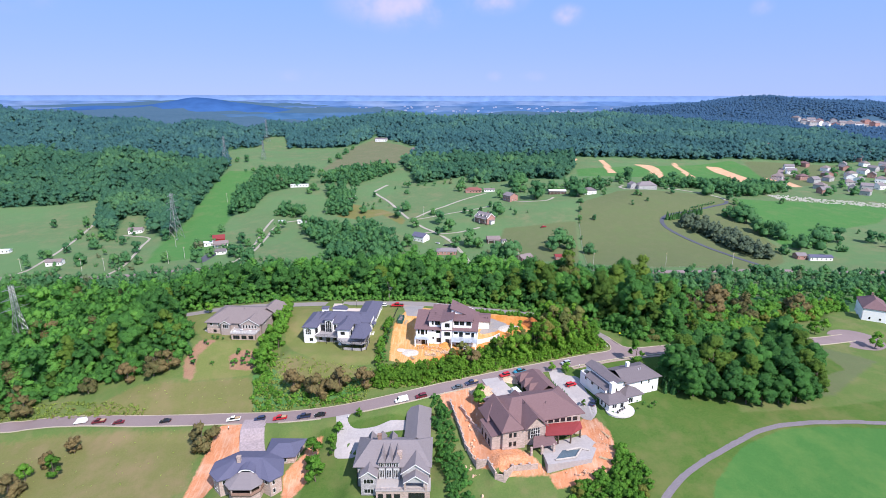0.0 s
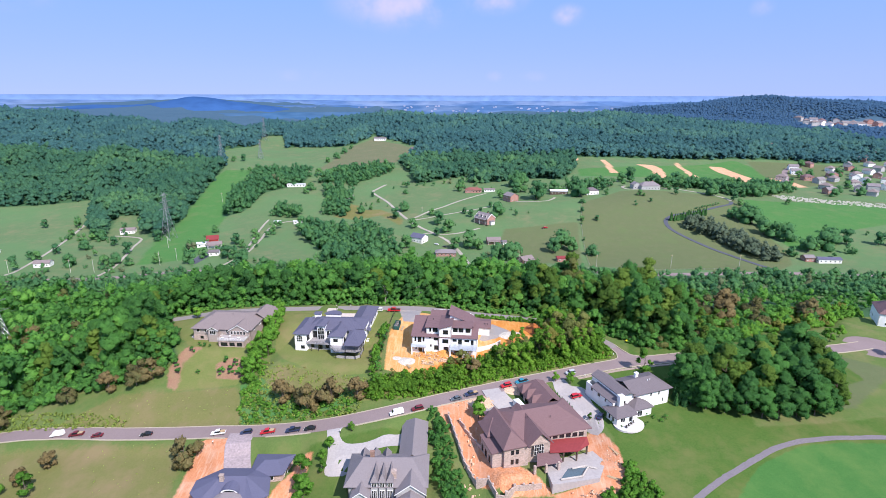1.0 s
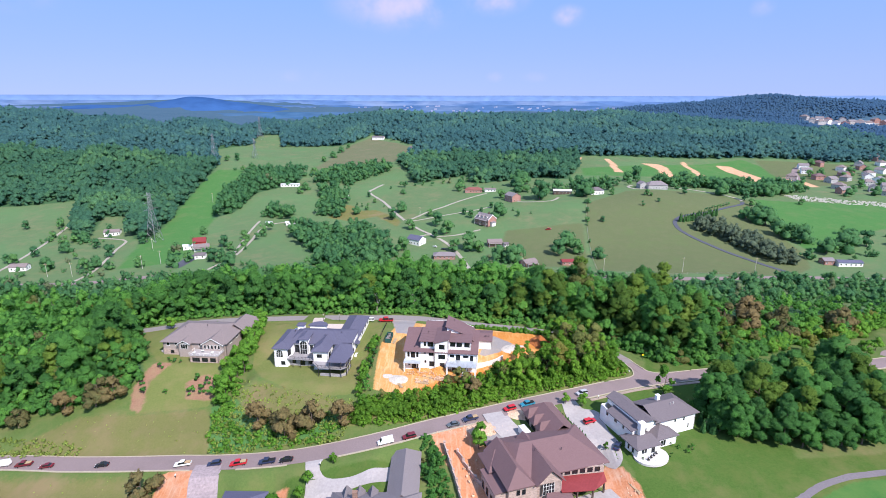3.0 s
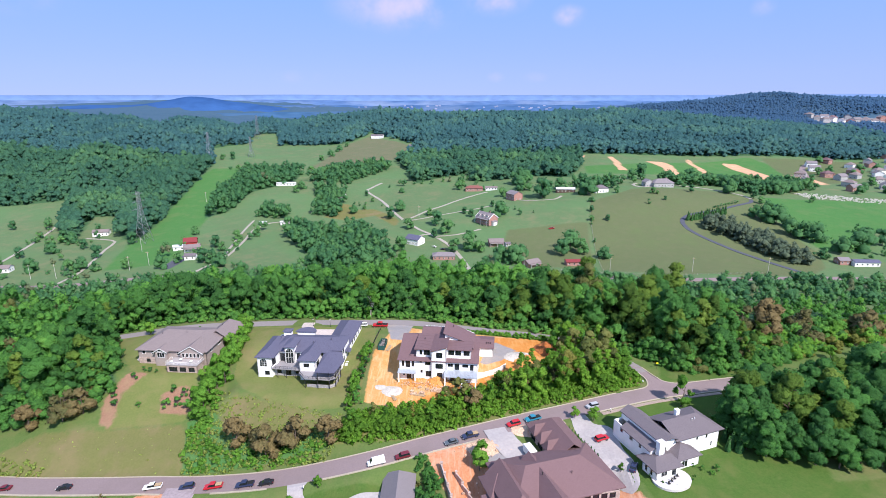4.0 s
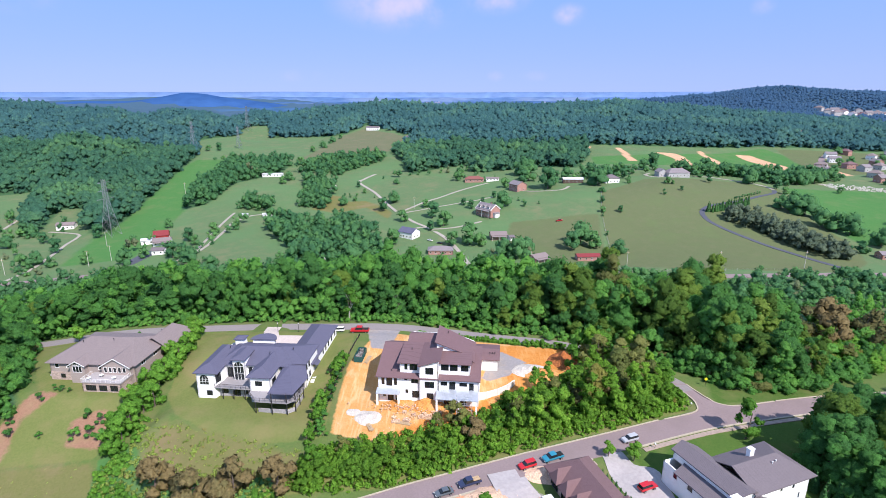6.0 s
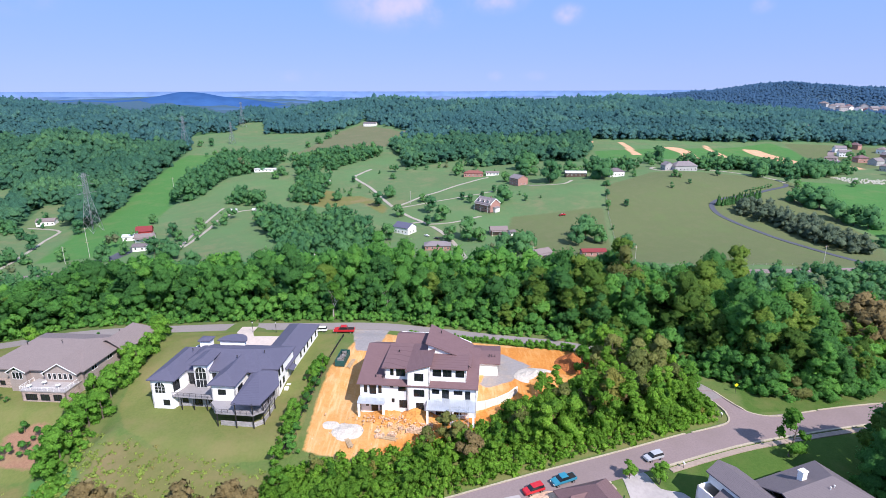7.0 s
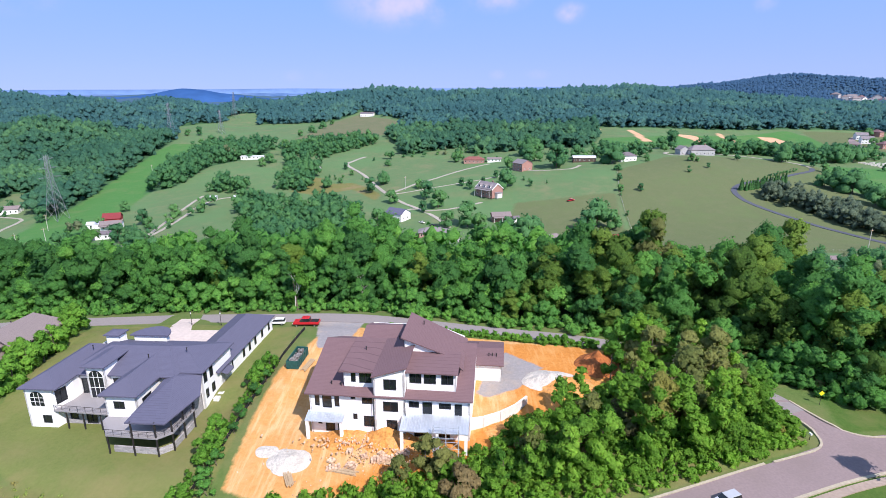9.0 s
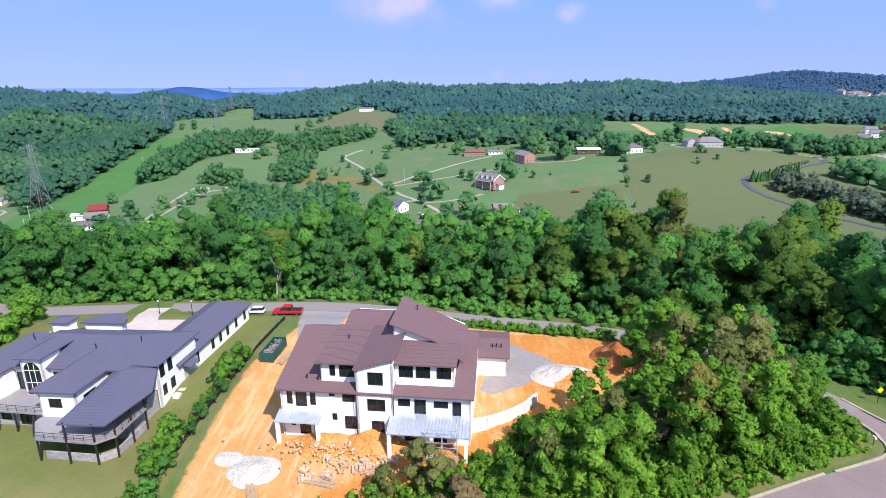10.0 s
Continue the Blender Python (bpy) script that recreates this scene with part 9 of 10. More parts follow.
WEST_TREES = [(-396, 538), (-338, 445), (-333, 461), (-329, 508), (-318, 502), (-314, 471), (-313, 830), (-300, 429), (-300, 835), (-295, 482), (-271, 429), (-269, 457), (-264, 431), (-260, 492), (-230, 430), (-216, 514), (-202, 426), (-200, 470), (-182, 476), (-175, 436), (-174, 467), (-174, 572), (-174, 842), (-172, 497), (-171, 441), (-168, 747), (-168, 879), (-166, 570), (-164, 929), (-162, 651), (-160, 974), (-159, 665), (-158, 425), (-158, 572), (-155, 752), (-139, 764), (-128, 668)]
MIDDLE_TREES = [(-40, 582, 1.1), (-47, 556, 1.0), (-27, 525, 0.9), (-3, 531, 1.5), (6, 510, 1.7), (-10, 563, 0.8), (24, 561, 0.6), (30, 550, 0.9), (41, 564, 0.5), (52, 575, 0.6), (57, 546, 1.4), (12, 466, 1.1), (25, 468, 1.5), (33, 464, 1.2), (46, 440, 1.3),
                (56, 434, 1.5), (62, 442, 1.1), (95, 451, 1.5), (104, 463, 1.6), (112, 457, 1.2), (75, 544, 0.5), (66, 612, 1.1), (-31, 466, 1.3), (-4, 500, 0.7), (-81, 640, 0.6), (-72, 618, 0.5), (-86, 578, 0.9), (-77, 591, 0.5)]
UPPER_TREES = [(-107, 750, 1.2), (-112, 736, 1.0), (-122, 775, 1.2), (-97, 729, 0.9), (-97, 793, 1.1), (-84, 770, 1.0), (-43, 650, 0.6), (21, 658, 1.0), (92, 635, 1.7), (84, 622, 1.2), (103, 590, 1.8), (108, 600, 1.3), (128, 626, 1.3), (118, 626, 1.0),
               (150, 592, 1.8), (156, 600, 1.4), (147, 565, 0.5), (140, 540, 0.5), (136, 522, 0.6), (127, 448, 1.0), (90, 664, 1.9), (98, 672, 1.6), (154, 637, 1.4), (183, 620, 1.0), (180, 596, 0.6)]
EAST_TREES = [(219, 569, 0.45), (213, 587, 0.7), (217, 585, 0.5), (259, 603, 0.8), (303, 613, 1.5), (308, 616, 1.2), (150, 521, 0.5), (294, 527, 1.5), (300, 521, 1.6), (289, 535, 1.1), (306, 514, 1.2), (320, 596, 1.0), (317, 577, 0.8), (314, 559, 0.8),
              (303, 487, 1.7), (309, 481, 1.7), (298, 496, 1.3), (315, 458, 1.4), (331, 462, 1.6), (340, 468, 1.6), (292, 446, 0.7), (376, 590, 0.7), (256, 657, 1.2), (264, 645, 1.0), (284, 666, 1.4), (294, 670, 1.2), (220, 672, 1.3), (232, 676, 1.4)]
TOWN_TREES = [(347, 474, 1.4), (356, 470, 1.3), (381, 466, 1.2), (307, 664, 1.2), (323, 640, 1.4), (327, 632, 1.2), (335, 626, 1.2), (357, 624, 1.4), (367, 627, 1.3), (382, 636, 1.3), (387, 667, 1.2), (424, 675, 1.2), (460, 720, 1.0), (462, 641, 0.9),
              (480, 660, 1.0), (500, 650, 1.0), (505, 775, 1.1), (520, 700, 1.0), (530, 790, 1.1), (540, 760, 1.0), (558, 856, 1.1), (560, 720, 1.0), (570, 790, 1.1), (600, 797, 1.0), (620, 730, 1.1), (640, 820, 1.0)]
M_PINKBRICK = courses("pink_brick", (0.46, 0.25, 0.21), 0.08, 0.24, 0.2)
M_REDBARN = surface("red_barn_paint", (0.33, 0.04, 0.035), 0.8, vary=0.15)
M_WHITEMETAL = surface("white_metal_roof", (0.72, 0.72, 0.74), 0.45, metal=0.2, vary=0.06)
M_ROOF_RANCH = courses("red_brown_shingles", (0.26, 0.10, 0.085), 0.1, 0.9)
VH = [
    ("farmhouse", "white farmhouse with a pale roof in pasture", -304, 522, 13, 8, 3.4, 15, M_WHITE, M_ROOF_TAUPE, 2.0, False, 1, False, False),
    ("barn", "red barn with a red metal roof", -206, 483, 10, 9, 4.0, 20, M_REDBARN, M_REDMETAL, 3.0, False, 1, False, False),
    ("farmhouse", "white house with a brown roof beside a red barn", -199, 470, 12, 8, 3.2, 20, M_WHITE, M_ROOF_TAUPE, 2.0, False, 1, False, True),
    ("shed", "white metal shed beside a red barn", -211, 473, 9, 6, 3.0, 20, M_WHITE, M_WHITEMETAL, 1.2, False, 1, False, False),
    ("farmhouse", "small white house near the valley road", -190, 447, 8, 6, 3.0, 10, M_WHITE, M_ROOF_GREY, 1.6, False, 1, False, False),
    ("mobile_home", "long white mobile home beside trees", -181, 681, 22, 5, 3.0, 4, M_WHITE, M_WHITEMETAL, 0.8, False, 1, False, False),
    ("farmhouse", "white cottage among trees", -108, 633, 9, 7, 3.2, -20, M_WHITE, M_ROOF_GREY, 2.0, False, 1, False, False),
    ("shed", "white shed at the end of a gravel drive", -165, 543, 6, 4, 2.6, 5, M_WHITE, M_WHITEMETAL, 0.8, False, 1, False, False),
    ("mobile_home", "small white building at the end of a drive", -144, 543, 9, 4.5, 2.8, 5, M_WHITE, M_WHITEMETAL, 0.8, False, 1, False, False),
    ("farmhouse", "blue-roofed house beside a farm track", -20, 487, 13, 10, 4.5, -35, M_WHITE, M_ROOF_BLUE, 3.0, False, 1, False, False),
    ("cottage", "small brown-roofed cottage with a white porch", 47, 482, 12, 8, 3.2, 5, M_PINKBRICK, M_ROOF_TAUPE, 2.2, False, 1, False, True),
    ("shed", "small white garden shed", 56, 477, 4, 4, 2.4, 20, M_WHITE, M_ROOF_GREY, 1.2, False, 1, False, False),
    ("brick_house", "red brick house with a pale roof near trees", 68, 428, 11, 8, 3.2, 30, M_PINKBRICK, M_ROOF_TAUPE, 2.0, False, 1, False, True),
    ("brick_house", "long low red house by the valley road", 101, 431, 15, 6, 3.0, 4, M_PINKBRICK, M_REDMETAL, 1.4, False, 1, False, False),
]
VH_EAST = [
    ("brick_house", "grey-roofed brick house on a lawn", 76, 597, 13, 11, 6.0, -60, M_PINKBRICK, M_ROOF_MAUVE, 3.0, False, 2, False, False),
    ("brick_house", "long brick ranch house with a red-brown roof", 38, 652, 19, 9, 3.4, -6, M_PINKBRICK, M_ROOF_RANCH, 2.4, True, 1, True, False),
    ("farmhouse", "white wing with a pale roof beside a brick ranch house", 57, 651, 13, 6, 2.8, -6, M_WHITE, M_ROOF_TAUPE, 1.2, False, 1, False, False),
    ("cottage", "low brick house with a pinkish roof among trees", 4, 449, 17, 9, 3.0, 0, M_PINKBRICK, M_ROOF_MAUVE, 2.2, True, 1, False, False),
    ("cottage", "small white cottage at the edge of a wood", -72, 432, 8, 6, 3.0, 8, M_WHITE, M_ROOF_TAUPE, 1.6, False, 1, False, False),
    ("barn", "long low white barn with a white roof", 131, 612, 19, 8, 3.4, -4, M_DARKWOOD, M_WHITEMETAL, 1.6, False, 1, False, False),
    ("farmhouse", "white house with grey roof at a field edge", 165, 604, 14, 10, 4.4, 10, M_WHITE, M_ROOF_GREY, 3.0, True, 1, False, False),
    ("brick_house", "large grey-roofed house on a ridge lawn", 236, 624, 22, 11, 4.6, 6, M_SIDING, M_ROOF_MAUVE, 4.0, True, 1, True, False),
    ("brick_house", "house wing with a grey gable roof", 222, 627, 9, 9, 4.6, 96, M_SIDING, M_ROOF_MAUVE, 3.0, False, 1, False, False),
    ("mobile_home", "long blue-roofed building near the valley road", 316, 434, 18, 7, 3.2, -4, M_WHITE, M_ROOF_BLUE, 1.4, False, 1, False, False),
    ("farmhouse", "mauve-roofed brick cottage near the valley road", 302, 438, 8, 7, 3.2, 0, M_PINKBRICK, M_ROOF_MAUVE, 1.8, False, 1, False, False),
    ("shed", "low white roofed shed at the valley edge", -392, 463, 14, 5, 2.8, 8, M_WHITE, M_WHITEMETAL, 0.8, False, 1, False, False),
    ("farmhouse", "pink-roofed house beside the valley road", -322, 430, 12, 7, 3.2, 10, M_WHITE, M_ROOF_TAUPE, 2.0, False, 1, False, False),
    ("farmhouse", "pale house on a bare hilltop", -117, 1052, 22, 9, 4.2, -8, M_WHITE, M_ROOF_GREY, 2.4, False, 1, False, False),
    ("farmhouse", "grey-roofed house on a hillside", -42, 936, 20, 9, 3.6, -10, M_SIDING, M_ROOF_GREY, 2.4, False, 1, False, False),
    ("brick_house", "pale-roofed house among hillside trees", 588, 985, 30, 14, 5.5, 10, M_WHITE, M_ROOF_TAUPE, 4.5, True, 2, False, False),
]
HOUSES = [a[2:4] for a in VH + VH_EAST] + [(43, 531), (47, 526)]
PASTURE = [(x, y, 0.95) for x, y in WEST_TREES] + MIDDLE_TREES + UPPER_TREES + EAST_TREES + TOWN_TREES
for x, y, size in PASTURE:
    if any(math.hypot(x - a, y - b) < 8 for a, b in HOUSES):
        continue
    plant("field", x, y, size * float(rng.uniform(0.9, 1.1)), "rounded broadleaf tree standing in pasture", group="trees in the valley")
for i in range(9):
    f = i / 8
    plant("fieldsmall", 262 + 32 * f, 557 + 20.5 * f, 0.6, "small ornamental tree in a row beside a lane", group="row beside the lane")
for i in range(26):
    f = i / 25
    plant("cypress", 223 + 42 * f, 524 + 18 * f + float(rng.uniform(-1.5, 1.5)), float(rng.uniform(1.7, 2.3)), "dark green conifer in a dense row inside the lane bend", group="conifers in the lane bend")
for x, y in ((145, 566), (141, 545), (134, 515), (128, 480), (123, 447), (72, 560), (76, 556), (88, 548), (-45, 600), (-60, 600), (200, 560), (-300, 500), (-220, 500), (60, 560), (48, 556), (-90, 610), (-84, 604), (-78, 608)):
    plant("fieldsmall", x, y, float(rng.uniform(0.5, 1.0)), "small tree or bush in pasture", group="small trees in the valley")


def small_house(name, label, x, y, w, d, tall, turn, wall, roof, rise, hipped=False, storeys=1, chim=False, porch=False, group="houses in the valley"):
    z = gz(x, y)
    h = thing(name, label, "house", x, y, z, turn, group)
    n = max(2, int(w / 3.2))
    op = []
    for k in range(storeys):
        b = 0.9 + k * 2.8
        op += [((i + 0.5) * w / n - 0.55, (i + 0.5) * w / n + 0.55, b, b + 1.3) for i in range(n)]
    side = [(d * 0.3 - 0.5, d * 0.3 + 0.5, 0.9, 2.2), (d * 0.7 - 0.5, d * 0.7 + 0.5, 0.9, 2.2)]
    o = [(-w / 2, -d / 2), (w / 2, -d / 2), (w / 2, d / 2), (-w / 2, d / 2)]
    rooms(h, o, -0.8, tall, wall, {0: op, 1: side, 2: op[:2], 3: side}, M_FRAME_WHITE)
    bm = bmesh.new()
    hip(bm, -w / 2 - 0.4, w / 2 + 0.4, -d / 2 - 0.4, d / 2 + 0.4, tall, tall + rise, "u", None if hipped else 0, None if hipped else 0)
    part("roof", bm, roof, h)
    if not hipped:
        for u in (-w / 2, w / 2 - 0.2):
            bm = bmesh.new()
            prism(bm, [(u, -d / 2, tall), (u, d / 2, tall), (u, 0, tall + rise - 0.2)], (0.2, 0, 0))
            part("gable_wall", bm, wall, h)
    if chim:
        chimney(h, w * 0.2, 0.4, tall, tall + rise + 0.9, M_BRICK, 0.45)
    if porch:
        bm = bmesh.new()
        slab(bm, [(-w / 2 + 0.5, -d / 2 - 2.2, tall - 0.7), (w / 2 - 0.5, -d / 2 - 2.2, tall - 0.7), (w / 2 - 0.5, -d / 2, tall - 0.2), (-w / 2 + 0.5, -d / 2, tall - 0.2)], 0.15)
        part("porch_roof", bm, roof, h)
        for u in (-w / 2 + 0.8, 0, w / 2 - 0.8):
            post(h, u, -d / 2 - 2.0, -0.8, tall - 0.75, M_FRAME_WHITE, 0.1, "porch_post")
    return h


def dormer_house(x, y, turn):
    """A two-storey pink brick house with white gable trim, dormers, a front wing and a pale step."""
    w, d, tall, rise = 17, 11, 5.4, 4.4
    h = small_house("brick_house", "pink brick two-storey house with white gable trim and dormers", x, y, w, d, tall, turn, M_PINKBRICK, M_ROOF_MAUVE, rise, False, 2, True, True)
    for u in (-w / 2 - 0.5, w / 2 + 0.3):
        for v in (-1, 1):
            bm = bmesh.new()
            prism(bm, [(u, v * (d / 2 + 0.5), tall - 0.55), (u, v * (d / 2 + 0.5), tall + 0.1), (u, 0, tall + rise + 0.1), (u, 0, tall + rise - 0.75)], (0.2, 0, 0))
            part("bargeboard", bm, M_FRAME_WHITE, h, "white gable trim")
    for u in (-5.2, 0, 5.2):
        bm = bmesh.new()
        box(bm, u - 0.9, u + 0.9, -d / 2 + 0.7, -d / 2 + 3.4, tall + 0.5, tall + 2.3)
        dm = part("dormer", bm, M_WHITE, h, "white dormer")
        bm = bmesh.new()
        prism(bm, [(u - 1.2, -d / 2 + 0.4, tall + 2.25), (u + 1.2, -d / 2 + 0.4, tall + 2.25), (u, -d / 2 + 0.4, tall + 3.2)], (0, 4.2, 0))
        part("dormer_roof", bm, M_ROOF_MAUVE, dm)
        bm = bmesh.new()
        box(bm, u - 0.5, u + 0.5, -d / 2 + 0.64, -d / 2 + 0.7, tall + 1.0, tall + 2.1)
        part("dormer_window", bm, M_GLASS, dm)
    bm = bmesh.new()
    box(bm, w / 2, w / 2 + 2.6, -2.4, 2.4, -0.8, 2.9)
    part("front_bay", bm, M_FRAME_WHITE, h, "white entrance bay under the gable")
    bm = bmesh.new()
    slab(bm, [(w / 2, -2.8, 3.4), (w / 2 + 3.0, -2.8, 2.9), (w / 2 + 3.0, 2.8, 2.9), (w / 2, 2.8, 3.4)], 0.18)
    part("bay_roof", bm, M_ROOF_MAUVE, h)


for a in VH + VH_EAST:
    small_house(*a)
dormer_house(43, 531, -50)
paved("barn_yard", [(-203, 424), (-196, 424), (-193, 444), (-189, 456), (-197, 459), (-203, 446)], M_BLACKTOP, "dark asphalt yard below a red barn")
e = small_house("brick_house", "white two-storey house with brown roofs at the cul-de-sac", 227, 266, 18, 11, 6.6, 62, M_WHITE, M_ROOF_BROWN, 4.0, True, 2, True)
TOWN_ROOFS = (M_ROOF_TAUPE, M_ROOF_MAUVE, M_ROOF_BROWN, M_ROOF_MAUVE)
TOWN_WALLS = (M_SIDING, M_WHITE, M_PINKBRICK)
towns = [(470, 758), (516, 801), (506, 759), (508, 737), (584, 827), (581, 804), (541, 718), (572, 740), (718, 927), (661, 832), (603, 741), (470, 660), (518, 655), (440, 700), (571, 859), (545, 690), (590, 700),
         (620, 780), (640, 760), (700, 860), (690, 800), (740, 900), (660, 720), (555, 780), (485, 690), (530, 830)]
lot_x, lot_y = scatter([(500, 640), (640, 650), (780, 850), (760, 960), (640, 900), (520, 740)], 34, 0.3)
towns += [(float(a), float(b)) for a, b in zip(lot_x, lot_y) if all(math.hypot(a - c, b - d) > 19 for c, d in towns)]
first = []
for i, (x, y) in enumerate(towns[:6]):
    first.append(small_house("town_house", "two-storey suburban house with a shingle roof", x, y, 13, 10, 5.4, 20 * i - 40, TOWN_WALLS[i % 3], TOWN_ROOFS[i % 4], 3.2, i % 2 == 0, 2, False, False, "houses in the suburb"))
for i, (x, y) in enumerate(towns[6:]):
    copy_thing(first[i % 6], pose(x, y, gz(x, y), 0, 0, 37 * i % 180))
for i in range(16):
    x, y = 985 + (i % 6) * 32 + 9 * (i % 2), 1480 + (i // 6) * 34
    copy_thing(first[i % 6], Matrix.LocRotScale((x, y, gz(x, y)), Euler((0, 0, 0.7 * i)), (1.5, 1.5, 1.5)))


def graveyard():
    """Rows of pale headstones at the edge of the green field."""
    t = thing("graveyard", "rows of pale stones at the edge of a field", "graveyard", 440, 610, gz(440, 610))
    bm = bmesh.new()
    for i in range(420):
        x, y = rng.uniform(385, 505), 0
        y = 622 - (x - 385) * 0.28 + rng.uniform(-14, 14)
        z = gz(x, y) - gz(440, 610)
        s = rng.uniform(0.4, 0.9)
        box(bm, x - 440 - s, x - 440 + s, y - 610 - 0.3, y - 610 + 0.3, z - 0.2, z + 1.2 * s)
    part("headstone", bm, M_PALEBARK, t)["kind"] = "stuff"


graveyard()


def utility_pole(x, y, tall=11):
    t = thing("utility_pole", "wooden utility pole with a crossarm", "pole", x, y, gz(x, y), 20, "utility poles")
    bm = bmesh.new()
    rod(bm, (0, 0, -0.5), (0, 0, tall), 0.17, 6, 0.11)
    part("pole", bm, M_PALEBARK, t)
    bm = bmesh.new()
    box(bm, -1.2, 1.2, -0.06, 0.06, tall - 1.0, tall - 0.85)
    part("crossarm", bm, M_WOOD, t)


for x, y in ((-340, 416), (-289, 413), (-270, 412), (-216, 435), (-240, 470), (-250, 620), (121, 413), (179, 413), (231, 411), (60, 408), (-20, 560), (-225, 425)):
    utility_pole(x, y)


def pylon(x, y, tall, turn):
    t = thing("transmission_tower", "tall grey steel lattice power line tower", "pylon", x, y, gz(x, y), turn, "power line towers")
    steel = M_RIM
    half = lambda z: np.interp(z, [0, tall * 0.62, tall], [tall * 0.11, tall * 0.03, tall * 0.02])
    for sx, sy in ((-1, -1), (1, -1), (1, 1), (-1, 1)):
        bm = bmesh.new()
        zs = [0, tall * 0.62, tall]
        for a, b in zip(zs[:-1], zs[1:]):
            rod(bm, (sx * half(a), sy * half(a), a), (sx * half(b), sy * half(b), b), 0.16, 4)
        part("leg", bm, steel, t)
    bm = bmesh.new()
    z = 0.0
    while z < tall - 1:
        n = min(tall, z + max(2.0, half(z) * 1.7))
        a, b = half(z), half(n)
        c = [(-1, -1), (1, -1), (1, 1), (-1, 1)]
        for i in range(4):
            p, q = c[i], c[(i + 1) % 4]
            rod(bm, (p[0] * a, p[1] * a, z), (q[0] * b, q[1] * b, n), 0.07, 3)
            rod(bm, (q[0] * a, q[1] * a, z), (p[0] * b, p[1] * b, n), 0.07, 3)
            rod(bm, (p[0] * b, p[1] * b, n), (q[0] * b, q[1] * b, n), 0.06, 3)
        z = n
    part("lattice", bm, steel, t)
    for f, w in ((0.66, 0.19), (0.8, 0.16), (0.94, 0.12)):
        for s in (-1, 1):
            for o, up in ((-0.6, 0), (0.6, 0), (0, 1.6)):
                bm = bmesh.new()
                rod(bm, (0, o, tall * f + up), (s * tall * w, 0, tall * f), 0.09, 3)
                part("arm_bar", bm, steel, t)


pylon(-223, 264, 38, 70)
pylon(-252, 497, 44, 75)
pylon(-322, 808, 42, 75)
pylon(-338, 1060, 42, 75)
pylon(-282, 860, 30, 75)


def wire_fence(pts):
    t = thing("field_fence", "post and wire fence along a field", "fence", *pts[0], gz(*pts[0]))
    c = resample(np.array(pts, float), 7.0)
    o = Vector((*pts[0], gz(*pts[0])))
    z = ground(c[:, 0], c[:, 1])
    for p, h in zip(c, z):
        bm = bmesh.new()
        rod(bm, Vector((*p, h - 0.2)) - o, Vector((*p, h + 1.3)) - o, 0.09, 4)
        part("fence_post", bm, M_PALEBARK, t)
    bm = bmesh.new()
    for (p, h), (q, k) in zip(zip(c[:-1], z[:-1]), zip(c[1:], z[1:])):
        for up in (0.6, 1.1):
            rod(bm, Vector((*p, h + up)) - o, Vector((*q, k + up)) - o, 0.03, 3)
    part("wire", bm, M_RIM, t)


wire_fence([(146, 566), (134, 516), (122, 447), (117, 415)])
wire_fence([(80, 414), (144, 407), (225, 407)])


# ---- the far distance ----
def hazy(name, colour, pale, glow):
    """Land miles away: haze painted into base colour and emission, with paler fields."""
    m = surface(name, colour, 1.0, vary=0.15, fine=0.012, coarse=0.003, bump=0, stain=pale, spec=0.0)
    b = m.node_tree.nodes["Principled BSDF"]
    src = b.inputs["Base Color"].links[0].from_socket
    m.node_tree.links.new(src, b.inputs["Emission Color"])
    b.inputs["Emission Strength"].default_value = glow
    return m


def far_range(name, label, far, base, profile, material, spread=(-1.25, 1.25), deep=260):
    """A long rolling ridge across the horizon, with a front and a back slope."""
    a = np.linspace(spread[0], spread[1], 260)
    r0, r1, r2 = far - deep, far, far + deep * 0.5
    top = np.array([profile(v) for v in a])
    rows = []
    for r, z in ((r0, np.full(len(a), base)), ((r0 + r1) / 2, base + (top - base) * 0.6), (r1, top), (r2, np.full(len(a), base))):
        rows.append(np.column_stack([r * np.sin(a), r * np.cos(a), z]))
    v = np.vstack(rows)
    k = len(a)
    i = np.arange(k - 1)
    f = np.vstack([np.column_stack([i + j * k, i + 1 + j * k, i + 1 + (j + 1) * k, i + (j + 1) * k]) for j in range(3)])
    me = mesh_from(name, v, f)
    me.materials.append(material)
    return tagged(new(name, me), label, "hills", kind="structure")


def roll(v, seed, scale, amount):
    return amount * (noise.noise((v * scale, seed, 0.5)) + 0.5 * noise.noise((v * scale * 2.7, seed + 3, 0.5)))


def bump_at(v, c, w, h):
    return h * math.exp(-((v - c) / w) ** 2)


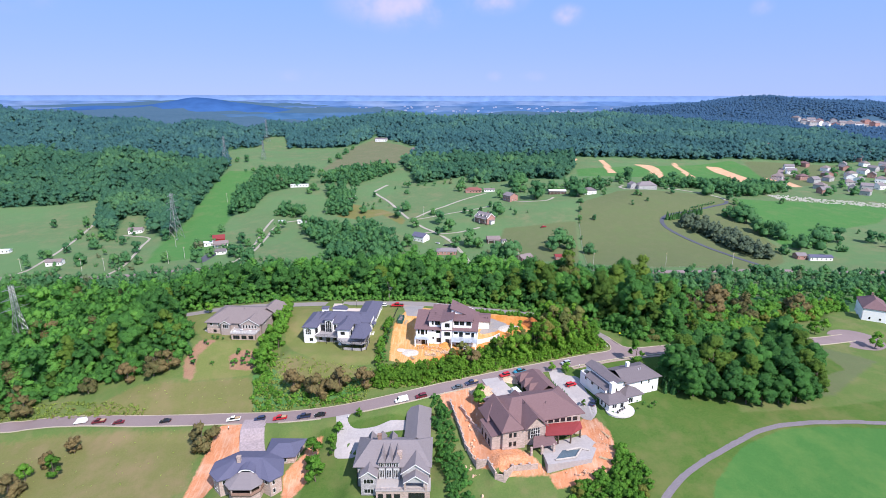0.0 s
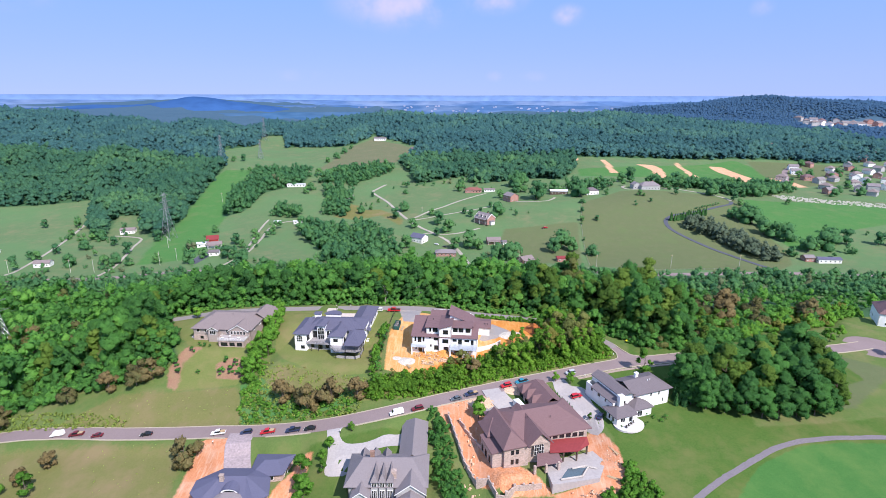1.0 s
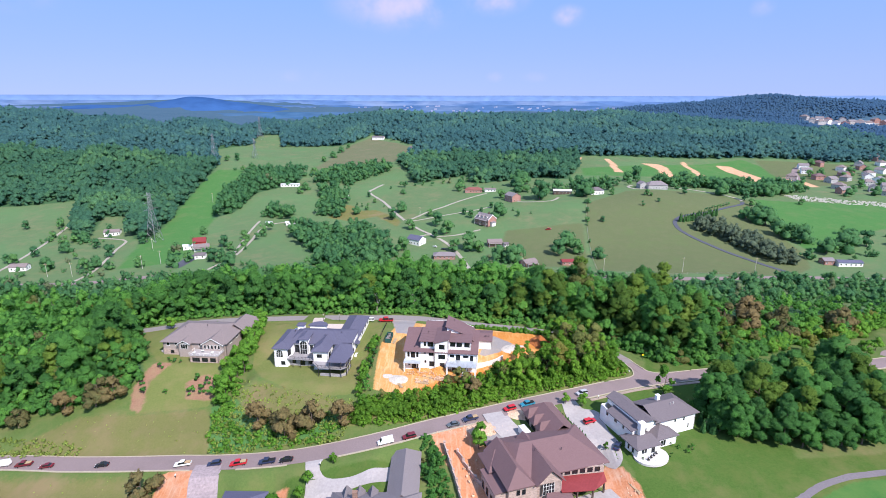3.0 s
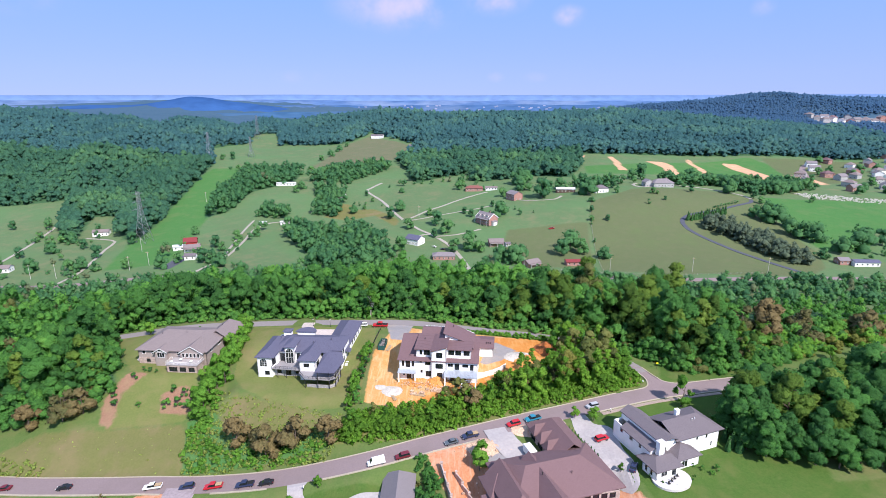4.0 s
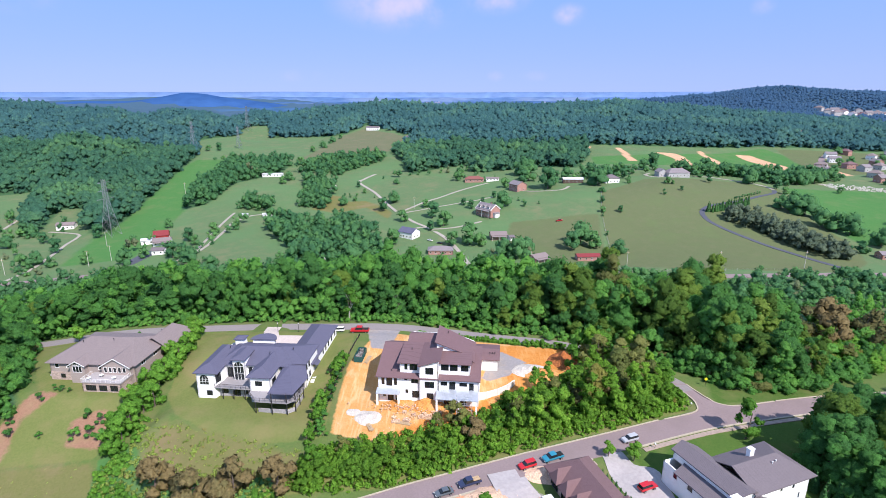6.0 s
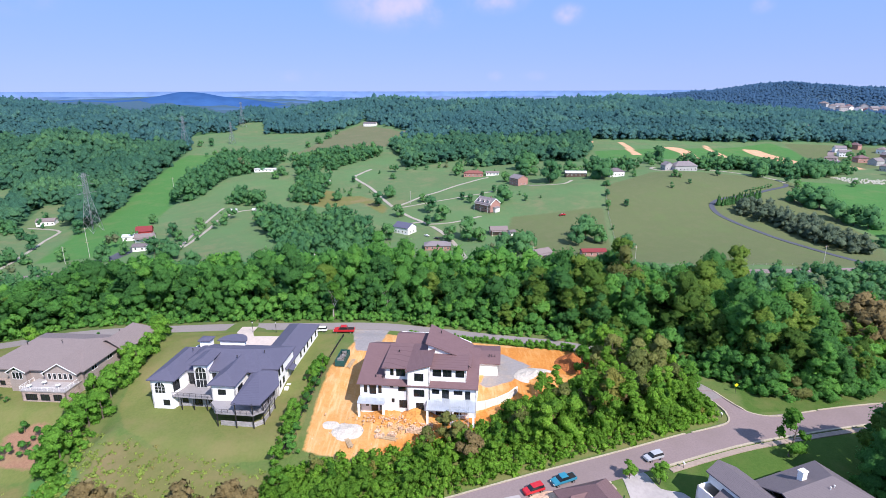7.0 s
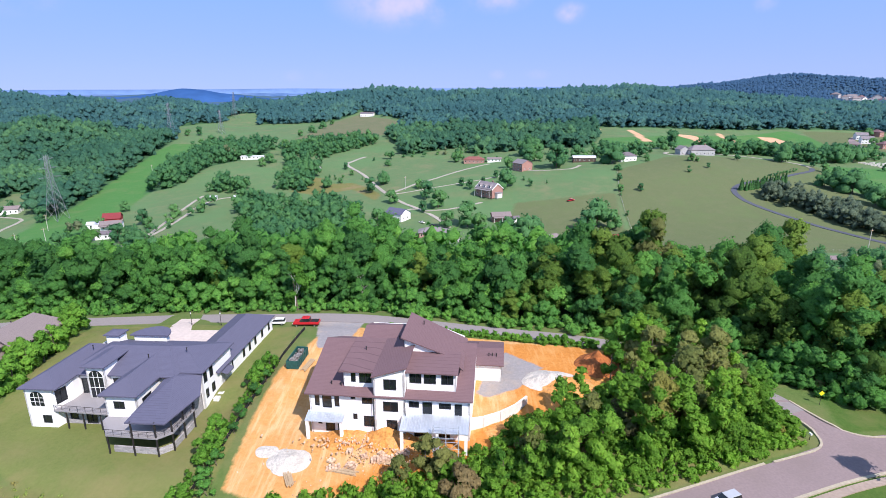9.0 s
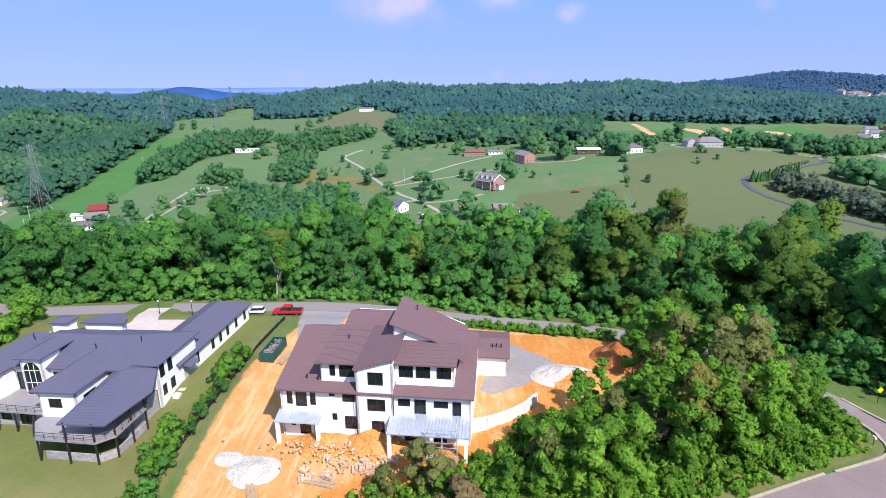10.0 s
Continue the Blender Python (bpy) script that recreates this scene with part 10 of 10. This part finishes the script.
far_range("backdrop_horizon", "mountains on the horizon, coloured pale haze blue", 4700, -60, lambda v: 112 + roll(v, 1, 3, 6), hazy("horizon_haze", (0.125, 0.20, 0.37), (0.130, 0.205, 0.37), 0.40))
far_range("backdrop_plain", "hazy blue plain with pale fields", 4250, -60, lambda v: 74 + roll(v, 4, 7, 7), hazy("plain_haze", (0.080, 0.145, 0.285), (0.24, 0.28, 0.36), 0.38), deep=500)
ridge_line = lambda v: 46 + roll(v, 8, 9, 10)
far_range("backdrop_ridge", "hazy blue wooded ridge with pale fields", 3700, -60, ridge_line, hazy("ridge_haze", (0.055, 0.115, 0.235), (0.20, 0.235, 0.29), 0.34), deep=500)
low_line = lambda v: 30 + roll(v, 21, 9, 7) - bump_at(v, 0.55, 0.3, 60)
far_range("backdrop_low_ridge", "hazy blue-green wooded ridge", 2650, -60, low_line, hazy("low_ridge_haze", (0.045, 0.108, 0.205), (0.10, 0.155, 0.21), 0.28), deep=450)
far_range("backdrop_hill", "rounded wooded hill far off, coloured haze blue", 3300, -60, lambda v: 8 + bump_at(v, -0.42, 0.075, 84) + bump_at(v, -0.31, 0.07, 34) + bump_at(v, -0.56, 0.07, 40) + bump_at(v, -0.80, 0.16, 62) + roll(v, 12, 14, 6),
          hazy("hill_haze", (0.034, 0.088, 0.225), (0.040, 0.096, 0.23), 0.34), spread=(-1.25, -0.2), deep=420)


def far_town(far, deep, base, line, spots):
    """White specks of far-off houses on the front slope of a ridge."""
    bm = bmesh.new()
    for centre, wide, count in spots:
        for i in range(count):
            v, f = centre + rng.normal() * wide, rng.uniform(0.35, 0.95)
            r, z = far - deep * (1 - f), base + (line(v) - base) * (0.6 * f / 0.5 if f < 0.5 else 0.6 + 0.4 * (f - 0.5) / 0.5)
            c, w = Vector((r * math.sin(v), r * math.cos(v), z)), rng.uniform(4, 9)
            box(bm, c.x - w, c.x + w, c.y - 5, c.y + 5, c.z - 6, c.z + rng.uniform(4, 8))
    me = bpy.data.meshes.new("far_town")
    bm.to_mesh(me)
    bm.free()
    # haze tint and glow painted onto the far houses
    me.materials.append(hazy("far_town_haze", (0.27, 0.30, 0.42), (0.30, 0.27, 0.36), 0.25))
    tagged(new("far_town", me), "white specks of houses on a far hazy ridge", "town", kind="stuff")


far_town(3700, 500, -60, ridge_line, ((-0.16, 0.09, 30), (0.03, 0.06, 16), (0.19, 0.05, 34), (0.3, 0.03, 10)))
